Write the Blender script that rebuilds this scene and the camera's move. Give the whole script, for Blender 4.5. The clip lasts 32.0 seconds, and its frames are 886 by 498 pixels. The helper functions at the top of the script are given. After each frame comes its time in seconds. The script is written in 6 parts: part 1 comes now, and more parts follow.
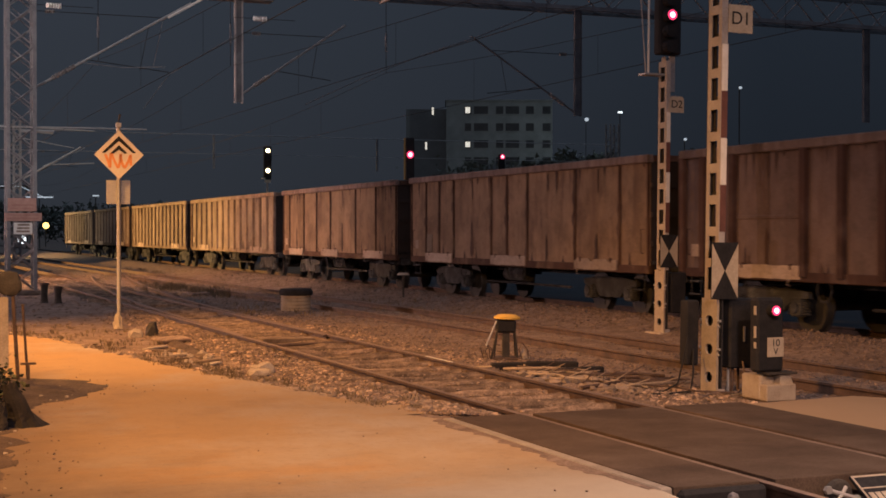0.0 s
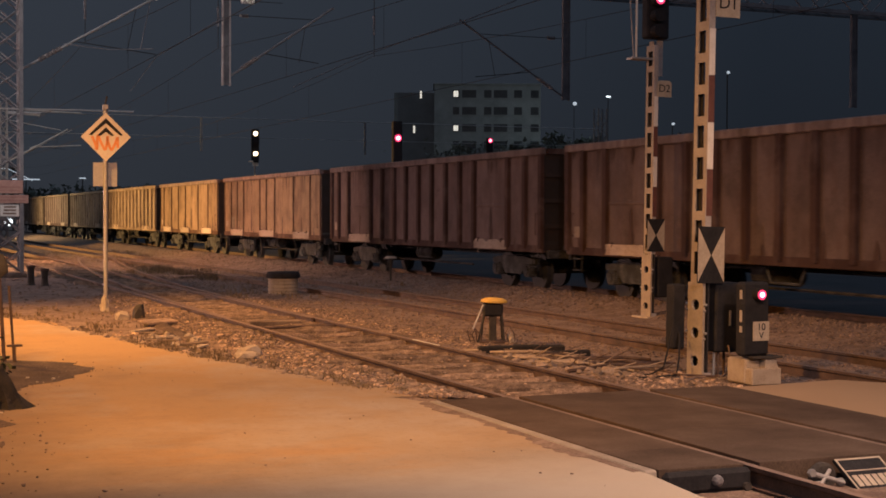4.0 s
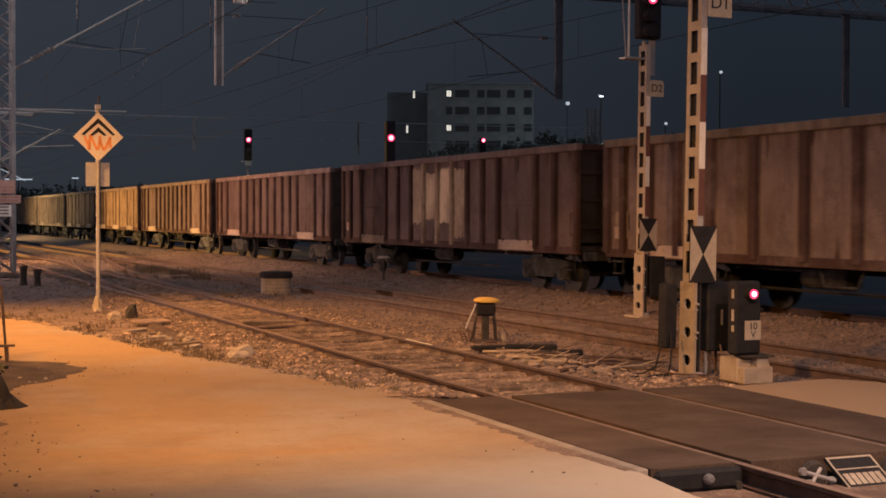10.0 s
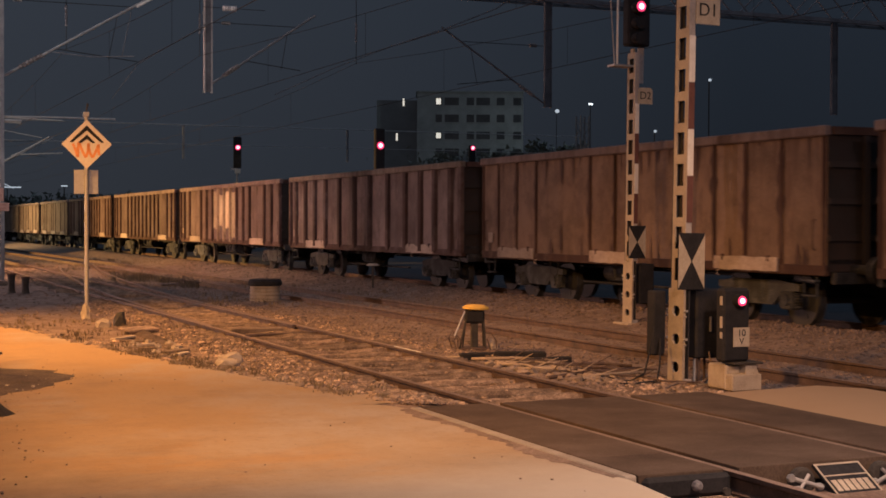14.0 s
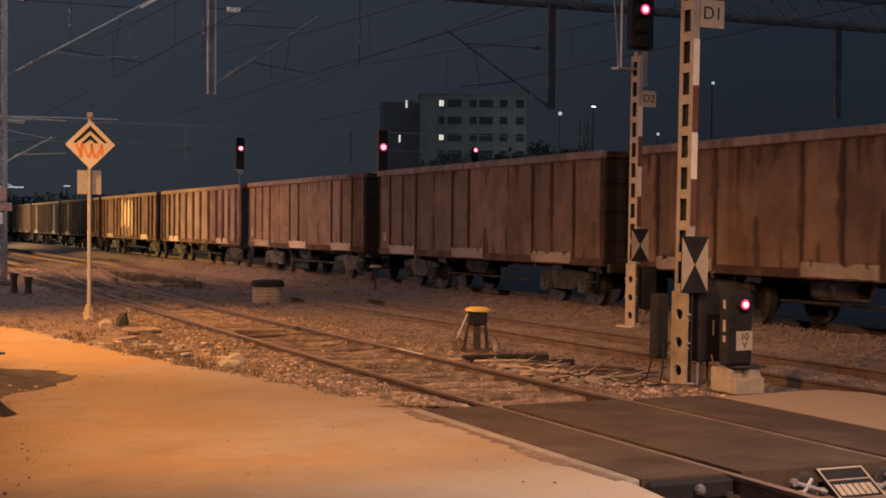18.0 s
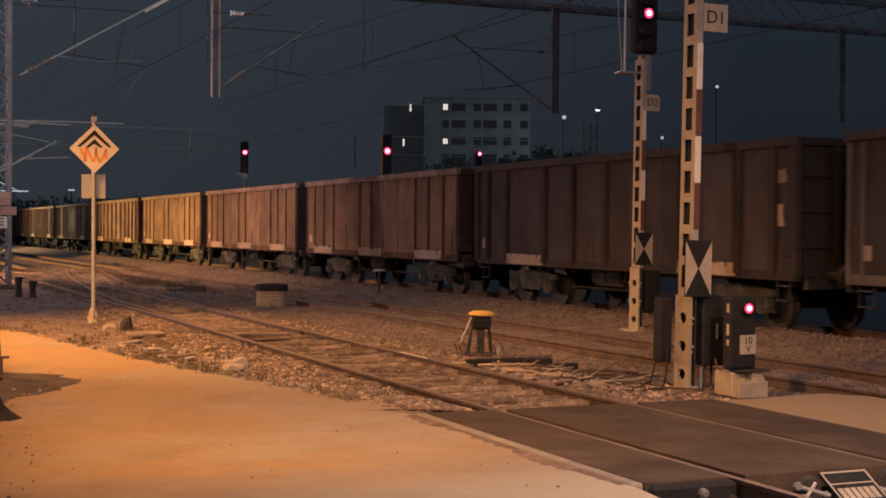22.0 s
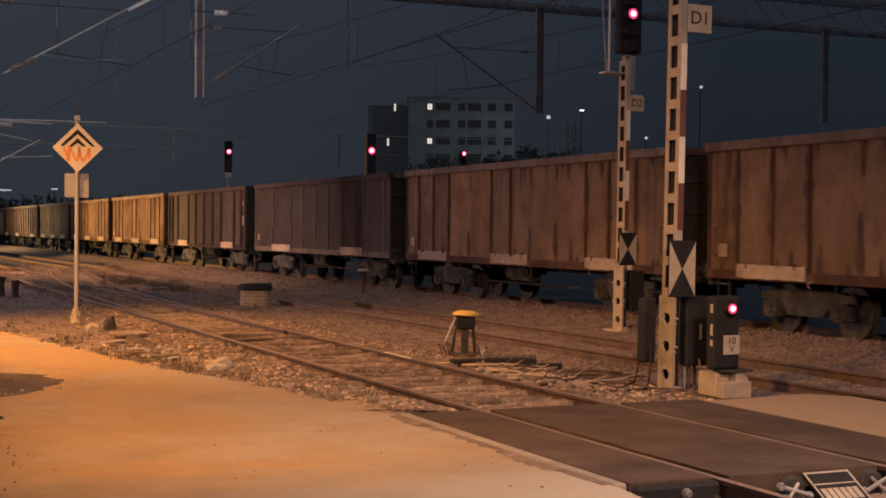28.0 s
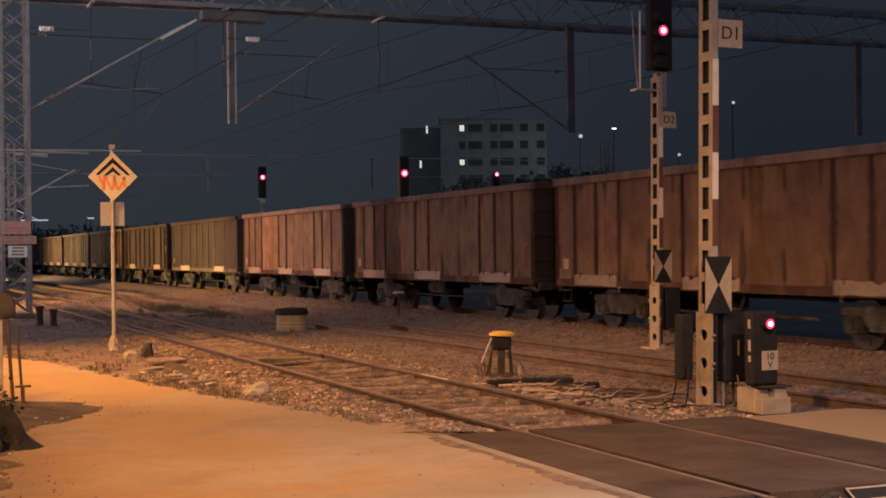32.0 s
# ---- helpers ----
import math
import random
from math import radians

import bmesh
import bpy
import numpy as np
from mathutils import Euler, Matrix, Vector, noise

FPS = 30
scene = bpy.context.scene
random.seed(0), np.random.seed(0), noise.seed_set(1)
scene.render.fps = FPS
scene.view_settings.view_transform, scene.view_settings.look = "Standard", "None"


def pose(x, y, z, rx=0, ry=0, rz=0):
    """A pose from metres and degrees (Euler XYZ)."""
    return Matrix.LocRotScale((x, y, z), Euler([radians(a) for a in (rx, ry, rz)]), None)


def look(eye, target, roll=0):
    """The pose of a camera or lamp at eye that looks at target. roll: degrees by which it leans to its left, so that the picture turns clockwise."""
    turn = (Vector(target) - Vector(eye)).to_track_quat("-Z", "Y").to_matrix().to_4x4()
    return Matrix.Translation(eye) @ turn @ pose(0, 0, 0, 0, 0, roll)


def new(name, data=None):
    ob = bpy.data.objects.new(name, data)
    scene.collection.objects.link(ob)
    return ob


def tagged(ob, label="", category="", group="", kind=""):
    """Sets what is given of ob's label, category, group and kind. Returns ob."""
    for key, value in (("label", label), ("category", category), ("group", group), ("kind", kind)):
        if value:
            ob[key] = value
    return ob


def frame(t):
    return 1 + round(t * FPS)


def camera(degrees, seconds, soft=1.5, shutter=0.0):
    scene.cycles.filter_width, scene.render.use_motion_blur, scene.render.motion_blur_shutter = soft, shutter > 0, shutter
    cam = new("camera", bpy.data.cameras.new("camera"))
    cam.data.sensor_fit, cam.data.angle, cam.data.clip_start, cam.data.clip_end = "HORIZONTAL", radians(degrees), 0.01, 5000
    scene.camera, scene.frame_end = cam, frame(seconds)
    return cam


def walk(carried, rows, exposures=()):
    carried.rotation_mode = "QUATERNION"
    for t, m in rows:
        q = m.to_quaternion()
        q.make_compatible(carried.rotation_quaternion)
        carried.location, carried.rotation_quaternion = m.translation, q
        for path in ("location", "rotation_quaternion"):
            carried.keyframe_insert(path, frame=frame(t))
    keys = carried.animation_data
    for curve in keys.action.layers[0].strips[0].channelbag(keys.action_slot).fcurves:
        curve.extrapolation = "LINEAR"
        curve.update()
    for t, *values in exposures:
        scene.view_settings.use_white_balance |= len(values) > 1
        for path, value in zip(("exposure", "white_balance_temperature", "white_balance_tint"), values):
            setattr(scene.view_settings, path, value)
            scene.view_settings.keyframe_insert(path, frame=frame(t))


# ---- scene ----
# Seconds; bearing, tilt and lean in degrees; place of the eye in metres.
PATH = [
    (0, 22.0775, -0.6646, 0.000, 0.000, -0.000, 1.780),
    (0.5, 22.0570, -0.7655, -0.027, 0.008, 0.004, 1.776),
    (1, 22.0466, -0.9393, 0.040, 0.007, -0.001, 1.771),
    (1.5, 22.0851, -1.0888, 0.105, 0.006, -0.003, 1.778),
    (2, 22.1521, -1.1888, 0.106, 0.009, -0.009, 1.774),
    (2.5, 22.2993, -1.2550, 0.181, 0.010, -0.010, 1.771),
    (3, 22.3457, -1.2703, 0.176, 0.004, -0.019, 1.776),
    (3.5, 22.4659, -1.3070, 0.196, 0.000, -0.018, 1.776),
    (5.5, 22.7113, -1.3335, 0.145, 0.010, -0.014, 1.767),
    (6, 22.7001, -1.3636, 0.122, 0.006, -0.019, 1.770),
    (6.5, 22.7112, -1.3972, 0.075, 0.014, -0.014, 1.771),
    (7, 22.7034, -1.3938, 0.113, 0.012, -0.002, 1.769),
    (7.5, 22.7091, -1.4289, 0.181, 0.008, -0.016, 1.773),
    (8, 22.6808, -1.4436, 0.127, 0.018, -0.012, 1.769),
    (8.5, 22.7039, -1.4601, 0.202, 0.012, -0.015, 1.772),
    (9, 22.7207, -1.4294, 0.167, 0.016, -0.016, 1.773),
    (9.5, 22.7468, -1.3982, 0.192, 0.012, -0.024, 1.774),
    (10, 22.8519, -1.3294, 0.156, 0.003, -0.036, 1.773),
    (10.5, 22.9313, -1.2544, 0.144, 0.023, -0.025, 1.766),
    (11, 23.0473, -1.2229, 0.202, 0.020, -0.023, 1.774),
    (11.5, 23.0893, -1.1914, 0.161, 0.003, -0.041, 1.776),
    (12, 23.1651, -1.0823, 0.216, 0.012, -0.030, 1.765),
    (12.5, 23.1296, -1.0816, 0.136, 0.010, -0.036, 1.773),
    (13, 23.1780, -1.1181, 0.156, 0.014, -0.028, 1.773),
    (13.5, 23.1849, -1.0835, 0.149, 0.010, -0.039, 1.772),
    (14, 23.2670, -1.0145, 0.133, 0.019, -0.032, 1.765),
    (14.5, 23.3174, -0.9904, 0.182, 0.024, -0.028, 1.766),
    (16.5, 23.3834, -0.9082, 0.315, 0.016, -0.018, 1.771),
    (17, 23.3412, -0.8811, 0.337, 0.009, -0.034, 1.768),
    (17.5, 23.3060, -0.8775, 0.362, 0.025, -0.011, 1.766),
    (18, 23.1779, -0.9419, 0.396, 0.009, -0.025, 1.770),
    (18.5, 23.0299, -0.9397, 0.358, 0.021, -0.012, 1.774),
    (19, 22.9751, -0.9439, 0.437, 0.014, -0.020, 1.772),
    (19.5, 22.9669, -0.9436, 0.436, 0.018, -0.019, 1.772),
    (20, 22.9996, -0.9465, 0.434, 0.005, -0.038, 1.774),
    (20.5, 22.9608, -0.8875, 0.376, 0.003, -0.044, 1.776),
    (21, 22.9197, -0.8482, 0.353, 0.018, -0.026, 1.769),
    (21.5, 22.9487, -0.8277, 0.314, 0.016, -0.035, 1.774),
    (22, 23.0104, -0.7905, 0.369, 0.010, -0.038, 1.772),
    (22.5, 23.0822, -0.8044, 0.397, 0.022, -0.026, 1.775),
    (23, 23.1451, -0.7701, 0.399, 0.018, -0.036, 1.776),
    (23.5, 23.1861, -0.7667, 0.427, 0.020, -0.039, 1.768),
    (24, 23.2911, -0.8057, 0.428, 0.015, -0.042, 1.776),
    (24.5, 23.4360, -0.7676, 0.443, 0.011, -0.048, 1.776),
    (25, 23.5227, -0.7681, 0.423, 0.011, -0.049, 1.772),
    (25.5, 23.5770, -0.7934, 0.448, 0.016, -0.038, 1.773),
    (27.5, 23.7604, -0.7896, 0.460, 0.017, -0.031, 1.772),
    (28, 23.6489, -0.7989, 0.456, 0.015, -0.029, 1.776),
    (28.5, 23.4266, -0.7676, 0.416, 0.022, -0.023, 1.774),
    (29, 23.0561, -0.8032, 0.429, 0.023, -0.011, 1.772),
    (29.5, 22.8390, -0.7728, 0.271, 0.023, -0.027, 1.772),
    (30, 22.6999, -0.7302, 0.211, 0.026, -0.018, 1.774),
    (30.5, 22.4887, -0.5936, 0.070, 0.027, -0.006, 1.771),
    (31, 22.3054, -0.3127, -0.318, 0.018, -0.031, 1.776),
    (31.5, 22.2607, -0.0632, -0.610, 0.017, -0.025, 1.774),
    (32, 22.2506, 0.0733, -0.697, 0.016, -0.030, 1.771),
]


def aim(bearing, tilt, lean, x, y, z):
    b, p = radians(bearing), radians(tilt)
    way = Vector((math.sin(b) * math.cos(p), math.cos(b) * math.cos(p), math.sin(p)))
    return look((x, y, z), Vector((x, y, z)) + way, lean)


cam = camera(34.823, 32.0, soft=1.7, shutter=0.5)
walk(cam, [(t, aim(*p)) for t, *p in PATH])

# ---- night sky and lamps ----
world = bpy.data.worlds.new("night_sky")
scene.world = world
world.use_nodes = True
wn, wl = world.node_tree.nodes, world.node_tree.links
bg = wn["Background"]
tc = wn.new("ShaderNodeTexCoord")
sep = wn.new("ShaderNodeSeparateXYZ")
ramp = wn.new("ShaderNodeValToRGB")
wl.new(tc.outputs["Generated"], sep.inputs[0])
wl.new(sep.outputs["Z"], ramp.inputs[0])
ramp.color_ramp.elements[0].position, ramp.color_ramp.elements[0].color = 0.0, (0.0110, 0.0138, 0.0190, 1)
ramp.color_ramp.elements[1].position, ramp.color_ramp.elements[1].color = 0.20, (0.0160, 0.0220, 0.0325, 1)
zenith = ramp.color_ramp.elements.new(0.9)
zenith.color = (0.150, 0.200, 0.285, 1)
dot = wn.new("ShaderNodeVectorMath")
dot.operation = "DOT_PRODUCT"
dot.inputs[1].default_value = (-0.18, 0.98, 0.05)
wl.new(tc.outputs["Generated"], dot.inputs[0])
town = wn.new("ShaderNodeValToRGB")
town.color_ramp.elements[0].position, town.color_ramp.elements[0].color = 0.70, (0, 0, 0, 1)
town.color_ramp.elements[1].position, town.color_ramp.elements[1].color = 1.0, (0.0190, 0.0205, 0.0245, 1)
wl.new(dot.outputs["Value"], town.inputs[0])
both = wn.new("ShaderNodeMix")
both.data_type, both.blend_type = "RGBA", "ADD"
both.inputs[0].default_value = 1.0
wl.new(ramp.outputs[0], both.inputs[6])
wl.new(town.outputs[0], both.inputs[7])
wl.new(both.outputs[2], bg.inputs[0])
bg.inputs[1].default_value = 1.0


def spot(name, place, target, watts, colour, cone, blend=0.9, size=0.25):
    data = bpy.data.lights.new(name, "SPOT")
    data.energy, data.color = watts, colour
    data.spot_size, data.spot_blend, data.shadow_soft_size = radians(cone), blend, size
    ob = new(name, data)
    ob.matrix_basis = look(place, target)
    return ob


SODIUM = (1.0, 0.43, 0.085)
spot("street_lamp_light", (-2.5, 10.0, 7.5), (2.4, 15.6, 0), 5600, SODIUM, 90, 0.6, 0.2)
spot("road_lamp_light", (-1.5, 24.0, 9.0), (3.5, 23.7, 0), 10300, (1.0, 0.44, 0.11), 88, 0.7, 0.2)
# Unseen lamp added to brighten the ground around the far rails.
spot("path_lamp_light", (-3.0, 58.0, 9.5), (4.0, 57.0, 0.0), 21000, (1.0, 0.46, 0.17), 100, 0.7, 0.2)
spot("yard_lamp_light", (-12.0, 52.0, 3.6), (14.8, 42.0, 2.6), 11900, (1.0, 0.58, 0.50), 104, 0.6, 0.5)
spot("loading_lamp_light", (-40.0, 84.0, 5.5), (14.75, 76.0, 2.4), 330000, (1.0, 0.52, 0.16), 33, 0.5, 0.4)
spot("far_lamp_light", (5.0, 118.0, 3.6), (14.75, 117.0, 3.2), 10000, (1.0, 0.66, 0.30), 134, 0.6, 0.25)
spot("entrance_lamp_light", (6.2, 5.4, 4.9), (6.9, 10.2, 0), 1850, (1.0, 0.60, 0.40), 106, 0.8, 0.2)
# Unseen fill lamp added behind the camera to lift faces turned to it.
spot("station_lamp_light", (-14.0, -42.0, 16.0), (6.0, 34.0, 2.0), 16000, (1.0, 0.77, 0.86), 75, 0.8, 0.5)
spot("mast_lamp_light", (-6.0, 30.0, 9.0), (6.0, 45.2, 7.4), 6500, (1.0, 0.86, 0.84), 48, 0.8, 0.2)
# Unseen lamp added only to brighten the far bracket frame.
spot("platform_lamp_light", (1.0, 72.0, 6.5), (10.5, 93.0, 7.3), 9000, (1.0, 0.86, 0.76), 34, 0.8, 0.2)
spot("block_lamp_light", (128.0, 196.0, 14.0), (102.0, 229.0, 17.0), 7000, (0.74, 0.96, 1.0), 52, 1.0, 0.3)

# ---- materials ----


def grit(name, colours, scale=6.0, fine=90.0, rough=0.85, bump=0.4, metal=0.0, mix=0.5, jitter=0.0, island=False, spots=None):
    """Two scales of noise between given colours, with bump; jitter varies the value from object to object or piece to piece."""
    m = bpy.data.materials.new(name)
    m.use_nodes = True
    n, k = m.node_tree.nodes, m.node_tree.links
    bsdf = n["Principled BSDF"]
    co = n.new("ShaderNodeTexCoord")
    big, small = n.new("ShaderNodeTexNoise"), n.new("ShaderNodeTexNoise")
    big.inputs["Scale"].default_value, big.inputs["Detail"].default_value = scale, 6
    big.inputs["Roughness"].default_value = 0.65
    small.inputs["Scale"].default_value, small.inputs["Detail"].default_value = fine, 3
    for tex in (big, small):
        k.new(co.outputs["Object"], tex.inputs["Vector"])
    r = n.new("ShaderNodeValToRGB")
    els = r.color_ramp.elements
    while len(els) < len(colours):
        els.new(0.5)
    for i, c in enumerate(colours):
        els[i].position = 0.3 + 0.4 * i / max(1, len(colours) - 1)
        els[i].color = (*c, 1)
    add = n.new("ShaderNodeMath")
    add.operation = "MULTIPLY_ADD"
    k.new(small.outputs["Fac"], add.inputs[0])
    add.inputs[1].default_value = mix
    sub = n.new("ShaderNodeMath")
    sub.operation = "SUBTRACT"
    k.new(big.outputs["Fac"], sub.inputs[0])
    sub.inputs[1].default_value = mix * 0.5
    k.new(sub.outputs[0], add.inputs[2])
    k.new(add.outputs[0], r.inputs[0])
    last = r.outputs[0]
    if jitter:
        if island:
            src = n.new("ShaderNodeNewGeometry").outputs["Random Per Island"]
        else:
            src = n.new("ShaderNodeObjectInfo").outputs["Random"]
        mr = n.new("ShaderNodeMapRange")
        mr.inputs[3].default_value, mr.inputs[4].default_value = 1 - jitter, 1 + jitter
        k.new(src, mr.inputs[0])
        hsv = n.new("ShaderNodeHueSaturation")
        k.new(mr.outputs[0], hsv.inputs["Value"])
        k.new(last, hsv.inputs["Color"])
        last = hsv.outputs[0]
    k.new(last, bsdf.inputs["Base Color"])
    bsdf.inputs["Roughness"].default_value, bsdf.inputs["Metallic"].default_value = rough, metal
    if bump:
        b = n.new("ShaderNodeBump")
        b.inputs["Strength"].default_value, b.inputs["Distance"].default_value = bump, 0.02
        k.new(add.outputs[0], b.inputs["Height"])
        k.new(b.outputs[0], bsdf.inputs["Normal"])
    return m


def glow(name, colour, strength):
    m = bpy.data.materials.new(name)
    m.use_nodes = True
    b = m.node_tree.nodes["Principled BSDF"]
    b.inputs["Base Color"].default_value = (*colour, 1)
    b.inputs["Emission Color"].default_value = (*colour, 1)
    b.inputs["Emission Strength"].default_value = strength
    return m


ASPHALT = grit("worn_sandy_asphalt", [(0.18, 0.135, 0.095), (0.29, 0.23, 0.165), (0.36, 0.29, 0.215)], 0.6, 70, 0.9, 0.25, mix=0.35)
SANDY = grit("sand_drifted_asphalt", [(0.19, 0.15, 0.115), (0.27, 0.22, 0.17), (0.33, 0.27, 0.21)], 0.7, 70, 0.9, 0.25, mix=0.35)


def drift(m, y0, y1, sand):
    """Wind-blown sand that thickens along Y over the asphalt, with a ragged front."""
    n, k = m.node_tree.nodes, m.node_tree.links
    bsdf = n["Principled BSDF"]
    old = bsdf.inputs["Base Color"].links[0].from_socket
    co, sp = n.new("ShaderNodeTexCoord"), n.new("ShaderNodeSeparateXYZ")
    tex, mul, mr, mx = n.new("ShaderNodeTexNoise"), n.new("ShaderNodeMath"), n.new("ShaderNodeMapRange"), n.new("ShaderNodeMix")
    tex.inputs["Scale"].default_value, tex.inputs["Detail"].default_value, tex.inputs["Roughness"].default_value = 0.45, 7, 0.68
    k.new(co.outputs["Object"], tex.inputs["Vector"])
    k.new(co.outputs["Object"], sp.inputs[0])
    mul.operation = "MULTIPLY_ADD"
    k.new(tex.outputs["Fac"], mul.inputs[0])
    mul.inputs[1].default_value = 9.0
    k.new(sp.outputs["Y"], mul.inputs[2])
    mr.interpolation_type = "SMOOTHSTEP"
    mr.inputs[1].default_value, mr.inputs[2].default_value, mr.inputs[4].default_value = y0 + 4.5, y1 + 4.5, 0.85
    k.new(mul.outputs[0], mr.inputs[0])
    mx.data_type = "RGBA"
    k.new(mr.outputs[0], mx.inputs[0])
    k.new(old, mx.inputs[6])
    mx.inputs[7].default_value = (*sand, 1)
    k.new(mx.outputs[2], bsdf.inputs["Base Color"])




def stains(m, scale, low, high, most, colour, stretch=(1, 1, 1), detail=7):
    """Ragged patches of another colour over a material."""
    n, k = m.node_tree.nodes, m.node_tree.links
    bsdf = n["Principled BSDF"]
    old = bsdf.inputs["Base Color"].links[0].from_socket
    co, sc, tex, mr, mx = n.new("ShaderNodeTexCoord"), n.new("ShaderNodeVectorMath"), n.new("ShaderNodeTexNoise"), n.new("ShaderNodeMapRange"), n.new("ShaderNodeMix")
    sc.operation = "MULTIPLY"
    sc.inputs[1].default_value = stretch
    k.new(co.outputs["Object"], sc.inputs[0])
    tex.inputs["Scale"].default_value, tex.inputs["Detail"].default_value, tex.inputs["Roughness"].default_value = scale, detail, 0.7
    k.new(sc.outputs[0], tex.inputs["Vector"])
    mr.inputs[1].default_value, mr.inputs[2].default_value, mr.inputs[4].default_value = low, high, most
    k.new(tex.outputs["Fac"], mr.inputs[0])
    mx.data_type = "RGBA"
    k.new(mr.outputs[0], mx.inputs[0])
    k.new(old, mx.inputs[6])
    mx.inputs[7].default_value = (*colour, 1)
    k.new(mx.outputs[2], bsdf.inputs["Base Color"])


def trodden(m, x0, x1, earth, way=(1.0, 0.0, 0.0), rag=3.0):
    """Trodden earth or another tone over the asphalt, thinning along one way with a ragged front."""
    n, k = m.node_tree.nodes, m.node_tree.links
    bsdf = n["Principled BSDF"]
    old = bsdf.inputs["Base Color"].links[0].from_socket
    co, sp = n.new("ShaderNodeTexCoord"), n.new("ShaderNodeVectorMath")
    sp.operation = "DOT_PRODUCT"
    sp.inputs[1].default_value = way
    tex, mul, mr, mx = n.new("ShaderNodeTexNoise"), n.new("ShaderNodeMath"), n.new("ShaderNodeMapRange"), n.new("ShaderNodeMix")
    tex.inputs["Scale"].default_value, tex.inputs["Detail"].default_value, tex.inputs["Roughness"].default_value = 1.3, 8, 0.7
    k.new(co.outputs["Object"], tex.inputs["Vector"])
    k.new(co.outputs["Object"], sp.inputs[0])
    mul.operation = "MULTIPLY_ADD"
    k.new(tex.outputs["Fac"], mul.inputs[0])
    mul.inputs[1].default_value = rag
    k.new(sp.outputs["Value"], mul.inputs[2])
    mr.inputs[1].default_value, mr.inputs[2].default_value = x0 + rag / 2, x1 + rag / 2
    mr.inputs[3].default_value, mr.inputs[4].default_value = 0.8, 0.0
    k.new(mul.outputs[0], mr.inputs[0])
    mx.data_type = "RGBA"
    k.new(mr.outputs[0], mx.inputs[0])
    k.new(old, mx.inputs[6])
    mx.inputs[7].default_value = (*earth, 1)
    k.new(mx.outputs[2], bsdf.inputs["Base Color"])


drift(ASPHALT, 6.5, 15.0, (0.37, 0.225, 0.092))
stains(ASPHALT, 0.28, 0.47, 0.60, 0.7, (0.36, 0.30, 0.24), (1.0, 0.7, 1.0))
stains(ASPHALT, 0.55, 0.52, 0.64, 0.7, (0.37, 0.215, 0.085), (0.6, 1.0, 1.0))
stains(ASPHALT, 0.9, 0.52, 0.70, 0.5, (0.20, 0.135, 0.085))
stains(ASPHALT, 14.0, 0.54, 0.66, 0.3, (0.17, 0.12, 0.08), detail=4)
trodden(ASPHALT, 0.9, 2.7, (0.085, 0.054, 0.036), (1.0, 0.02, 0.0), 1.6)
# Paler tone towards the near end of the road.
trodden(ASPHALT, 7.0, 8.4, (0.47, 0.40, 0.31), (-0.3, 1.0, 0.0), 1.1)
drift(SANDY, 2.0, 8.0, (0.36, 0.24, 0.135))
RUBBER = grit("crossing_rubber", [(0.058, 0.040, 0.029), (0.088, 0.062, 0.045), (0.125, 0.090, 0.067)], 1.3, 60, 0.85, 0.3, mix=0.5, jitter=0.04)
DIRT = grit("yard_dirt", [(0.10, 0.066, 0.048), (0.185, 0.126, 0.093), (0.275, 0.20, 0.15)], 1.6, 38, 0.95, 1.0, mix=0.7)
STONE = grit("ballast_stone", [(0.125, 0.086, 0.067), (0.215, 0.155, 0.122)], 9, 60, 0.9, 0.3, jitter=0.42, island=True)
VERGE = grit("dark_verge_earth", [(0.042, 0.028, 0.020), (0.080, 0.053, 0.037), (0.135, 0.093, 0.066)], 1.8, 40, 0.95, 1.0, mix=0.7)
stains(DIRT, 0.7, 0.50, 0.66, 0.55, (0.105, 0.068, 0.05))
stains(DIRT, 5.0, 0.52, 0.62, 0.5, (0.34, 0.255, 0.195), detail=5)
ROTTEN = grit("rotten_timber", [(0.075, 0.051, 0.037), (0.185, 0.128, 0.090), (0.38, 0.272, 0.195)], 5, 70, 0.9, 0.6, mix=0.6, jitter=0.3)
SLEEPER = grit("old_sleeper", [(0.11, 0.077, 0.058), (0.215, 0.153, 0.117), (0.33, 0.245, 0.19)], 6, 80, 0.9, 0.5, jitter=0.25)
# Rust, darkened further: the shade on the rail sides is put in.
RAIL = grit("rusty_rail", [(0.036, 0.022, 0.016), (0.075, 0.045, 0.032), (0.12, 0.076, 0.054)], 4, 60, 0.7, 0.3)
RAILTOP = grit("rail_head", [(0.14, 0.096, 0.070), (0.25, 0.18, 0.138)], 3, 40, 0.8, 0.1)
CONCRETE = grit("concrete", [(0.25, 0.20, 0.15), (0.37, 0.305, 0.235), (0.43, 0.36, 0.28)], 4, 60, 0.9, 0.3, mix=0.4)
KERB = grit("concrete_edge", [(0.23, 0.19, 0.15), (0.34, 0.295, 0.24)], 5, 60, 0.9, 0.3)
GALV = grit("galvanised_steel", [(0.32, 0.31, 0.30), (0.45, 0.44, 0.42)], 5, 60, 0.55, 0.15, metal=0.5)
MASTPAINT = grit("grey_mast_paint", [(0.27, 0.225, 0.175), (0.40, 0.34, 0.265)], 4, 50, 0.7, 0.15)
WHITE = grit("white_enamel", [(0.60, 0.56, 0.50), (0.76, 0.73, 0.68)], 6, 50, 0.6, 0.05)
RED = grit("red_enamel", [(0.34, 0.18, 0.145), (0.48, 0.28, 0.225)], 6, 50, 0.6, 0.05)
BANDRED = grit("dull_red_band", [(0.085, 0.036, 0.03), (0.15, 0.062, 0.05)], 5, 50, 0.8, 0.05)
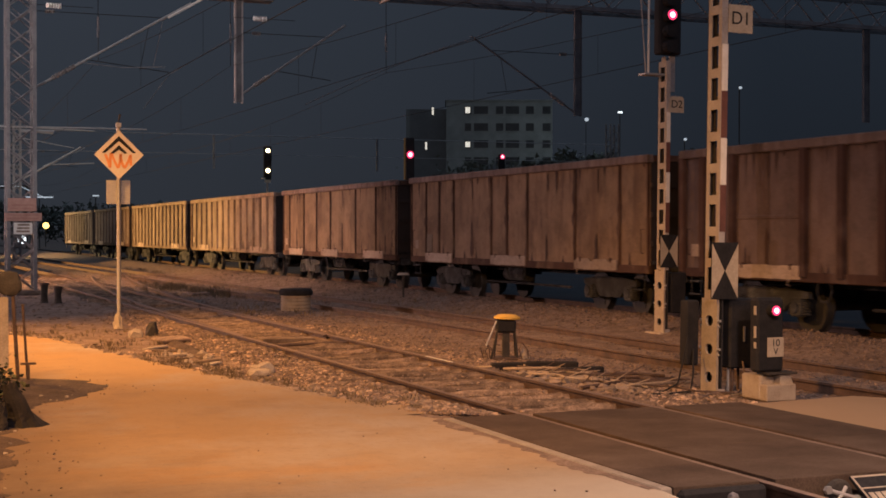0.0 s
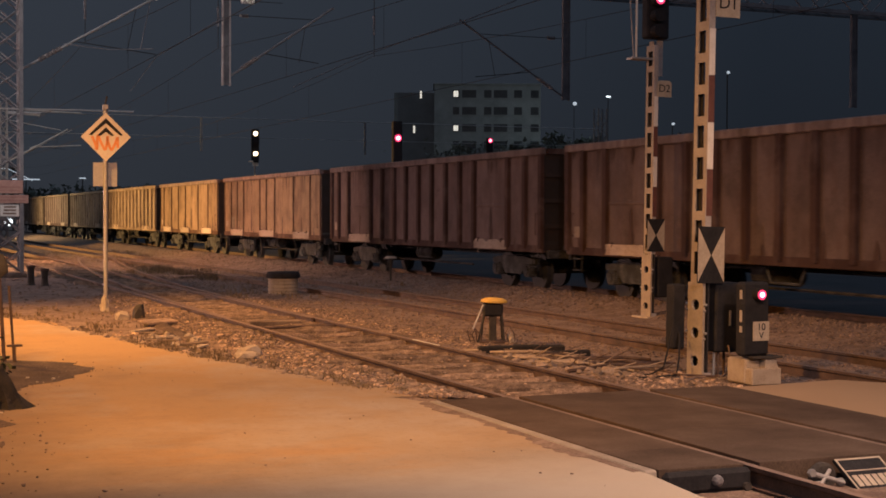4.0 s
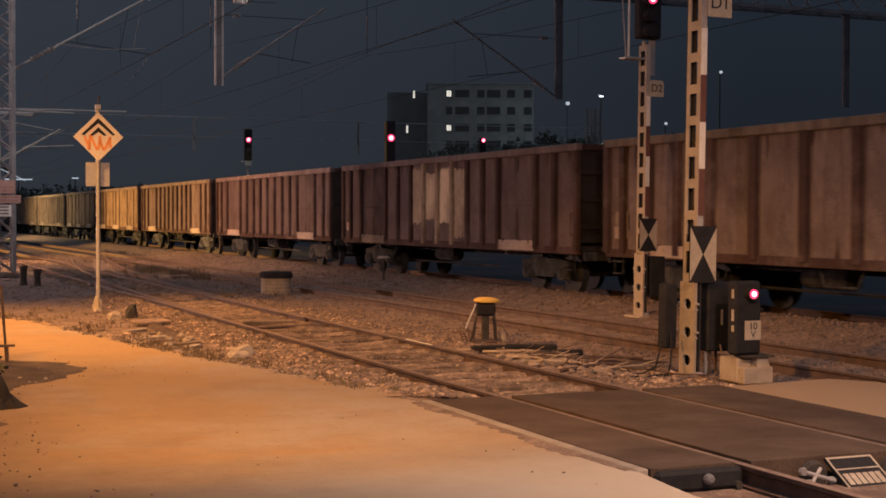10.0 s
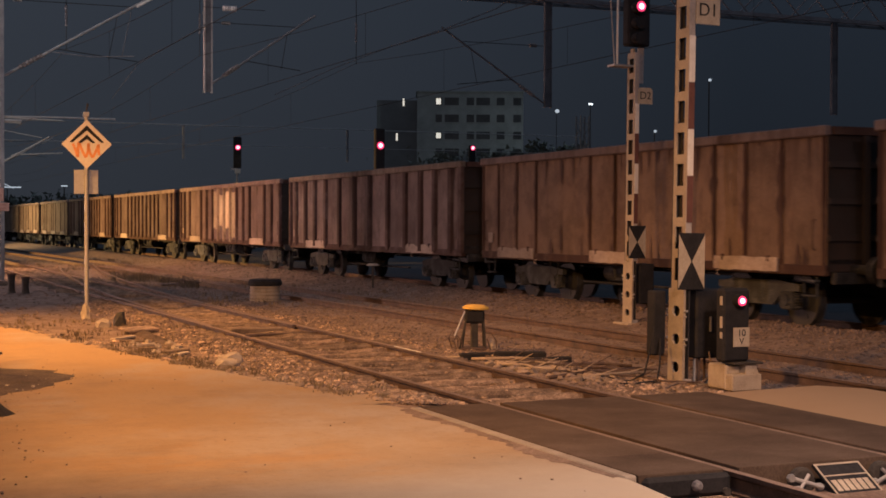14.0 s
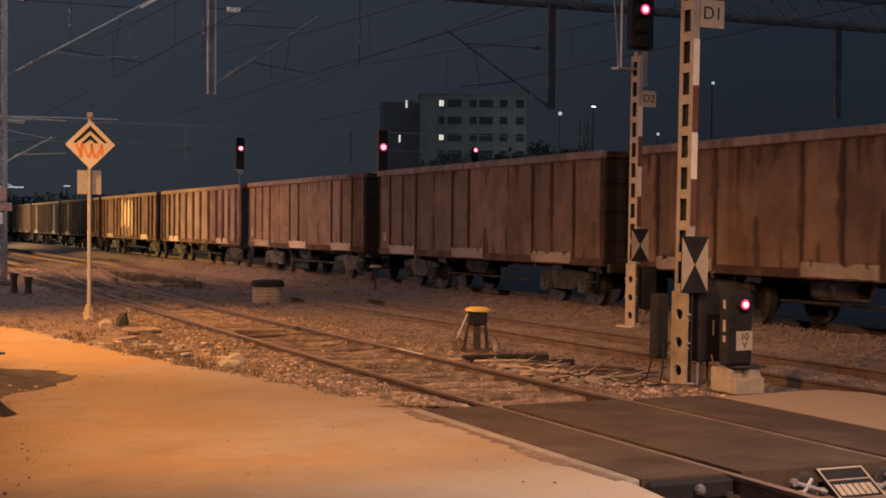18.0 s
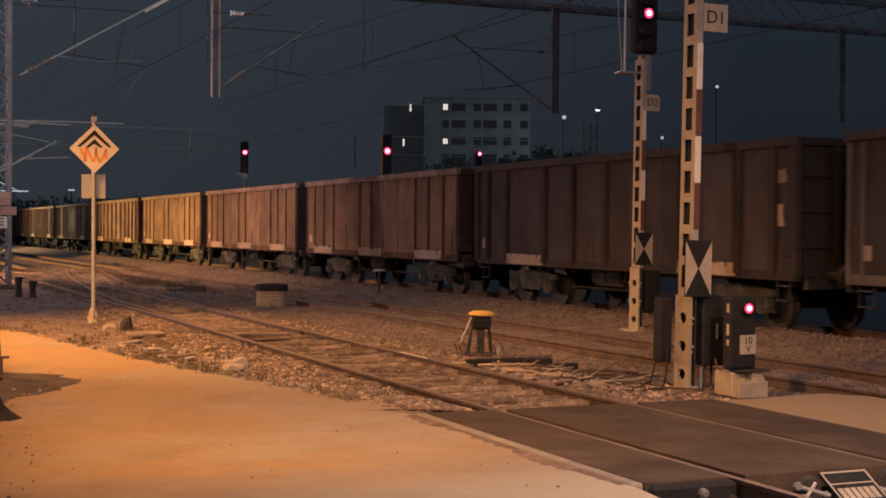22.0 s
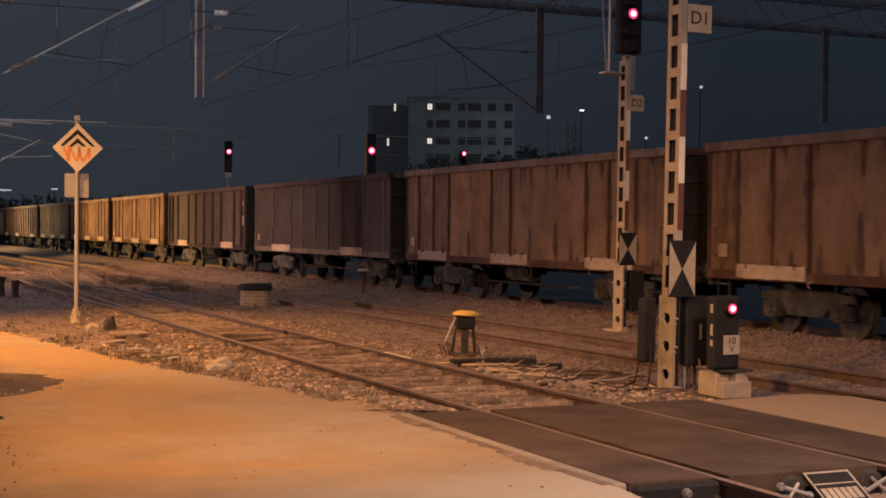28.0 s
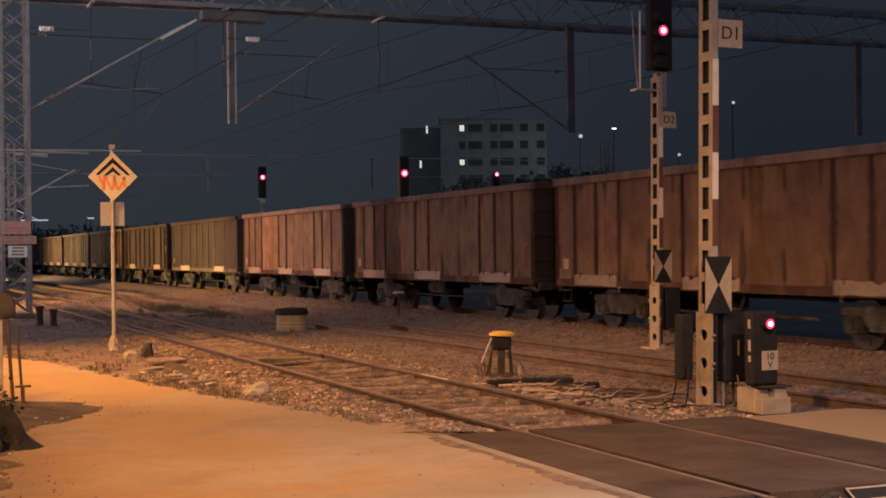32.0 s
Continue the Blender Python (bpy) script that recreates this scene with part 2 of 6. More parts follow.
BLACK = grit("black_paint", [(0.016, 0.016, 0.018), (0.030, 0.029, 0.031)], 6, 50, 0.75, 0.1)
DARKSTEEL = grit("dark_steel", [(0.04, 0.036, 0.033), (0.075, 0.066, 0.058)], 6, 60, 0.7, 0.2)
UNDER = grit("oily_running_gear", [(0.016, 0.017, 0.020), (0.030, 0.031, 0.034), (0.085, 0.084, 0.086)], 2.4, 40, 0.85, 0.3, jitter=0.3)
YELLOW = grit("yellow_paint", [(0.55, 0.33, 0.05), (0.70, 0.45, 0.09)], 8, 50, 0.6, 0.1)
BARK = grit("dark_bark", [(0.008, 0.007, 0.007), (0.022, 0.017, 0.016)], 7, 60, 0.9, 0.6)
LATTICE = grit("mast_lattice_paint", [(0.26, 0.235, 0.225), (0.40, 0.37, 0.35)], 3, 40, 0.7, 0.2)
WIRE = grit("wire", [(0.014, 0.014, 0.014), (0.028, 0.027, 0.027)], 2, 30, 0.95, 0.0)
BROWNINSUL = grit("brown_porcelain", [(0.13, 0.115, 0.11), (0.22, 0.20, 0.19)], 8, 50, 0.9, 0.0)
# Truss paint darkened for weakly lit steel: the dimness is in the colour.
DARKTRUSS = grit("dimmed_truss_paint", [(0.07, 0.072, 0.08), (0.115, 0.116, 0.124), (0.16, 0.16, 0.165)], 1.5, 30, 0.8, 0.2)
TRUSS = grit("aged_truss_paint", [(0.10, 0.10, 0.11), (0.17, 0.168, 0.175), (0.23, 0.225, 0.225)], 1.5, 30, 0.75, 0.2)
INSUL = grit("porcelain", [(0.62, 0.60, 0.58), (0.78, 0.76, 0.73)], 8, 50, 0.3, 0.0)
ORANGE = grit("orange_spray_paint", [(0.62, 0.22, 0.07), (0.78, 0.34, 0.14)], 8, 50, 0.7, 0.0)
GLOWRED = glow("red_signal_light", (1.0, 0.05, 0.16), 1.3)
GLOWCORE = glow("red_signal_core", (1.0, 0.50, 0.60), 3.0)
REFLECT = grit("reflective_sheet", [(0.58, 0.50, 0.40), (0.68, 0.60, 0.49)], 6, 50, 0.45, 0.0)
DULLWHITE = grit("dull_white_paint", [(0.34, 0.285, 0.215), (0.47, 0.40, 0.31)], 6, 50, 0.7, 0.05)
GLOWWHITE = glow("yellow_signal_light", (1.0, 0.75, 0.42), 9)

for m in (BLACK, UNDER, RUBBER, DARKSTEEL, DARKTRUSS, BROWNINSUL, WIRE):
    m.node_tree.nodes["Principled BSDF"].inputs["Specular IOR Level"].default_value = 0.15

# ---- building blocks ----


def mesh_of(name, bm, mats):
    me = bpy.data.meshes.new(name)
    bm.to_mesh(me)
    bm.free()
    for m in (mats if isinstance(mats, (list, tuple)) else [mats]):
        me.materials.append(m)
    return me


def part(name, bm, material, parent, label="", at=None):
    ob = new(name, bm if isinstance(bm, bpy.types.Mesh) else mesh_of(name, bm, material))
    ob.parent = parent
    if at is not None:
        ob.matrix_basis = at
    if label:
        ob["label"] = label
    return ob


def thing(name, m, label, category, group="", kind="", bm=None, material=None):
    ob = new(name, mesh_of(name, bm, material) if bm else None)
    ob.matrix_basis = m
    return tagged(ob, label, category, group, kind)


def box(bm, x0, x1, y0, y1, z0, z1, bevel=0.0, m=None, mat=0):
    v = [bm.verts.new((x, y, z)) for x in (x0, x1) for y in (y0, y1) for z in (z0, z1)]
    fs = []
    for q in ((0, 1, 3, 2), (4, 6, 7, 5), (0, 4, 5, 1), (2, 3, 7, 6), (0, 2, 6, 4), (1, 5, 7, 3)):
        f = bm.faces.new([v[i] for i in q])
        f.material_index = mat
        fs.append(f)
    if bevel:
        es = list({e for f in fs for e in f.edges})
        r = bmesh.ops.bevel(bm, geom=es, offset=bevel, segments=1, affect="EDGES")
        v = list({w for f in r["faces"] for w in f.verts} | {w for w in v if w.is_valid})
    if m is not None:
        bmesh.ops.transform(bm, matrix=m, verts=[w for w in v if w.is_valid])
    return bm


def bbox(*a, **k):
    return box(bmesh.new(), *a, **k)


def rod(bm, a, b, r, n=8, r2=None, mat=0):
    a, b = Vector(a), Vector(b)
    q = (b - a).to_track_quat("Z", "Y").to_matrix()
    r2 = r if r2 is None else r2
    ring = []
    for p, rr in ((a, r), (b, r2)):
        ring.append([bm.verts.new(p + q @ Vector((rr * math.cos(6.28318 * i / n), rr * math.sin(6.28318 * i / n), 0))) for i in range(n)])
    for i in range(n):
        bm.faces.new((ring[0][i], ring[0][(i + 1) % n], ring[1][(i + 1) % n], ring[1][i])).material_index = mat
    bm.faces.new(ring[0][::-1]).material_index = mat
    bm.faces.new(ring[1]).material_index = mat
    return bm


def brod(*a, **k):
    return rod(bmesh.new(), *a, **k)


def extrude_xz(bm, pts, y0, y1, mat=0):
    """A prism along Y with the outline pts in x and z."""
    a = [bm.verts.new((x, y0, z)) for x, z in pts]
    b = [bm.verts.new((x, y1, z)) for x, z in pts]
    n = len(pts)
    for i in range(n):
        bm.faces.new((a[i], a[(i + 1) % n], b[(i + 1) % n], b[i])).material_index = mat
    bm.faces.new(a[::-1]).material_index = mat
    bm.faces.new(b).material_index = mat
    return bm


def text(name, words, size, m, material, parent, thick=0.002, space=1.0):
    cu = bpy.data.curves.new(name, "FONT")
    cu.body, cu.size, cu.extrude, cu.align_x, cu.align_y, cu.space_character = words, size, thick, "CENTER", "CENTER", space
    tmp = bpy.data.objects.new(name, cu)
    scene.collection.objects.link(tmp)
    me = bpy.data.meshes.new_from_object(tmp.evaluated_get(bpy.context.evaluated_depsgraph_get()))
    bpy.data.objects.remove(tmp)
    me.materials.clear()
    me.materials.append(material)
    ob = new(name, me)
    ob.parent, ob.matrix_basis = parent, m
    return ob

# ---- the ground, tracks and crossing ----


def smooth(a, b, x):
    t = min(1.0, max(0.0, (x - a) / (b - a)))
    return t * t * (3 - 2 * t)


EDGE = [(-40, 5.2), (5.0, 5.15), (8.4, 5.08), (12.5, 5.02), (14.6, 4.45), (18.3, 3.6), (24.5, 2.55), (29.0, 0.6), (31.0, -3.0), (32.0, -14.0)]


def edge_x(y):
    for (y0, x0), (y1, x1) in zip(EDGE, EDGE[1:]):
        if y <= y1:
            return x0 + (x1 - x0) * max(0.0, (y - y0) / (y1 - y0))
    return -14.0


def mid_x(y):
    return 11.45 - 0.0125 * y


def branch(y):
    return max(0.0, y - 23.0) ** 2 / 540.0


def ground_z(x, y):
    d = x - edge_x(y)
    z = -0.014 - 0.116 * smooth(0.0, 1.3, d)
    if abs(y) < 130 and -30 < x < 40:
        z += (0.035 * noise.noise(Vector((x * 0.55, y * 0.55, 0))) + 0.022 * noise.noise(Vector((x * 2.1, y * 2.1, 3)))) * smooth(0.0, 0.7, d)
    z += 0.20 * smooth(12.9, 14.5, x) - 0.26 * smooth(15.1, 15.42, x)
    if y > 12.6:
        z += 0.055 * smooth(4.9, 5.3, x) * (1 - smooth(5.75, 5.86, x)) + 0.02 * smooth(7.5, 7.7, x) * (1 - smooth(8.2, 8.8, x))
        z -= 0.08 * smooth(5.86, 5.95, x) * (1 - smooth(7.3, 7.45, x))
    if 8.1 < x < 10.6 and y < 12.9 or x < 8.5 and x > 4.7 and y < 12.45:
        z = min(z, -0.16)
    if d < -0.25:
        z = -0.13
    return z


def build_ground():
    xs = [-2500, -900, -300, -120, -60, -34] + list(np.arange(-20, 0, 1.0)) + list(np.arange(0, 19, 0.28)) + list(np.arange(19, 40, 1.5)) + [60, 100, 160, 300, 900, 2500]
    ys = [-2500, -600, -150, -50, -20] + list(np.arange(-8, 8, 1.6)) + list(np.arange(8, 45, 0.3)) + list(np.arange(45, 90, 0.9)) + list(np.arange(90, 150, 3)) + [170, 220, 320, 600, 1200, 2800]
    verts = [(x, y, ground_z(x, y)) for y in ys for x in xs]
    n = len(xs)
    faces = [(j * n + i, j * n + i + 1, (j + 1) * n + i + 1, (j + 1) * n + i) for j in range(len(ys) - 1) for i in range(n - 1)]
    me = bpy.data.meshes.new("ground")
    me.from_pydata(verts, [], faces)
    me.materials.append(DIRT)
    for p in me.polygons:
        p.use_smooth = True
    tagged(new("ground", me), "brown trodden earth and fine gravel of the rail yard", "ground", kind="structure")


build_ground()


def slab(name, outline, z0, z1, material, label, category, wobble=0.0):
    """A flat slab with the given outline; its edge wanders a little."""
    rng = random.Random(7)
    pts = []
    for (x0, y0), (x1, y1) in zip(outline, outline[1:] + outline[:1]):
        n = max(1, int(math.hypot(x1 - x0, y1 - y0) / 0.25)) if wobble else 1
        for i in range(n):
            f = i / n
            k = wobble * noise.noise(Vector((x0 + (x1 - x0) * f, y0 + (y1 - y0) * f, 1)) * 1.7) + rng.uniform(-1, 1) * wobble * 0.25
            pts.append((x0 + (x1 - x0) * f + k, y0 + (y1 - y0) * f + k * 0.5))
    bm = bmesh.new()
    top = [bm.verts.new((x, y, z1)) for x, y in pts]
    low = [bm.verts.new((x, y, z0)) for x, y in pts]
    bm.faces.new(top)
    for i in range(len(pts)):
        j = (i + 1) % len(pts)
        bm.faces.new((top[i], low[i], low[j], top[j]))
    bmesh.ops.triangulate(bm, faces=[f for f in bm.faces if len(f.verts) > 4])
    bmesh.ops.recalc_face_normals(bm, faces=bm.faces)
    return tagged(new(name, mesh_of(name, bm, material)), label, category, kind="structure")


slab("road", [(-14, -30), (5.4, -30), (5.1, 5.0), (4.98, 7.9), (5.03, 8.4), (5.02, 12.45), (4.45, 14.6), (3.6, 18.3), (2.55, 24.5), (0.6, 29.0), (-3, 31), (-14, 32)],
     -0.14, 0.0, ASPHALT, "worn sand-dusted asphalt yard road beside the tracks", "road", 0.12)
slab("pavement", [(8.43, 2.0), (10.35, 2.0), (10.25, 12.2), (9.95, 12.62), (8.43, 12.42)], -0.16, -0.005, SANDY,
     "sandy asphalt pad beyond the level crossing", "pavement", 0.02)


def rail_mesh(xs_of, y0, y1, step):
    """A flat-bottomed rail whose centre follows xs_of(y)."""
    prof = [(-0.036, 0), (-0.036, -0.03), (-0.01, -0.045), (-0.01, -0.125), (-0.065, -0.138), (-0.065, -0.15), (0.065, -0.15), (0.065, -0.138), (0.01, -0.125),
            (0.01, -0.045), (0.036, -0.03), (0.036, 0)]
    n = max(1, int((y1 - y0) / step))
    verts, faces, mats = [], [], []
    k = len(prof)
    for j in range(n + 1):
        y = y0 + (y1 - y0) * j / n
        verts += [(xs_of(y) + px, y, pz) for px, pz in prof]
    for j in range(n):
        for i in range(k):
            a, b = j * k + i, j * k + (i + 1) % k
            faces.append((a, b, b + k, a + k))
            mats.append(1 if i == k - 1 else 0)
    faces += [tuple(range(k)), tuple(range(n * k, n * k + k))]
    mats += [0, 0]
    me = bpy.data.meshes.new("rail")
    me.from_pydata(verts, [], faces)
    me.materials.append(RAIL)
    me.materials.append(RAILTOP)
    me.polygons.foreach_set("material_index", mats)
    me.update()
    return me


def build_track(name, rails, label):
    root = thing(name, Matrix(), label, "railway track", "tracks of the yard", "structure")
    for xs_of, y0, y1 in rails:
        part("rail", rail_mesh(xs_of, y0, y1, 2.0), None, root)
    return root


near_track = build_track("siding_track", [(lambda y: 5.92, -12, 170), (lambda y: 7.42, -12, 23.2), (lambda y: 7.36, 23.6, 170),
                                           (lambda y: 5.99 + branch(y), 24.0, 62), (lambda y: 7.42 + branch(y), 23.2, 62)],
                         "rusty siding track with a turnout in worn ballast")
mid_track = build_track("middle_track", [(lambda y: mid_x(y) - 0.75, -12, 170), (lambda y: mid_x(y) + 0.75, -12, 170)], "rusty middle track sunk in gravel")
main_track = build_track("main_track", [(lambda y: 15.5, -60, 400), (lambda y: 17.0, -60, 400)], "main track that carries the goods train")


def build_crossing():
    root = thing("level_crossing", Matrix(), "dark rubber panel level crossing over the siding track", "level crossing", kind="structure")
    rng = random.Random(3)
    for x0, x1, nm in ((5.16, 5.865, "outer"), (6.0, 7.35, "inner"), (7.48, 8.4, "outer")):
        y = 8.46
        for i in range(5):
            y1 = y + 0.80
            me = mesh_of("panel", bbox(x0, x1, y + 0.001, y1 - 0.001, -0.17, 0.014 + rng.uniform(-0.0012, 0.0012), 0.004), RUBBER)
            part("panel", me, None, root)
            y = y1
    for i in range(4):
        part("kerb_stone", bbox(5.045, 5.15, 8.46 + i * 1.0, 9.455 + i * 1.0, -0.2, 0.012, 0.012), KERB, root, "pale concrete edging" if i == 0 else "")


build_crossing()


# The dark sheet bulges over the road from y 15 to 18.
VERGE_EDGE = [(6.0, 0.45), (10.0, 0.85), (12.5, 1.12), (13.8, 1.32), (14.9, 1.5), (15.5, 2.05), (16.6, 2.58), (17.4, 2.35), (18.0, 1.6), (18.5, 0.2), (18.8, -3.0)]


def verge_x(y):
    for (y0, x0), (y1, x1) in zip(VERGE_EDGE, VERGE_EDGE[1:]):
        if y <= y1:
            return x0 + (x1 - x0) * (y - y0) / (y1 - y0)
    return -3.0


def dirt_verge():
    """A low bank of earth whose thin edge runs out raggedly over the asphalt."""
    bm = bmesh.new()
    rows = []
    y = 6.0
    while y < 18.8:
        e = verge_x(y) + 0.16 * noise.noise(Vector((7, y * 1.1, 0))) + 0.13 * noise.noise(Vector((4, y * 2.6, 1))) + 0.10 * noise.noise(Vector((7, y * 5.3, 2))) + 0.06 * noise.noise(Vector((7, y * 14.0, 5)))
        row = []
        for k, d in enumerate((0.0, 0.03, 0.1, 0.2, 0.32, 0.46, 0.62, 0.8, 1.1, 1.6, 2.6, 5.0, 14.0)):
            x = e - d
            h = -0.004 if k == 0 else 0.004 + 0.05 * smooth(0.0, 1.2, d) + (0.02 * noise.noise(Vector((x * 3.1, y * 3.1, 8))) + 0.012 * noise.noise(Vector((x * 9.0, y * 9.0, 3)))) * smooth(0.05, 0.5, d)
            row.append(bm.verts.new((x, y, max(h, 0.003) if k else h)))
        rows.append(row)
        y += 0.09
    for a, b in zip(rows, rows[1:]):
        for i in range(len(a) - 1):
            f = bm.faces.new((a[i], b[i], b[i + 1], a[i + 1]))
            f.smooth = True
    bmesh.ops.recalc_face_normals(bm, faces=bm.faces)
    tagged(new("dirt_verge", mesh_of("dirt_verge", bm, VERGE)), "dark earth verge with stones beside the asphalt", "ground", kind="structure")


dirt_verge()


def mud_fringe():
    """A thin ragged film of mud along the kerb of the crossing."""
    bm = bmesh.new()
    rows = []
    y = 8.5
    while y < 12.5:
        w = 0.05 + 0.14 * max(0.0, 0.35 + noise.noise(Vector((0, y * 1.3, 4))) + 0.7 * noise.noise(Vector((0, y * 6.1, 9)))) * smooth(8.4, 9.2, y)
        rows.append((bm.verts.new((5.043, y, 0.0045)), bm.verts.new((5.043 - w, y, 0.0045)), bm.verts.new((5.043 - w - 0.01, y, -0.004))))
        y += 0.05
    for a, b in zip(rows, rows[1:]):
        bm.faces.new((a[0], b[0], b[1], a[1]))
        bm.faces.new((a[1], b[1], b[2], a[2]))
    bmesh.ops.recalc_face_normals(bm, faces=bm.faces)
    tagged(new("mud_fringe", mesh_of("mud_fringe", bm, DIRT)), "dark ragged mud along the kerb of the crossing", "mud", kind="structure")


mud_fringe()
joint = part("joint_bar", bbox(7.392, 7.412, 17.9, 18.9, -0.03, 0.006, 0.002), INSUL, near_track, "pale worn joint bar")
# Dark sheet added: the shade under and beyond the train as ground colour.
SHADEBED = grit("shaded_ground", [(0.014, 0.015, 0.018), (0.024, 0.025, 0.029), (0.036, 0.036, 0.040)], 1.2, 40, 0.95, 0.6, mix=0.6)
slab("ash_bed", [(17.45, -30.0), (60.0, -30.0), (60.0, 150.0), (17.45, 150.0)], -0.30, -0.115, SHADEBED, "dark ground sheet added for the shade beyond the main track", "ground", 0.0)


def sand_fringe():
    """Sand spilled from the road onto the earth, thin and ragged."""
    bm = bmesh.new()
    rows = []
    y = 12.9
    while y < 29.0:
        e = edge_x(y)
        w = 0.16 + 0.35 * max(0.0, 0.3 + noise.noise(Vector((3, y * 0.8, 4))) + 0.6 * noise.noise(Vector((3, y * 3.7, 9))))
        w += 0.14
        xs = (e - 0.34, e - 0.16, e + 0.15, e + 0.15 + w * 0.5, e + 0.15 + w)
        rows.append([bm.verts.new((x, y, ((-0.004, 0.004, 0.004)[i] if i < 3 else ground_z(x, y) + 0.010 - 0.012 * (i - 3)))) for i, x in enumerate(xs)])
        y += 0.07
    for a, b in zip(rows, rows[1:]):
        for i in range(4):
            bm.faces.new((a[i], a[i + 1], b[i + 1], b[i]))
    bmesh.ops.recalc_face_normals(bm, faces=bm.faces)
    tagged(new("sand_fringe", mesh_of("sand_fringe", bm, ASPHALT)), "orange sand spilled over the edge of the asphalt", "sand", kind="structure")


sand_fringe()

# ---- the goods train ----


def rusty(name, sheet, rust, worn=None, amount=0.8):
    """Weathered wagon paint: smeared blotches, worn patches, rust streaks that run down, pale scuffs and fine grain."""
    m = grit(name, [tuple(c * 0.74 for c in sheet), sheet, tuple(c * 1.2 for c in sheet)], 0.8, 30, 0.86, 0.3, mix=0.35, jitter=0.2)
    n, k = m.node_tree.nodes, m.node_tree.links
    bsdf = n["Principled BSDF"]
    co, place = n.new("ShaderNodeTexCoord"), n.new("ShaderNodeObjectInfo")
    far = n.new("ShaderNodeVectorMath")
    far.operation = "MULTIPLY_ADD"
    k.new(place.outputs["Random"], far.inputs[0])
    far.inputs[1].default_value = (40, 70, 20)
    k.new(co.outputs["Object"], far.inputs[2])
    for i, e in enumerate(n["Color Ramp"].color_ramp.elements):
        e.position = 0.40 + 0.10 * i
    for tex in [q for q in n if q.type == "TEX_NOISE"]:
        tex.inputs["Distortion"].default_value = 0.3
        k.new(far.outputs[0], tex.inputs["Vector"])

    def layer(stretch, detail, low, high, most, colour):
        """One kind of wear, mixed over what lies below."""
        old = bsdf.inputs["Base Color"].links[0].from_socket
        sc, tex, r, mx = n.new("ShaderNodeVectorMath"), n.new("ShaderNodeTexNoise"), n.new("ShaderNodeMapRange"), n.new("ShaderNodeMix")
        sc.operation = "MULTIPLY"
        sc.inputs[1].default_value = stretch
        k.new(far.outputs[0], sc.inputs[0])
        tex.inputs["Scale"].default_value, tex.inputs["Detail"].default_value, tex.inputs["Roughness"].default_value = 1.0, detail, 0.66
        tex.inputs["Distortion"].default_value = 0.2
        k.new(sc.outputs[0], tex.inputs["Vector"])
        r.inputs[1].default_value, r.inputs[2].default_value, r.inputs[4].default_value = low, high, most
        k.new(tex.outputs["Fac"], r.inputs[0])
        mx.data_type = "RGBA"
        k.new(r.outputs[0], mx.inputs[0])
        k.new(old, mx.inputs[6])
        mx.inputs[7].default_value = (*colour, 1)
        k.new(mx.outputs[2], bsdf.inputs["Base Color"])

    if worn:
        layer((1.0, 1.2, 0.9), 4, 0.50, 0.64, 0.6, worn)
    layer((0.7, 0.7, 0.55), 5, 0.50, 0.68, 0.55, tuple(c * 1.4 for c in sheet))
    layer((9.0, 9.0, 9.0), 4, 0.56, 0.70, 0.35, tuple(c * 1.5 for c in sheet))
    layer((1.0, 1.4, 0.35), 5, 0.52, 0.70, amount * 0.6, rust)
    layer((3.0, 4.2, 0.55), 5, 0.54, 0.66, 0.55, rust)
    layer((3.5, 3.5, 2.6), 5, 0.56, 0.66, 0.5, rust)
    layer((0.6, 0.7, 0.5), 5, 0.54, 0.72, 0.45, (0.040, 0.024, 0.021))
    old = bsdf.inputs["Base Color"].links[0].from_socket
    sp, sc, tex, mul, r, mx = (n.new("ShaderNode" + t) for t in ("SeparateXYZ", "VectorMath", "TexNoise", "Math", "MapRange", "Mix"))
    k.new(co.outputs["Object"], sp.inputs[0])
    sc.operation = "MULTIPLY"
    sc.inputs[1].default_value = (1.0, 5.0, 0.2)
    k.new(far.outputs[0], sc.inputs[0])
    tex.inputs["Scale"].default_value, tex.inputs["Detail"].default_value = 1.0, 4
    k.new(sc.outputs[0], tex.inputs["Vector"])
    mul.operation = "MULTIPLY_ADD"
    k.new(tex.outputs["Fac"], mul.inputs[0])
    mul.inputs[1].default_value = 4.5
    k.new(sp.outputs["Z"], mul.inputs[2])
    r.inputs[1].default_value, r.inputs[2].default_value, r.inputs[4].default_value = 5.2, 6.2, 0.5
    k.new(mul.outputs[0], r.inputs[0])
    mx.data_type = "RGBA"
    k.new(r.outputs[0], mx.inputs[0])
    k.new(old, mx.inputs[6])
    mx.inputs[7].default_value = (*(c * 0.6 for c in rust), 1)
    k.new(mx.outputs[2], bsdf.inputs["Base Color"])
    return m


def paint(name, panel, rib, amount=0.8):
    return rusty(name + "_sheet", panel, tuple(0.4 * c + 0.6 * r for c, r in zip(panel, (0.072, 0.036, 0.031))), None, amount), rusty(name + "_rib", rib, (0.05, 0.023, 0.018), panel, 0.6)


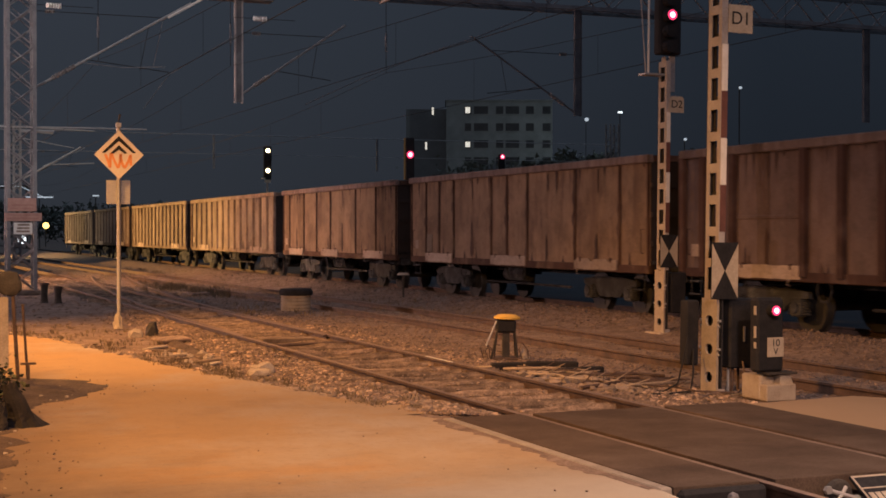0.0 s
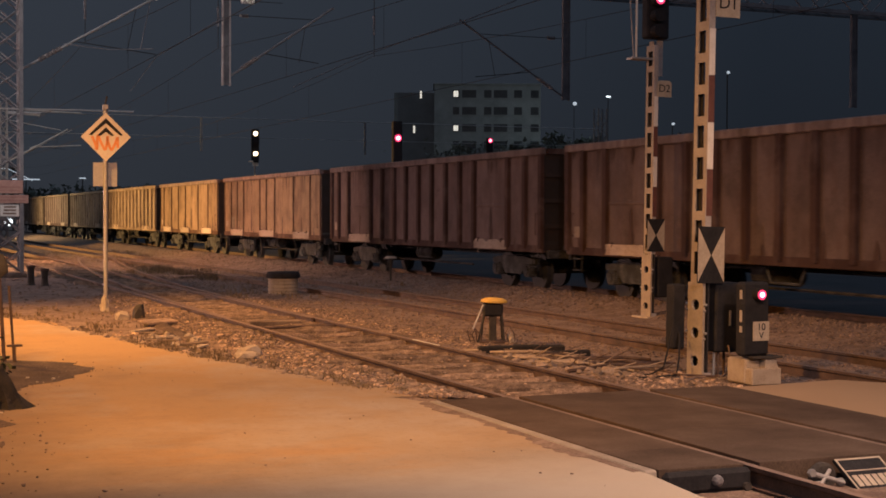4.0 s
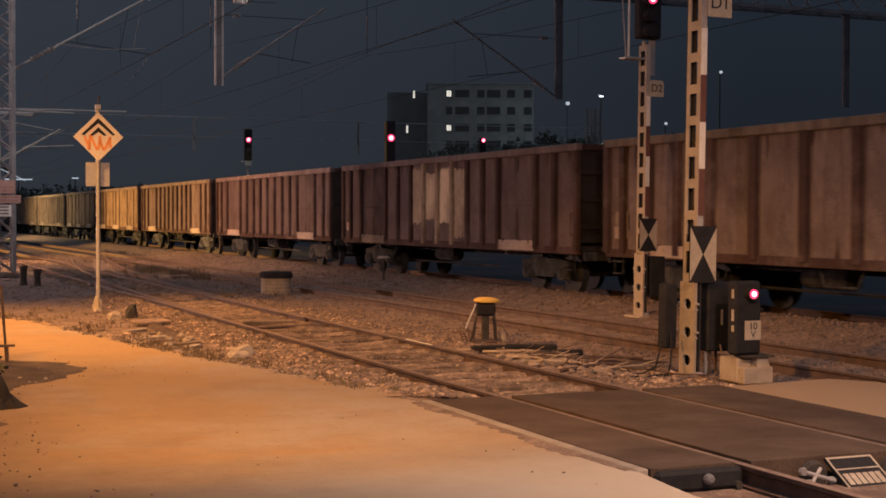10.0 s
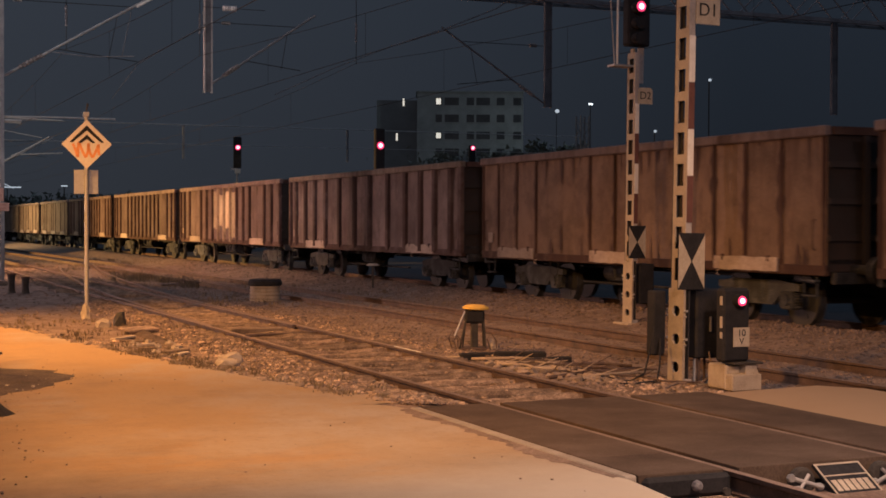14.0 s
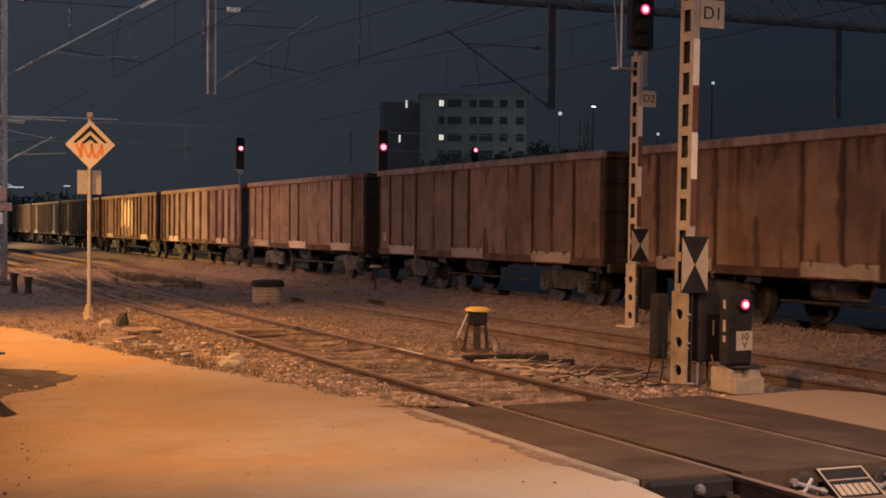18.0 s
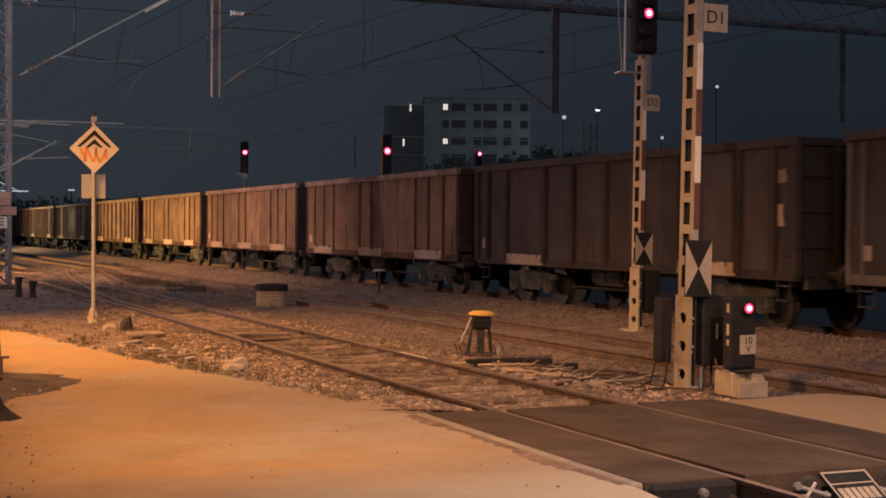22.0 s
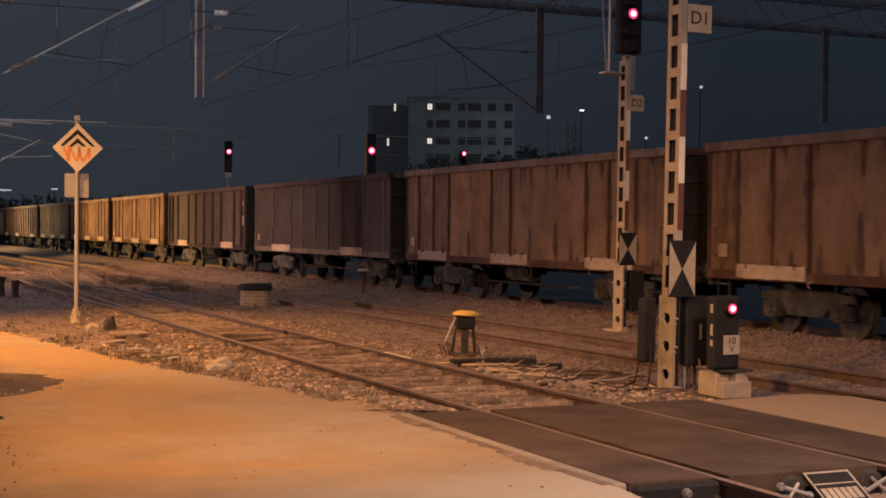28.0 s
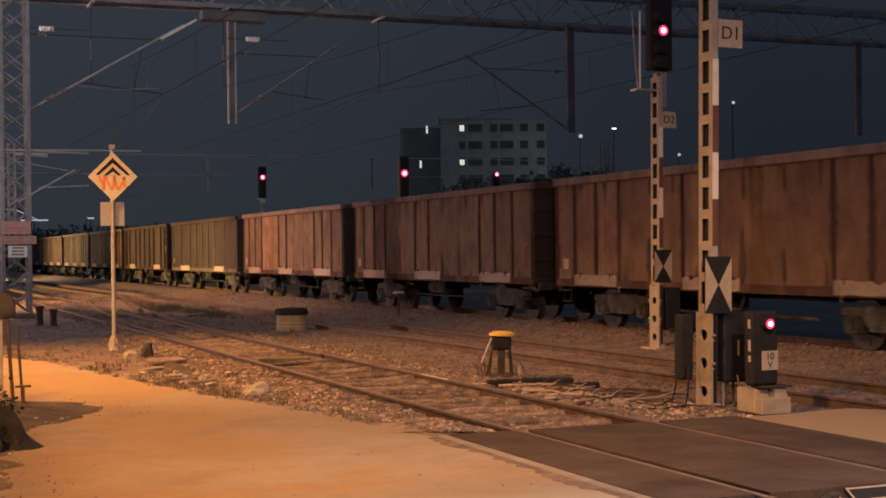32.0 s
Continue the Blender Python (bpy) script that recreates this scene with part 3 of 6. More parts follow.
PAINTS = {
    "ochre": paint("dusty_ochre_brown", (0.195, 0.138, 0.098), (0.062, 0.034, 0.025)),
    "umber": paint("umber_brown", (0.112, 0.082, 0.078), (0.046, 0.025, 0.021)),
    "oxide": paint("oxide_brown", (0.150, 0.103, 0.078), (0.054, 0.029, 0.022)),
    "dusty": paint("dusty_brown", (0.162, 0.126, 0.118), (0.062, 0.037, 0.032)),
    "pale": paint("pale_dusty", (0.19, 0.155, 0.125), (0.17, 0.13, 0.10), 0.6),
    "grey": paint("sooty_grey_brown", (0.040, 0.036, 0.041), (0.023, 0.020, 0.023)),
    "red": paint("red_brown", (0.140, 0.090, 0.066), (0.048, 0.026, 0.021)),
    "orange": paint("orange_brown", (0.225, 0.135, 0.090), (0.075, 0.038, 0.028), 0.4),
}
# Shade in the gaps between wagons, put into a near-black end sheet.
ENDSHADE = rusty("shaded_end_sheet", (0.020, 0.015, 0.014), (0.024, 0.013, 0.011), None, 0.5)
RUST = rusty("deep_rust", (0.052, 0.027, 0.021), (0.036, 0.018, 0.014), None, 0.5)
SOOTRIB = rusty("sooty_pale_rib", (0.085, 0.074, 0.070), (0.04, 0.026, 0.023), None, 0.5)
PLATE = grit("pale_worn_plate", [(0.20, 0.15, 0.12), (0.30, 0.24, 0.20), (0.38, 0.31, 0.26)], 3.5, 30, 0.85, 0.3, jitter=0.25)
IVORY = rusty("ivory_spray_paint", (0.44, 0.35, 0.24), (0.16, 0.10, 0.07), None, 0.35)
for m in [q for pair in PAINTS.values() for q in pair]:
    m.node_tree.nodes["Principled BSDF"].inputs["Specular IOR Level"].default_value = 0.25
DUSTED = grit("dusty_cast_steel", [(0.014, 0.015, 0.018), (0.026, 0.029, 0.034), (0.088, 0.094, 0.104)], 2.6, 40, 0.9, 0.2, jitter=0.45)
WHEEL = grit("wheel_steel", [(0.018, 0.018, 0.020), (0.040, 0.040, 0.041)], 5, 40, 0.7, 0.2)
SHARED = {}


def shared(key, make):
    if key not in SHARED:
        SHARED[key] = mesh_of(key[0], make(), UNDER)
    return SHARED[key]


def wpart(name, key, make, material, parent, at=None, label=""):
    ob = part(name, shared((name, *key), make), None, parent, label, at)
    ob.material_slots[0].link = "OBJECT"
    ob.material_slots[0].material = material
    return ob


def wheelset_mesh():
    bm = bmesh.new()
    rod(bm, (-0.95, 0, 0), (0.95, 0, 0), 0.08, 10)
    for s in (-1, 1):
        rod(bm, (s * 0.68, 0, 0), (s * 0.80, 0, 0), 0.46, 22)
        rod(bm, (s * 0.655, 0, 0), (s * 0.69, 0, 0), 0.49, 22)
        rod(bm, (s * 0.80, 0, 0), (s * 0.83, 0, 0), 0.17, 12)
        for i in range(3):
            a = i * 2.0944
            rod(bm, (s * 0.80, 0.3 * math.cos(a), 0.3 * math.sin(a)), (s * 0.815, 0.3 * math.cos(a), 0.3 * math.sin(a)), 0.05, 8)
    return bm


def bogie_mesh():
    bm = bmesh.new()
    for s in (-1, 1):
        extrude = [(-1.2, 0.62), (-0.75, 0.62), (-0.45, 0.36), (0.45, 0.36), (0.75, 0.62), (1.2, 0.62), (1.2, 0.74), (0.6, 0.80), (-0.6, 0.80), (-1.2, 0.74)]
        a = [bm.verts.new((s * 1.0, y, z)) for y, z in extrude]
        b = [bm.verts.new((s * 1.09, y, z)) for y, z in extrude]
        n = len(a)
        for i in range(n):
            bm.faces.new((a[i], a[(i + 1) % n], b[(i + 1) % n], b[i]))
        bm.faces.new(a)
        bm.faces.new(b[::-1])
    box(bm, -1.1, 1.1, -0.18, 0.18, 0.45, 0.82, 0.03)
    bmesh.ops.recalc_face_normals(bm, faces=bm.faces)
    return bm


def axlebox_mesh():
    bm = bbox(-0.09, 0.09, -0.16, 0.16, -0.17, 0.15, 0.03)
    rod(bm, (-0.13, 0, 0), (-0.08, 0, 0), 0.11, 12)
    return bm


def lathe(profile, n=10):
    """A turned solid round Z from pairs of radius and height."""
    bm = bmesh.new()
    rings = [[bm.verts.new((r * math.cos(6.28318 * i / n), r * math.sin(6.28318 * i / n), z)) for i in range(n)] for r, z in profile]
    for a, b in zip(rings, rings[1:]):
        for i in range(n):
            bm.faces.new((a[i], a[(i + 1) % n], b[(i + 1) % n], b[i]))
    bm.faces.new(rings[0][::-1])
    bm.faces.new(rings[-1])
    return bm


def spring_mesh():
    return lathe([(0.085 if i % 2 else 0.062, 0.024 * i) for i in range(12)])


def buffer_mesh():
    bm = brod((0, 0, 0), (0, 0.42, 0), 0.085, 10)
    rod(bm, (0, 0.40, 0), (0, 0.55, 0), 0.07, 10)
    rod(bm, (0, 0.55, 0), (0, 0.60, 0), 0.23, 14)
    return bm


def rib_mesh(tall):
    """A pressed upright with a taper at its head."""
    bm = bmesh.new()
    w, d = 0.075, 0.085
    z0, z1 = 1.02, tall - 0.14
    pts = [(-w, 0), (-w * 0.75, -d), (w * 0.75, -d), (w, 0)]
    low = [bm.verts.new((x, y, z0)) for y, x in pts]
    top = [bm.verts.new((x, y, z1)) for y, x in pts]
    for i in range(4):
        bm.faces.new((low[i], low[(i + 1) % 4], top[(i + 1) % 4], top[i]))
    bm.faces.new(low[::-1])
    bm.faces.new(top)
    bmesh.ops.recalc_face_normals(bm, faces=bm.faces)
    return bm


def worn_plate(form):
    """A flap plate with bent, bitten edges."""
    rng = random.Random(form + 50)
    bm = bmesh.new()
    n = 12
    low = [(-0.72 + 1.44 * i / n, 0.955 + rng.uniform(0, 0.02)) for i in range(n + 1)]
    top = [(-0.72 + 1.44 * i / n, 1.215 - rng.uniform(0, 0.022) - (0.06 if rng.random() < 0.12 else 0)) for i in range(n + 1)]
    pts = low + top[::-1]
    f = [bm.verts.new((-0.02 - rng.uniform(0, 0.012), y, z)) for y, z in pts]
    b = [bm.verts.new((0.0, y, z)) for y, z in pts]
    m = len(pts)
    for i in range(n):
        bm.faces.new((f[i], f[m - 1 - i], f[m - 2 - i], f[i + 1]))
    for i in range(m):
        bm.faces.new((f[i], f[(i + 1) % m], b[(i + 1) % m], b[i]))
    bmesh.ops.recalc_face_normals(bm, faces=bm.faces)
    return bm


def ladder_mesh():
    bm = bmesh.new()
    for y in (-0.17, 0.17):
        rod(bm, (0, y, 0.55), (0, y, 1.15), 0.014, 6)
    for z in (0.58, 0.83):
        box(bm, -0.05, 0.05, -0.18, 0.18, z, z + 0.025)
    return bm


TALL = 3.385


def rust_run(z0, z1, form, wide):
    """A ragged run of rust down a side sheet, thin and uneven in width."""
    rng = random.Random(form * 31 + 7)
    bm = bmesh.new()
    n = max(4, int((z1 - z0) / 0.13))
    rows = []
    for i in range(n + 1):
        f = i / n
        k = wide * (0.45 + 0.75 * abs(noise.noise(Vector((form * 9.1, f * (z1 - z0) * 2.3, 1)))) + rng.uniform(0, 0.35)) * min(1.0, 6 * f + 0.15, 6 * (1 - f) + 0.15)
        c = 0.035 * noise.noise(Vector((form * 3.3, f * (z1 - z0) * 1.1, 7)))
        rows.append([bm.verts.new((x, y, z0 + (z1 - z0) * f)) for x, y in ((-0.002, c - k * rng.uniform(0.6, 1.3)), (-0.006, c), (-0.002, c + k * rng.uniform(0.6, 1.3)))])
    for p, q in zip(rows, rows[1:]):
        for i in range(2):
            bm.faces.new((p[i], p[i + 1], q[i + 1], q[i]))
    bmesh.ops.recalc_face_normals(bm, faces=bm.faces)
    return bm


def drips_mesh(hl, seed):
    """Short ragged runs of rust below the top rail and stains that climb from the sill, of all lengths."""
    rng = random.Random(seed)
    bm = bmesh.new()
    for _ in range(34):
        y, w = rng.uniform(-hl + 0.2, hl - 0.2), rng.uniform(0.02, 0.075)
        down = rng.random() < 0.6
        l = rng.uniform(0.1, 0.75) ** 1.4 if down else rng.uniform(0.12, 0.5)
        z0 = TALL - 0.18 if down else 1.10
        s = -1 if down else 1
        pts = [(-w, 0), (w * rng.uniform(0.7, 1.2), 0), (w * rng.uniform(0.3, 0.8), l * 0.45), (w * 0.15, l), (-w * 0.1, l * 0.97), (-w * rng.uniform(0.4, 0.9), l * 0.4)]
        f = bm.faces.new([bm.verts.new((-1.449, y + a, z0 + s * b)) for a, b in pts])
        f.normal_update()
        if f.normal.x > 0:
            f.normal_flip()
    return bm


def make_wagon(length, ribs, colour, label, faint=(), doors=(), rib_width=1.0, pale_rib=False, ridged=False, barred=False):
    """An open bogie wagon round its own middle: X across, Y along, Z from the rail head; the side at -X faces the camera.
    ribs, faint (seams with rust runs alone) and doors are distances from the leading end."""
    root = thing("open_goods_wagon", Matrix(), label, "goods wagon", "wagons of the train")
    sheet, rib = PAINTS[colour]
    if pale_rib:
        rib = PAINTS["pale"][1] if colour == "pale" else SOOTRIB
    hl = length / 2 - 0.62
    K = (round(length, 2), len(ribs))
    wpart("floor", K, lambda: bbox(-1.4, 1.4, -hl, hl, 1.12, 1.2), UNDER, root)
    wpart("far_side", K, lambda: bbox(1.4, 1.45, -hl, hl, 1.15, TALL - 0.1), rib, root)
    wpart("load", K, lambda: load_mesh(hl), DARKSTEEL, root)
    for s in (-1, 1):
        add_end(root, K, s * hl, -s, sheet, rib)
        # Near rail paler than the sheets: dust, and caught light put into its paint.
        wpart("top_rail", (*K, s), lambda: bbox(*sorted((s * 1.37, s * 1.52)), -hl - 0.03, hl + 0.03, TALL - 0.17, TALL, 0.02), rib if s > 0 else PAINTS["grey" if colour == "grey" else "dusty" if colour in ("oxide", "red", "umber", "ochre") else "pale"][0], root)
        wpart("sill", (*K, s), lambda: bbox(*sorted((s * 1.36, s * 1.47)), -hl, hl, 0.93, 1.10, 0.012), rib, root)
    inner = [length / 2 - d for d in ribs if 0.8 < d < length - 0.8]
    seams = [length / 2 - d for d in faint]
    cuts = sorted([-hl, hl] + inner + seams)
    door_spans = [(length / 2 - d1, length / 2 - d0) for d0, d1 in doors]
    for i, (y0, y1) in enumerate(zip(cuts, cuts[1:])):
        step, y = y1 - y0, (y0 + y1) / 2
        form = (i * 5 + len(ribs)) % 4
        seam = barred and any(a - 0.05 < y < b + 0.05 for a, b in door_spans)
        wpart("side_panel", (round(step, 3), ridged, seam, form), lambda: panel_mesh(step, ridged, seam, form), sheet, root, pose(0, y, 0))
    for i, y in enumerate([-hl + 0.06] + inner + [hl - 0.06]):
        wpart("rib", (), lambda: rib_mesh(TALL), rib, root, pose(-1.432, y, 0) @ Matrix.Diagonal((1 if rib_width > 0.7 else 0.5, rib_width, 1, 1)))
        if not pale_rib and 0 < i < len(inner) + 1:
            form = (i * 3 + len(label)) % 6
            low = 1.12 if i % 3 else 1.5
            wpart("rust_run", (form, low, 0), lambda: rust_run(low, TALL - 0.18, form, 0.11), RUST, root, pose(-1.447, y + 0.02, 0))
    for i, y in enumerate(seams):
        form = (i + len(label)) % 5
        wpart("rust_run", (form, 1), lambda: rust_run(TALL - 0.75 + 0.1 * (form % 3), TALL - 0.18, form, 0.06), RUST, root, pose(-1.447, y, 0))
        wpart("rust_run", (form, 2), lambda: rust_run(1.1, 1.75 + 0.12 * (form % 4), form + 9, 0.09), RUST, root, pose(-1.447, y + 0.05, 0))
    wpart("rust_staining", (*K, len(label)), lambda: drips_mesh(hl, len(label)), RUST, root)["kind"] = "stuff"
    for i, (y0, y1) in enumerate(door_spans):
        y, w = (y0 + y1) / 2, y1 - y0 - 0.12
        form = (i * 3 + len(ribs) + len(label)) % 8
        wpart("drop_plate", (form,), lambda: worn_plate(form), PLATE, root, pose(-1.475, y, 0) @ Matrix.Diagonal((1, w / 1.44, 1, 1)), "pale worn plate")
        for q in (-w * 0.36, w * 0.36):
            wpart("hinge", (), lambda: bbox(-0.03, 0.0, -0.035, 0.035, 1.13, 1.24, 0.008), rib, root, pose(-1.475, y + q, 0))
    wpart("data_plate", (), lambda: bbox(-0.008, 0.0, -0.13, 0.13, 1.32, 1.56, 0.002), PLATE, root, pose(-1.462, hl - 0.5, 0), "pale data plate")
    for s in (-1, 1):
        wpart("grab_iron", (), lambda: bent([(0, 0, 1.35), (-0.06, 0, 1.36), (-0.06, 0, 1.84), (0, 0, 1.85)], 0.012, 5), rib, root, pose(-1.44, s * (hl - 0.28), 0))
        wpart("roping_hook", (), lambda: bent([(0, 0, 0.96), (-0.05, 0, 0.94), (-0.06, 0, 0.88), (-0.02, 0, 0.86)], 0.014, 5), PLATE, root, pose(-1.465, s * hl * 0.55, 0))
        wpart("label_holder", (), lambda: bbox(-0.014, 0.0, -0.1, 0.1, 0.955, 1.075, 0.004), rib, root, pose(-1.471, s * hl * 0.72, 0))
    wpart("centre_sill", K, lambda: bbox(-0.35, 0.35, -hl, hl, 0.78, 1.12, 0.02), UNDER, root)
    wpart("brake_tank", (), lambda: brod((-0.75, -0.6, 0.72), (-0.75, 0.6, 0.72), 0.19, 12), UNDER, root, pose(0, 0.9, 0))
    wpart("brake_rod", K, lambda: brod((-0.95, -hl * 0.35, 0.5), (-0.95, hl * 0.35, 0.5), 0.03, 6), UNDER, root)
    wpart("safety_loop", (), lambda: bent([(-1.25, -0.6, 0.98), (-1.25, -0.42, 0.62), (-1.25, 0.42, 0.62), (-1.25, 0.6, 0.98)], 0.026), DUSTED, root)
    wpart("hand_wheel", (), lambda: bent([(-1.40, 0.2 * math.cos(a * 0.5236), 0.2 * math.sin(a * 0.5236)) for a in range(13)], 0.014), UNDER, root, pose(0, hl * 0.44, 0.80), "worn brake hand wheel")
    for s in (-1, 1):
        b = wpart("bogie", (), bogie_mesh, DUSTED, root, pose(0, s * (hl - 2.35), 0))
        for q in (-0.9, 0.9):
            wpart("axle_box", (), axlebox_mesh, DUSTED, b, pose(-1.06, q, 0.47))
            for e in (-0.2, 0.2):
                wpart("spring", (), spring_mesh, DUSTED, b, pose(-1.04, q + e, 0.32))
            w = wpart("wheelset", (), wheelset_mesh, WHEEL, root, pose(0, s * (hl - 2.35) + q, 0.46))
        for x in (-0.875, 0.875):
            wpart("buffer", (), buffer_mesh, UNDER, root, pose(x, s * hl, 1.03, 0, 0, 0 if s > 0 else 180))
        wpart("step_ladder", (), ladder_mesh, DUSTED, root, pose(-1.4, s * (hl - 0.45), 0))
        wpart("brake_hose", (s,), lambda: bent([(0.5, 0, -0.1), (0.49, s * 0.2, -0.3), (0.42, s * 0.4, -0.45), (0.3, s * 0.52, -0.46), (0.2, s * 0.62, -0.4)], 0.025, 6), UNDER, root, pose(0, s * hl, 1.0))
        wpart("coupling", (s,), lambda: coupling_mesh(s), UNDER, root, pose(0, s * hl, 1.0))
    return root


def bent(pts, r, n=6):
    """A tube through the given points, as one skin."""
    bm = bmesh.new()
    rings = []
    for i, p in enumerate(pts):
        a, b = Vector(pts[max(0, i - 1)]), Vector(pts[min(len(pts) - 1, i + 1)])
        q = (b - a).to_track_quat("Z", "Y").to_matrix()
        rings.append([bm.verts.new(Vector(p) + q @ Vector((r * math.cos(6.28318 * k / n), r * math.sin(6.28318 * k / n), 0))) for k in range(n)])
    for a, b in zip(rings, rings[1:]):
        for k in range(n):
            bm.faces.new((a[k], a[(k + 1) % n], b[(k + 1) % n], b[k]))
    return bm


def coupling_mesh(s):
    bm = bbox(-0.05, 0.05, 0, s * 0.35, -0.06, 0.06) if s > 0 else bbox(-0.05, 0.05, s * 0.35, 0, -0.06, 0.06)
    rod(bm, (0, s * 0.33, 0), (0, s * 0.62, -0.12), 0.03, 6)
    return bm


def panel_mesh(step, ridged, seam, form):
    """A side sheet whose pressings are one surface with it."""
    bm = bmesh.new()
    ys = [(-step / 2, 0.0)]
    if ridged:
        for i in range(1, 3):
            y = -step / 2 + step * i / 3
            ys += [(y - 0.05, 0.0), (y - 0.03, 0.022), (y + 0.03, 0.022), (y + 0.05, 0.0)]
    else:
        ys += [(-step * 0.34, 0.004), (-step * 0.17, 0.0), (0, -0.008), (step * 0.17, 0.0), (step * 0.34, 0.004)]
    ys.append((step / 2, 0.0))
    zs = (1.08, 1.35, 1.6, 1.82, 2.02, 2.04, 2.08, 2.10, 2.4, 2.7, 2.95, TALL - 0.1)
    g = [[bm.verts.new((-1.432 - d - (0.014 if seam and z in (2.04, 2.08) else 0) + (0.026 if 1.1 < z < 3.1 else 0.0) * (1 - abs(2 * y / step)) * noise.noise(Vector((y * 2.6, z * 2.1, step + form * 3.7))), y, z)) for y, d in ys] for z in zs]
    for a, b in zip(g, g[1:]):
        for i in range(len(ys) - 1):
            bm.faces.new((a[i], b[i], b[i + 1], a[i + 1]))
    back = [bm.verts.new((-1.40, y, z)) for y, z in ((-step / 2, 1.08), (-step / 2, TALL - 0.1), (step / 2, TALL - 0.1), (step / 2, 1.08))]
    bm.faces.new(back)
    return bm


def add_end(root, K, y, s, sheet, rib):
    """The end wall, with its bars and posts as pieces of their own; s points into the wagon."""
    e = wpart("end_wall", (*K, s), lambda: bbox(-1.42, 1.42, *sorted((y, y + s * 0.05)), 1.0, TALL - 0.05), ENDSHADE, root)
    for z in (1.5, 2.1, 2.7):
        wpart("end_bar", (*K, s, z), lambda: bbox(-1.42, 1.42, *sorted((y, y - s * 0.06)), z, z + 0.1), ENDSHADE, e)
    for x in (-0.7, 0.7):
        wpart("end_post", (*K, s, x), lambda: bbox(x - 0.06, x + 0.06, *sorted((y - s * 0.062, y - s * 0.10)), 1.0, TALL - 0.16), ENDSHADE, e)
    wpart("end_rim", (*K, s), lambda: bbox(-1.36, 1.36, *sorted((y + s * 0.055, y - s * 0.08)), TALL - 0.15, TALL - 0.02), rib, e)
    wpart("headstock", (*K, s), lambda: bbox(-1.34, 1.34, *sorted((y - s * 0.01, y - s * 0.12)), 0.80, 0.99), UNDER, e)


def load_mesh(hl):
    """Scrap and ore below the rim, so that the wagons are not empty shells."""
    bm = bmesh.new()
    nx, ny = 6, 24
    g = [[bm.verts.new((-1.38 + 2.76 * i / nx, -hl + 0.1 + (2 * hl - 0.2) * j / ny, 2.1 + 0.35 * noise.noise(Vector((i * 0.6, j * 0.5, hl))))) for i in range(nx + 1)] for j in range(ny + 1)]
    for j in range(ny):
        for i in range(nx):
            bm.faces.new((g[j][i], g[j][i + 1], g[j + 1][i + 1], g[j + 1][i]))
    return bm


# Ends of the wagons along the track at the start, from the head of the train to the last wagon seen.
ENDS = [119.2, 102.8, 87.2, 70.2, 53.5, 39.6, 24.6, 7.6, -9.3, -26.5, -42.6, -57.1, -71.7, -86.0, -100.3, -115.3, -129.9, -144.4, -159.0, -173.6]
def even(n, length):
    return [0.62 + (length - 1.24) * i / n for i in range(n + 1)]


# Three builds of wagon: short ones with three hinged doors, long ones with close uprights, and others of their own.
SHORT = dict(ribs=(1.53, 2.52, 3.53, 6.06, 7.1, 10.7, 11.66, 12.7), faint=(4.82, 8.12, 9.38), doors=((1.53, 3.53), (6.06, 8.1), (10.7, 12.7)), rib_width=0.42)
LONG = dict(ribs=(1.4, 2.4, 4.55, 5.57, 6.6, 7.56, 8.55, 9.55, 10.55, 11.52, 12.45, 14.5, 15.45), faint=(3.48, 13.5), doors=((2.4, 4.55), (12.45, 14.5)), rib_width=1.35, barred=True)
BROAD = dict(ribs=(1.34, 2.38, 3.4, 4.53, 5.9, 7.34, 8.7, 10.2, 11.57, 12.7, 13.7, 14.76), doors=((2.4, 4.5), (11.6, 13.7)), rib_width=1.7)
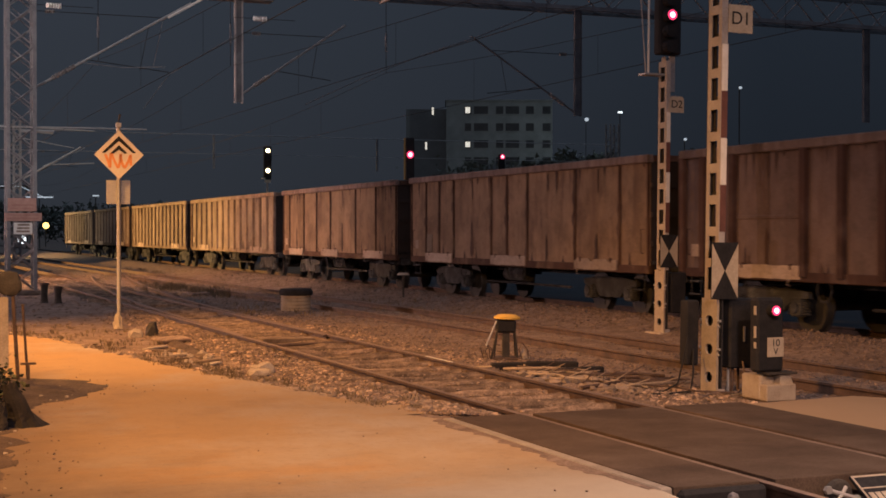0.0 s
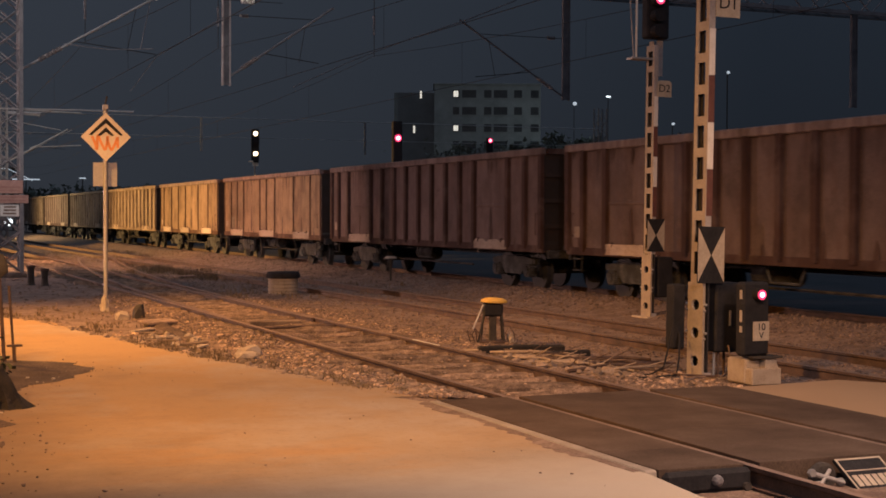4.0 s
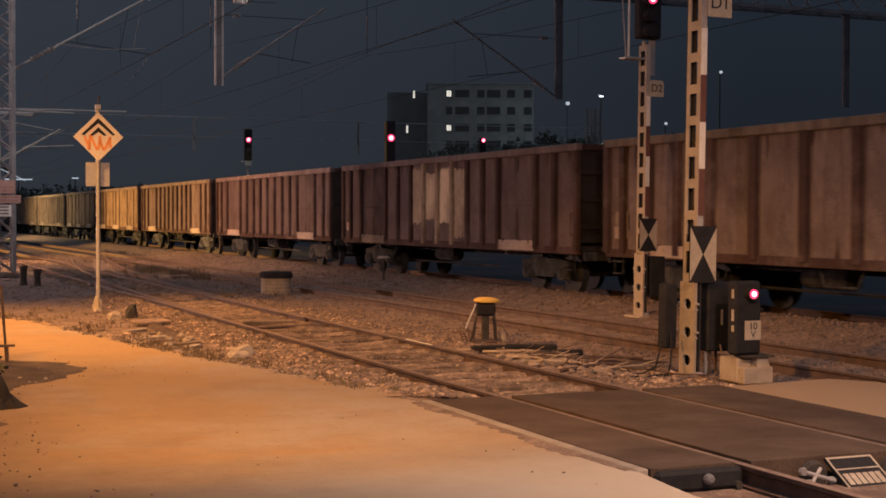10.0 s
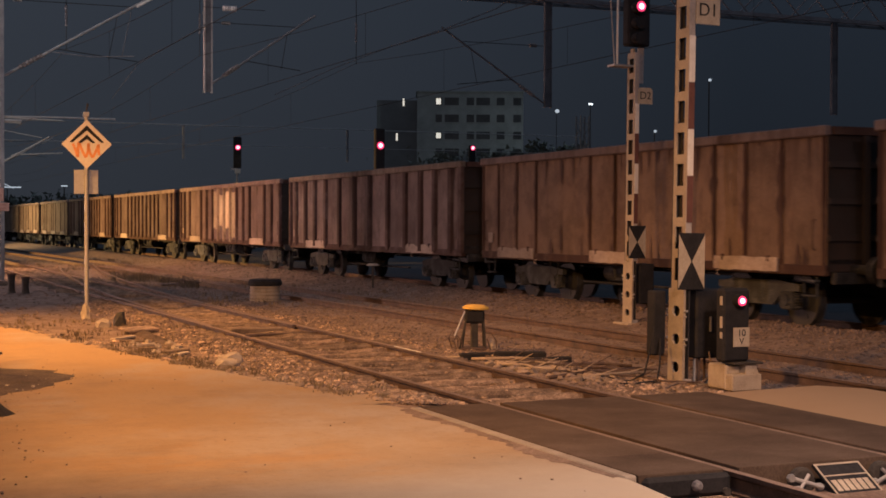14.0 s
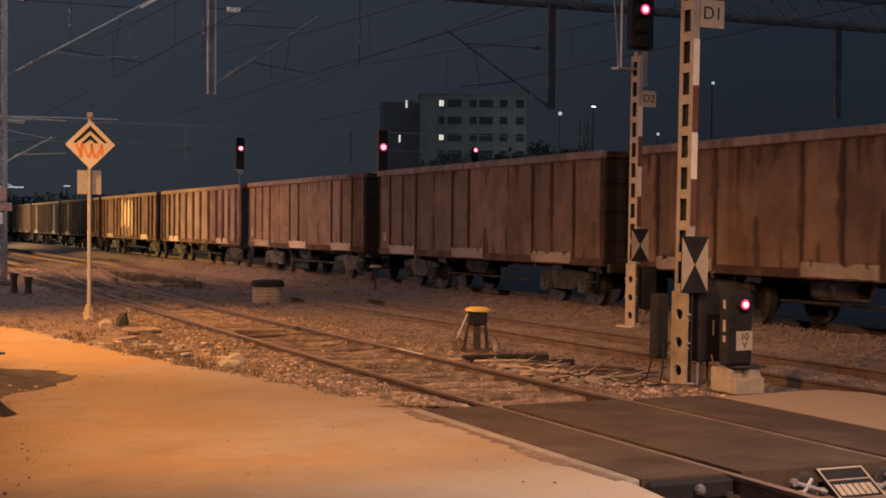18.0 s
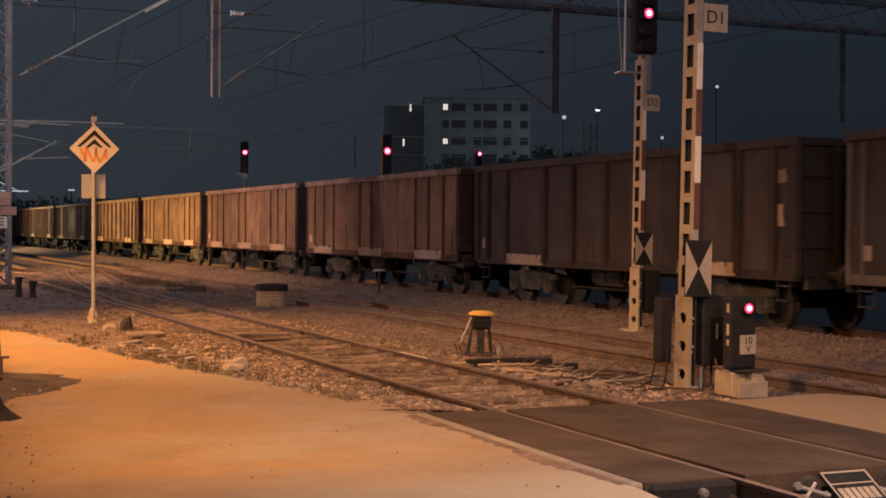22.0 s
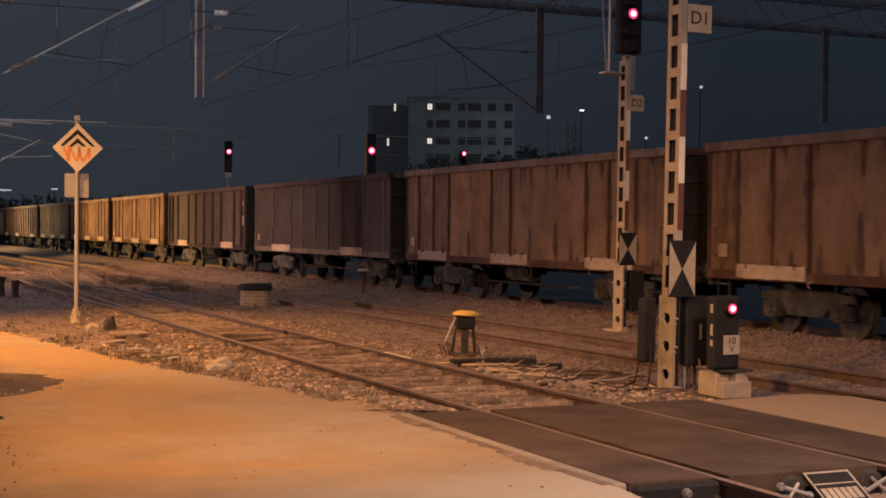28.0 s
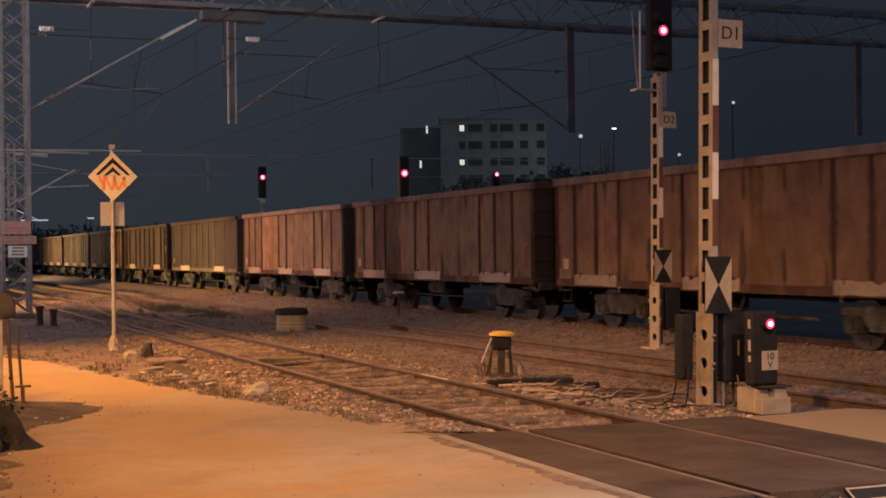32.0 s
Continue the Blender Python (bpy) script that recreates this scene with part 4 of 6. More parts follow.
LOOKS = [
    ("pale", dict(ribs=even(11, 16.4), ridged=True, doors=((2.5, 4.5), (11.9, 13.9)), rib_width=0.8), "pale dusty open goods wagon at the head of the train"),
    ("dusty", dict(ribs=even(11, 15.6), doors=((2.5, 4.5), (11.1, 13.1)), rib_width=0.6), "dusty brown open goods wagon with flat sides"),
    ("pale", dict(ribs=even(15, 17.0), doors=((2.4, 4.5), (12.5, 14.6)), rib_width=0.8, pale_rib=True), "open goods wagon with pale closely spaced uprights"),
    ("pale", dict(ribs=even(14, 16.7), doors=((2.4, 4.5), (12.2, 14.3)), rib_width=1.2, pale_rib=True), "open goods wagon with pale uprights and dusty panels"),
    ("ochre", dict(SHORT, doors=((1.5, 3.4), (5.6, 7.6), (10.2, 12.2)), ribs=(1.5, 3.4, 4.99, 6.63, 9.36, 11.37), faint=(2.5, 8.0, 12.3)), "dusty brown open goods wagon with smooth panels"),
    ("ochre", dict(SHORT, ribs=(1.83, 2.83, 3.89, 6.41, 7.38, 8.56, 11.06, 13.12), faint=(5.19, 9.66, 12.15), doors=((1.83, 3.89), (6.41, 8.56), (11.06, 13.12))), "brown open goods wagon with streaked rusty seams"),
    ("umber", LONG, "rust-brown open goods wagon with dark uprights"),
    ("umber", LONG, "dusty brown open goods wagon with many dark uprights"),
    ("umber", LONG, "brown open goods wagon with an ivory painted blotch"),
    ("dusty", BROAD, "dusty open goods wagon with broad dark uprights"),
    ("oxide", SHORT, "rust-brown open goods wagon with smooth sides"),
    ("oxide", SHORT, "rust-brown open goods wagon with streaked panels"),
    ("red", SHORT, "red-brown open goods wagon with flat sides"),
    ("grey", dict(ribs=(1.3, 2.34, 4.36, 5.7, 7.15, 8.6, 9.94, 11.96, 13.0), doors=((2.34, 4.36), (9.94, 11.96)), rib_width=1.5), "sooty dark open goods wagon with broad uprights"),
    ("grey", dict(ribs=(1.02, 2.87, 5.04, 6.4, 7.7, 8.98, 10.2, 12.2, 13.9), doors=((2.87, 5.04), (10.2, 12.2)), rib_width=0.7, pale_rib=True), "sooty dark open goods wagon with thin pale uprights"),
    ("oxide", SHORT, "orange-brown open goods wagon with one paler panel"),
    ("oxide", SHORT, "rust-brown open goods wagon with blotched panels"),
    ("red", SHORT, "dark red-brown open goods wagon with flat sides"),
    ("oxide", SHORT, "rust-brown open goods wagon near the tail"),
]


def blotch(name, wagon, y0, y1, z0, z1, material, seed, label):
    """Thin irregular paint patch on one side panel of a wagon."""
    rng = random.Random(seed)
    n = 40
    bm = bmesh.new()
    pts = []
    for i in range(n):
        a = 6.28318 * i / n
        c, s = math.cos(a), math.sin(a)
        k = 1 / max(abs(c), abs(s)) * rng.uniform(0.84, 1.0)
        pts.append(((y0 + y1) / 2 + (y1 - y0) / 2 * c * k, (z0 + z1) / 2 + (z1 - z0) / 2 * s * k))
    f = [bm.verts.new((-1.4485, y, z)) for y, z in pts]
    g = [bm.verts.new((-1.430, y, z)) for y, z in pts]
    bm.faces.new(f)
    for i in range(n):
        bm.faces.new((f[i], g[i], g[(i + 1) % n], f[(i + 1) % n]))
    bmesh.ops.triangulate(bm, faces=[q for q in bm.faces if len(q.verts) > 4])
    bmesh.ops.recalc_face_normals(bm, faces=bm.faces)
    return part(name, bm, material, wagon, label)


WAGONS = []
for (front, back), (colour, build, label) in zip(zip(ENDS, ENDS[1:]), LOOKS):
    w = make_wagon(front - back, colour=colour, label=label, **build)
    w.matrix_basis = pose(16.25, (front + back) / 2, 0)
    WAGONS.append(w)
w = WAGONS[8]
SPRAYED = rusty("sprayed_rib", (0.26, 0.20, 0.14), (0.08, 0.042, 0.033), (0.07, 0.045, 0.036), 0.6)
for k, (d, z0, z1) in enumerate(((7.07, 1.48, 3.14), (8.05, 1.62, 3.0), (9.05, 1.55, 3.1), (10.05, 1.13, 3.12))):
    blotch("paint_blotch", w, 8.6 - d - 0.41, 8.6 - d + 0.41, z0, z1, IVORY, 20 + k, "ivory sprayed paint")
for c in w.children:
    if c.name.startswith("rib") and 8.6 - 10.0 < c.matrix_basis.translation.y < 8.6 - 7.0:
        c.material_slots[0].material = SPRAYED
blotch("cross_mark", WAGONS[0], -2.6, -2.2, 1.45, 2.9, PAINTS["pale"][0], 41, "pale painted stroke")
blotch("cross_mark", WAGONS[0], -3.2, -2.65, 1.95, 2.25, PAINTS["pale"][0], 42, "pale painted stroke")
blotch("cross_mark", WAGONS[0], -2.15, -1.6, 1.95, 2.25, PAINTS["pale"][0], 43, "pale painted stroke")
blotch("paint_blotch", WAGONS[9], 6.5, 7.1, 1.3, 1.9, PAINTS["pale"][0], 31, "pale worn paint")
blotch("paint_blotch", WAGONS[13], -6.12, -5.72, 1.85, 2.25, PLATE, 33, "pale worn mark")
blotch("paint_blotch", WAGONS[13], -6.2, -5.85, 2.6, 2.85, PAINTS["pale"][0], 34, "pale worn mark")
blotch("paint_blotch", WAGONS[5], 5.2, 5.75, 1.2, 1.75, PAINTS["pale"][0], 35, "pale worn paint")
for c in WAGONS[15].children:
    if c.name.startswith("side_panel") and 7.3 - 6.0 < c.matrix_basis.translation.y < 7.3 - 3.6:
        c.material_slots[0].material = PAINTS["orange"][0]

# ---- signals and signs beside the tracks ----


def hourglass(parent, w, h, m):
    """A black board with two white triangles that meet in the middle."""
    board = part("marker_board", bbox(-w / 2, w / 2, -0.006, 0.006, -h / 2, h / 2, 0.002), BLACK, parent, "black and white hourglass marker board", m)
    for s in (-1, 1):
        bm = bmesh.new()
        extrude_xz(bm, [(s * w * 0.49, -h * 0.48), (s * w * 0.015, 0), (s * w * 0.49, h * 0.48)], -0.009, -0.0065)
        bmesh.ops.recalc_face_normals(bm, faces=bm.faces)
        part("white_triangle", bm, DULLWHITE, board)
    return board


def holed_web(w, x0, x1, z0, z1, pitch, hole_w, hole_h, first=0.06, corner=0.0):
    """A steel web in the plane of Y and Z with a row of openings through it."""
    bm = bmesh.new()
    e = (w - hole_w) / 2
    box(bm, x0, x1, -w / 2, -w / 2 + e, z0, z1)
    box(bm, x0, x1, w / 2 - e, w / 2, z0, z1)
    z = z0
    gap = first
    while z < z1 - 0.005:
        za = min(z1, z + gap)
        box(bm, x0, x1, -w / 2 + e, w / 2 - e, z, za)
        if corner and za < z1:
            for sy in (-1, 1):
                for zc, sz in ((za, 1), (za + hole_h, -1)):
                    y = sy * hole_w / 2
                    tri = [(y, zc), (y - sy * corner, zc), (y, zc + sz * corner)]
                    f = [bm.verts.new((x0, q, t)) for q, t in tri]
                    g = [bm.verts.new((x1, q, t)) for q, t in tri]
                    flip = 1 if sy * sz > 0 else -1
                    bm.faces.new(f[::flip])
                    bm.faces.new(g[::-flip])
                    bm.faces.new((f[1], f[2], g[2], g[1])[::flip])
        z = za + hole_h
        gap = pitch - hole_h
    return bm


def lit_lens(parent, x, y, z, r):
    l = part("lens", brod((x, y - 0.006, z), (x, y, z), r, 18), GLOWRED, parent, "lit red lens")
    part("lens_core", brod((x, y - 0.012, z), (x, y - 0.007, z), r * 0.58, 16), GLOWCORE, l)


def signal_mast(name, m, label, words, tall, plate_z, lower, board_z, board, lean, head):
    """A painted channel mast: the web with its openings faces -X, the banded edge faces the track's approach at -Y."""
    root = thing(name, m @ pose(0, 0, 0, 0, lean, 0), label, "railway signal", "signal masts")
    w = 0.275
    part("mast_base", holed_web(0.33, -0.075, -0.045, 0.0, lower, 0.335, 0.16, 0.125, 0.13, 0.04), MASTPAINT, root)
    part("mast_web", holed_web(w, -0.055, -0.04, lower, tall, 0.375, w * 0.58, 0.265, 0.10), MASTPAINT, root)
    # Rear web and far edge dark: shade inside the channel put into colour.
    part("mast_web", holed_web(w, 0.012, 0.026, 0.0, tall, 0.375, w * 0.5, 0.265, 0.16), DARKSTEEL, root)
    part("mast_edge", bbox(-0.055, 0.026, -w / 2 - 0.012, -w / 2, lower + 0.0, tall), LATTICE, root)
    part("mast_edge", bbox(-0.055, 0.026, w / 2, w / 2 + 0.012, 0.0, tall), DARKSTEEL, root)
    part("mast_foot", bbox(-0.044, 0.06, -0.16, 0.16, 0.0, 0.06), LATTICE, root)
    for z in (0.525, 0.86):
        for s in (-1, 1):
            part("bolt", brod((-0.06, s * 0.166, z), (-0.06, s * 0.215, z + 0.01), 0.017, 6), GALV, root, "bright step bolt")
            part("bolt", brod((-0.06, s * 0.166, z - 0.055), (-0.06, s * 0.20, z - 0.06), 0.013, 6), GALV, root, "bright step bolt")
    z, i = board_z + board / 2 + (0.04 if head else 0.125), 0
    while z < plate_z - (0.30 if head else 0.55):
        part("colour_band", bbox(-0.05, 0.03, -w / 2 - 0.022, -w / 2 - 0.0125, z, z + 0.55, 0.002), BANDRED if i % 2 == 0 else WHITE, root)
        z, i = z + 0.555, i + 1
    hourglass(root, 0.37, board, pose(0.0, -w / 2 - 0.06, board_z))
    p = 0.30 if head else 0.33
    bm = bmesh.new()
    extrude_xz(bm, [(-p / 2, -p / 2), (p / 2, -p / 2), (p / 2, p * (0.36 if head else 0.5)), (p * (0.36 if head else 0.5), p / 2), (-p * 0.36 if head else -p / 2, p / 2), (-p / 2, p * (0.36 if head else 0.499))], -0.006, 0.006)
    bmesh.ops.recalc_face_normals(bm, faces=bm.faces)
    plate = part("name_plate", bm, DULLWHITE, root, "white plate with black letters", pose((0.0 if head else 0.022) + p / 2, -w / 2 - 0.03, plate_z))
    text("lettering", words, p * 0.66, pose(0, -0.008, 0, 90, 0, 0), BLACK, plate)
    part("plate_bracket", brod((0, -0.05, plate_z + p * 0.4), (0.14, -w / 2 - 0.02, plate_z + p * 0.48), 0.015, 6), GALV, root)
    if head:
        hd = part("signal_head", bbox(-0.20, 0.27, -0.12, 0.1, 5.12, 6.6, 0.03), BLACK, root, "black signal head")
        part("rear_channel", bbox(0.10, 0.22, 0.02, 0.05, 4.45, 5.11), LATTICE, root, "grey rear channel")
        for z in (5.25, 5.53, 5.82, 6.1):
            part("hood", brod((-0.04, -0.30, z), (-0.04, -0.11, z), 0.115, 16), BLACK, hd)
        lit_lens(hd, -0.04, -0.301, 5.82, 0.095)
        part("ladder_pole", brod((-0.36, 0.0, 4.76), (-0.36, 0.0, 6.2), 0.022, 6), WHITE, root)
        part("ladder_pole", brod((-0.40, 0.02, 4.76), (-0.52, 0.02, 6.2), 0.012, 6), LATTICE, root)
        part("foot_rest", bbox(-0.48, -0.055, -0.1, 0.15, 4.73, 4.765), GALV, root)
        part("mast_cap", bbox(-0.052, -0.01, -0.06, 0.06, 4.98, 5.08, 0.01), MASTPAINT, root)
    return root


d1 = signal_mast("signal_mast", pose(9.30, 14.36, -0.13), "pale channel signal mast with red and white bands", "D1", 5.6, 4.44, 1.13, 1.46, 0.67, 0.9, False)
part("cabinet", bbox(0.12, 0.52, -0.15, 0.2, 0.30, 1.13, 0.02), BLACK, d1, "black steel cable cabinet")
part("cabinet", bbox(-0.30, -0.12, 0.14, 0.30, 0.32, 1.10, 0.02), BLACK, d1, "black steel cable cabinet")
part("cabinet_handle", bbox(0.30, 0.325, -0.165, -0.152, 0.62, 0.80), GALV, d1)
for x in (0.16, 0.22, 0.30):
    part("cable_conduit", brod((x, -0.06, -0.02), (x, -0.06, 0.32), 0.017, 8), GALV if x < 0.2 else RAIL, d1)
part("foundation", bbox(-0.18, 0.45, -0.22, 0.42, -0.12, 0.0, 0.02), CONCRETE, d1)
d2 = signal_mast("signal_mast", pose(13.58, 22.68, -0.06), "pale channel signal mast with a black head showing red", "D2", 5.0, 4.20, 1.15, 1.50, 0.60, 0.6, True)
part("cabinet", bbox(0.12, 0.44, -0.1, 0.25, 0.35, 1.1, 0.02), BLACK, d2, "black steel cable cabinet")
part("foundation", bbox(-0.18, 0.40, -0.22, 0.35, -0.12, 0.0, 0.02), CONCRETE, d2)


def dwarf_signal():
    root = thing("dwarf_signal", pose(9.356, 13.360, -0.13), "black dwarf signal showing red on a concrete block", "railway signal")
    part("concrete_block", bbox(0.0, 0.40, 0.0, 0.36, 0, 0.19, 0.012), CONCRETE, root, "pale concrete block")
    part("concrete_block", bbox(-0.012, 0.19, 0.12, 0.49, 0, 0.29, 0.02), CONCRETE, root, "pale concrete block")
    part("pedestal", lathe([(0.13, 0.185), (0.10, 0.28), (0.10, 0.30)], 4), CONCRETE, root, "", pose(0.28, 0.11, 0, 0, 0, 45))
    part("foot_plate", bbox(0.02, 0.42, 0.0, 0.24, 0.302, 0.325, 0.004), DARKSTEEL, root)
    part("housing", bbox(-0.076, 0.29, 0.08, 0.24, 0.325, 1.17, 0.03), BLACK, root)
    part("hood", brod((0.115, -0.02, 1.03), (0.115, 0.08, 1.03), 0.072, 16), BLACK, root)
    lit_lens(root, 0.11, -0.021, 1.03, 0.055)
    plate = part("speed_plate", bbox(-0.11, 0.11, -0.004, 0.004, -0.11, 0.11, 0.002), DULLWHITE, root, "white plate with black figures", pose(0.165, 0.07, 0.61))
    text("numeral", "10", 0.115, pose(0, -0.006, 0.045, 90, 0, 0), BLACK, plate)
    text("letter", "V", 0.105, pose(0, -0.006, -0.05, 90, 0, 0), BLACK, plate)
    for z, h in ((0.60, 0.07), (0.72, 0.13), (0.98, 0.10)):
        part("edge_stripe", bbox(-0.088, -0.078, 0.09, 0.13, z, z + h), DULLWHITE, root)
    return root


dwarf_signal()


def diamond_sign():
    root = thing("warning_sign", pose(4.62, 28.66, -0.12, 0, 0, -3), "diamond rail sign with two chevrons and orange graffiti", "rail sign")
    part("pole", brod((0, 0.03, 0), (0, 0.03, 4.0), 0.042, 12), GALV, root)
    r = 0.487
    bm = bmesh.new()
    extrude_xz(bm, [(-r, 0), (0, -r), (r, 0), (0, r)], -0.012, 0.012)
    bmesh.ops.recalc_face_normals(bm, faces=bm.faces)
    face = part("sign_face", bm, REFLECT, root, "reflective white face", pose(0, -0.04, 3.455))
    for top, arm, th in ((0.375, 0.335, 0.085), (0.195, 0.165, 0.08)):
        bm = bmesh.new()
        extrude_xz(bm, [(0, top), (arm, top - arm), (arm - th * 0.7, top - arm - th * 0.1), (0, top - th * 1.2), (-arm + th * 0.7, top - arm - th * 0.1), (-arm, top - arm)], -0.017, -0.0125)
        bmesh.ops.recalc_face_normals(bm, faces=bm.faces)
        part("chevron", bm, BLACK, face)
    bm = bmesh.new()
    pts = []
    for i in range(91):
        u = i / 90
        pts.append(Vector((-0.27 + 0.54 * u + 0.03 * math.sin(17.0 * u), -0.0142, -0.10 - 0.03 * u + 0.115 * math.asin(0.98 * math.cos(21.0 * u + 0.6)) * (1 - 0.2 * u))))
    prev = None
    for a, b in zip(pts, pts[1:]):
        d = (b - a).normalized() * 0.026
        now = [bm.verts.new(a + Vector((-d.z, 0, d.x))), bm.verts.new(a - Vector((-d.z, 0, d.x)))]
        if prev:
            bm.faces.new((prev[0], prev[1], now[1], now[0]))
        prev = now
    part("graffiti", bm, ORANGE, face, "orange sprayed scrawl")
    part("lower_plate", bbox(-0.235, 0.235, 0.085, 0.097, 2.47, 2.95, 0.004), GALV, root, "bare grey metal plate")
    part("lamp_stub", bbox(-0.055, 0.055, -0.03, 0.08, 4.0, 4.10, 0.01), GALV, root)
    part("finial", brod((0.0, 0.03, 4.1), (0.03, 0.03, 4.27), 0.012, 6, r2=0.022), DARKSTEEL, root)


diamond_sign()


def lattice_mast(x, y, tall, label, w=0.78):
    root = thing("lattice_mast", pose(x, y, -0.12), label, "catenary mast", "catenary masts")
    h = w / 2
    for sx in (-1, 1):
        for sy in (-1, 1):
            part("leg", bbox(sx * h - 0.055, sx * h + 0.055, sy * h - 0.055, sy * h + 0.055, 0, tall), TRUSS, root)
    n = int(tall / 0.62)
    for i in range(n):
        z0, z1 = 0.15 + i * 0.62, 0.15 + (i + 1) * 0.62
        a, b = (z0, z1) if i % 2 else (z1, z0)
        for s in (-1, 1):
            part("lacing", brod((-h, s * h, a), (h, s * h, b), 0.026, 4), TRUSS, root)
            part("lacing", brod((-h, s * h, b), (h, s * h, a), 0.02, 4), TRUSS, root)
            part("lacing", brod((s * h, -h, b), (s * h, h, a), 0.026, 4), TRUSS, root)
    part("footing", bbox(-0.55, 0.55, -0.55, 0.55, -0.02, 0.14, 0.03), SLEEPER, root)
    return root


mast = lattice_mast(4.30, 45.2, 12.0, "grey lattice catenary mast with red notice boards")
for z0, z1, x0, x1, mm in ((2.55, 2.95, -0.42, 0.42, RED), (2.25, 2.5, -0.52, 0.58, RED), (1.85, 2.2, -0.25, 0.3, WHITE)):
    b = part("notice_board", bbox(x0, x1, -0.02, 0.0, z0, z1, 0.004), mm, mast, "", pose(0, -0.46, 0))
    for j in range(2 if mm is RED else 3):
        part("lettering_bar", bbox(x0 + 0.08 + j * 0.02, x1 - 0.08, -0.026, -0.0205, z0 + 0.06 + j * 0.1, z0 + 0.115 + j * 0.1), grit("faded_lettering", [(0.30, 0.15, 0.12), (0.42, 0.24, 0.19)], 6, 40, 0.8, 0.0) if mm is RED else SLEEPER, b)


def portal():
    """The box-lattice beam that spans the tracks, and what hangs from it."""
    root = thing("portal_beam", pose(0, 45.2, 0), "steel lattice portal beam spanning the tracks", "portal beam")
    z0, z1 = 9.75, 10.9
    for y in (-0.45, 0.45):
        for z in (z0, z1):
            part("chord", bbox(3.8, 52, y - 0.06, y + 0.06, z - 0.07, z + 0.07), TRUSS, root)
    x = 4.3
    i = 0
    while x < 51:
        for y in (-0.45, 0.45):
            part("lacing", brod((x, y, z0 if i % 2 else z1), (x + 1.2, y, z1 if i % 2 else z0), 0.035, 5), TRUSS, root)
        part("lacing", brod((x, -0.45, z0), (x + 1.2, 0.45, z0), 0.03, 4), TRUSS, root)
        x, i = x + 1.2, i + 1
    for hx, zb in ((11.15, 6.0), (23.55, 5.95), (36.25, 6.1)):
        # Posts past the first take darker paint: weaker light put into colour.
        p = part("drop_post", bbox(hx - 0.14, hx - 0.09, -0.06, 0.06, zb, z0), LATTICE if hx < 12 else DARKTRUSS, root, "hanging steel post")
        part("post_flange", bbox(hx + 0.09, hx + 0.14, -0.06, 0.06, zb, z0), LATTICE if hx < 12 else DARKTRUSS, p)
        part("post_web", bbox(hx - 0.09, hx + 0.09, -0.03, -0.01, zb + 0.03, z0), DARKTRUSS, p)
        for k in range(8):
            part("post_batten", bbox(hx - 0.09, hx + 0.09, -0.055, -0.035, zb + 0.05 + k * 0.42, zb + 0.11 + k * 0.42), DARKTRUSS, p)
        if hx < 12:
            part("post_head", bbox(hx - 1.0, hx + 1.1, -0.3, 0.3, z0 - 0.42, z0 - 0.12), DARKTRUSS, p)
    return root


portal()
lattice_mast(51.8, 45.2, 12.0, "grey lattice catenary mast at the far end of the portal")


def cantilever(x, z, x1, z1, y, label, paint=None):
    """A bracket tube with its insulators, tie and steady arm."""
    root = thing("catenary_bracket", pose(x, y, z), label, "catenary bracket", "catenary brackets")
    dx, dz = x1 - x, z1 - z
    part("tube", brod((0, 0, 0), (dx, 0, dz), 0.038, 8), paint or GALV, root)
    long = math.hypot(dx, dz)
    ins = lathe([(0.085 if i % 2 else 0.045, long * (0.10 + 0.011 * i)) for i in range(14)])
    bmesh.ops.rotate(ins, verts=ins.verts, matrix=Matrix.Rotation(math.atan2(dx, dz), 3, "Y"))
    part("insulator", ins, BROWNINSUL, root, "ribbed brown porcelain insulator")
    part("steady_arm", brod((dx * 0.32, 0, dz * 0.32), (dx * 0.85, 0, dz * 0.22), 0.014, 6), WIRE, root)
    part("hanger", brod((dx * 0.72, 0, dz * 0.72), (dx * 0.66, 0, dz * 0.22), 0.01, 5), WIRE, root)
    ins = lathe([(0.07 if i % 2 else 0.03, 0.3 + 0.03 * i) for i in range(10)])
    bmesh.ops.rotate(ins, verts=ins.verts, matrix=Matrix.Rotation(radians(90) if dx > 0 else radians(-90), 3, "Y"))
    bmesh.ops.translate(ins, verts=ins.verts, vec=(0, 0, dz * 0.82))
    part("stay_insulator", ins, BROWNINSUL, root)
    part("stay", brod((0, 0, dz * 0.82), (dx * 0.8, 0, dz * 0.82), 0.012, 5), WIRE, root)
    return root


cantilever(4.75, 6.27, 9.6, 9.15, 45.2, "galvanised catenary bracket tube on the lattice mast")
# Duller tubes from here: the weaker light is put into their paint.
cantilever(11.3, 6.33, 14.8, 8.73, 45.2, "galvanised catenary bracket on the hanging post", TRUSS)
cantilever(23.4, 6.1, 19.4, 8.6, 45.2, "galvanised catenary bracket under the portal", DARKTRUSS)


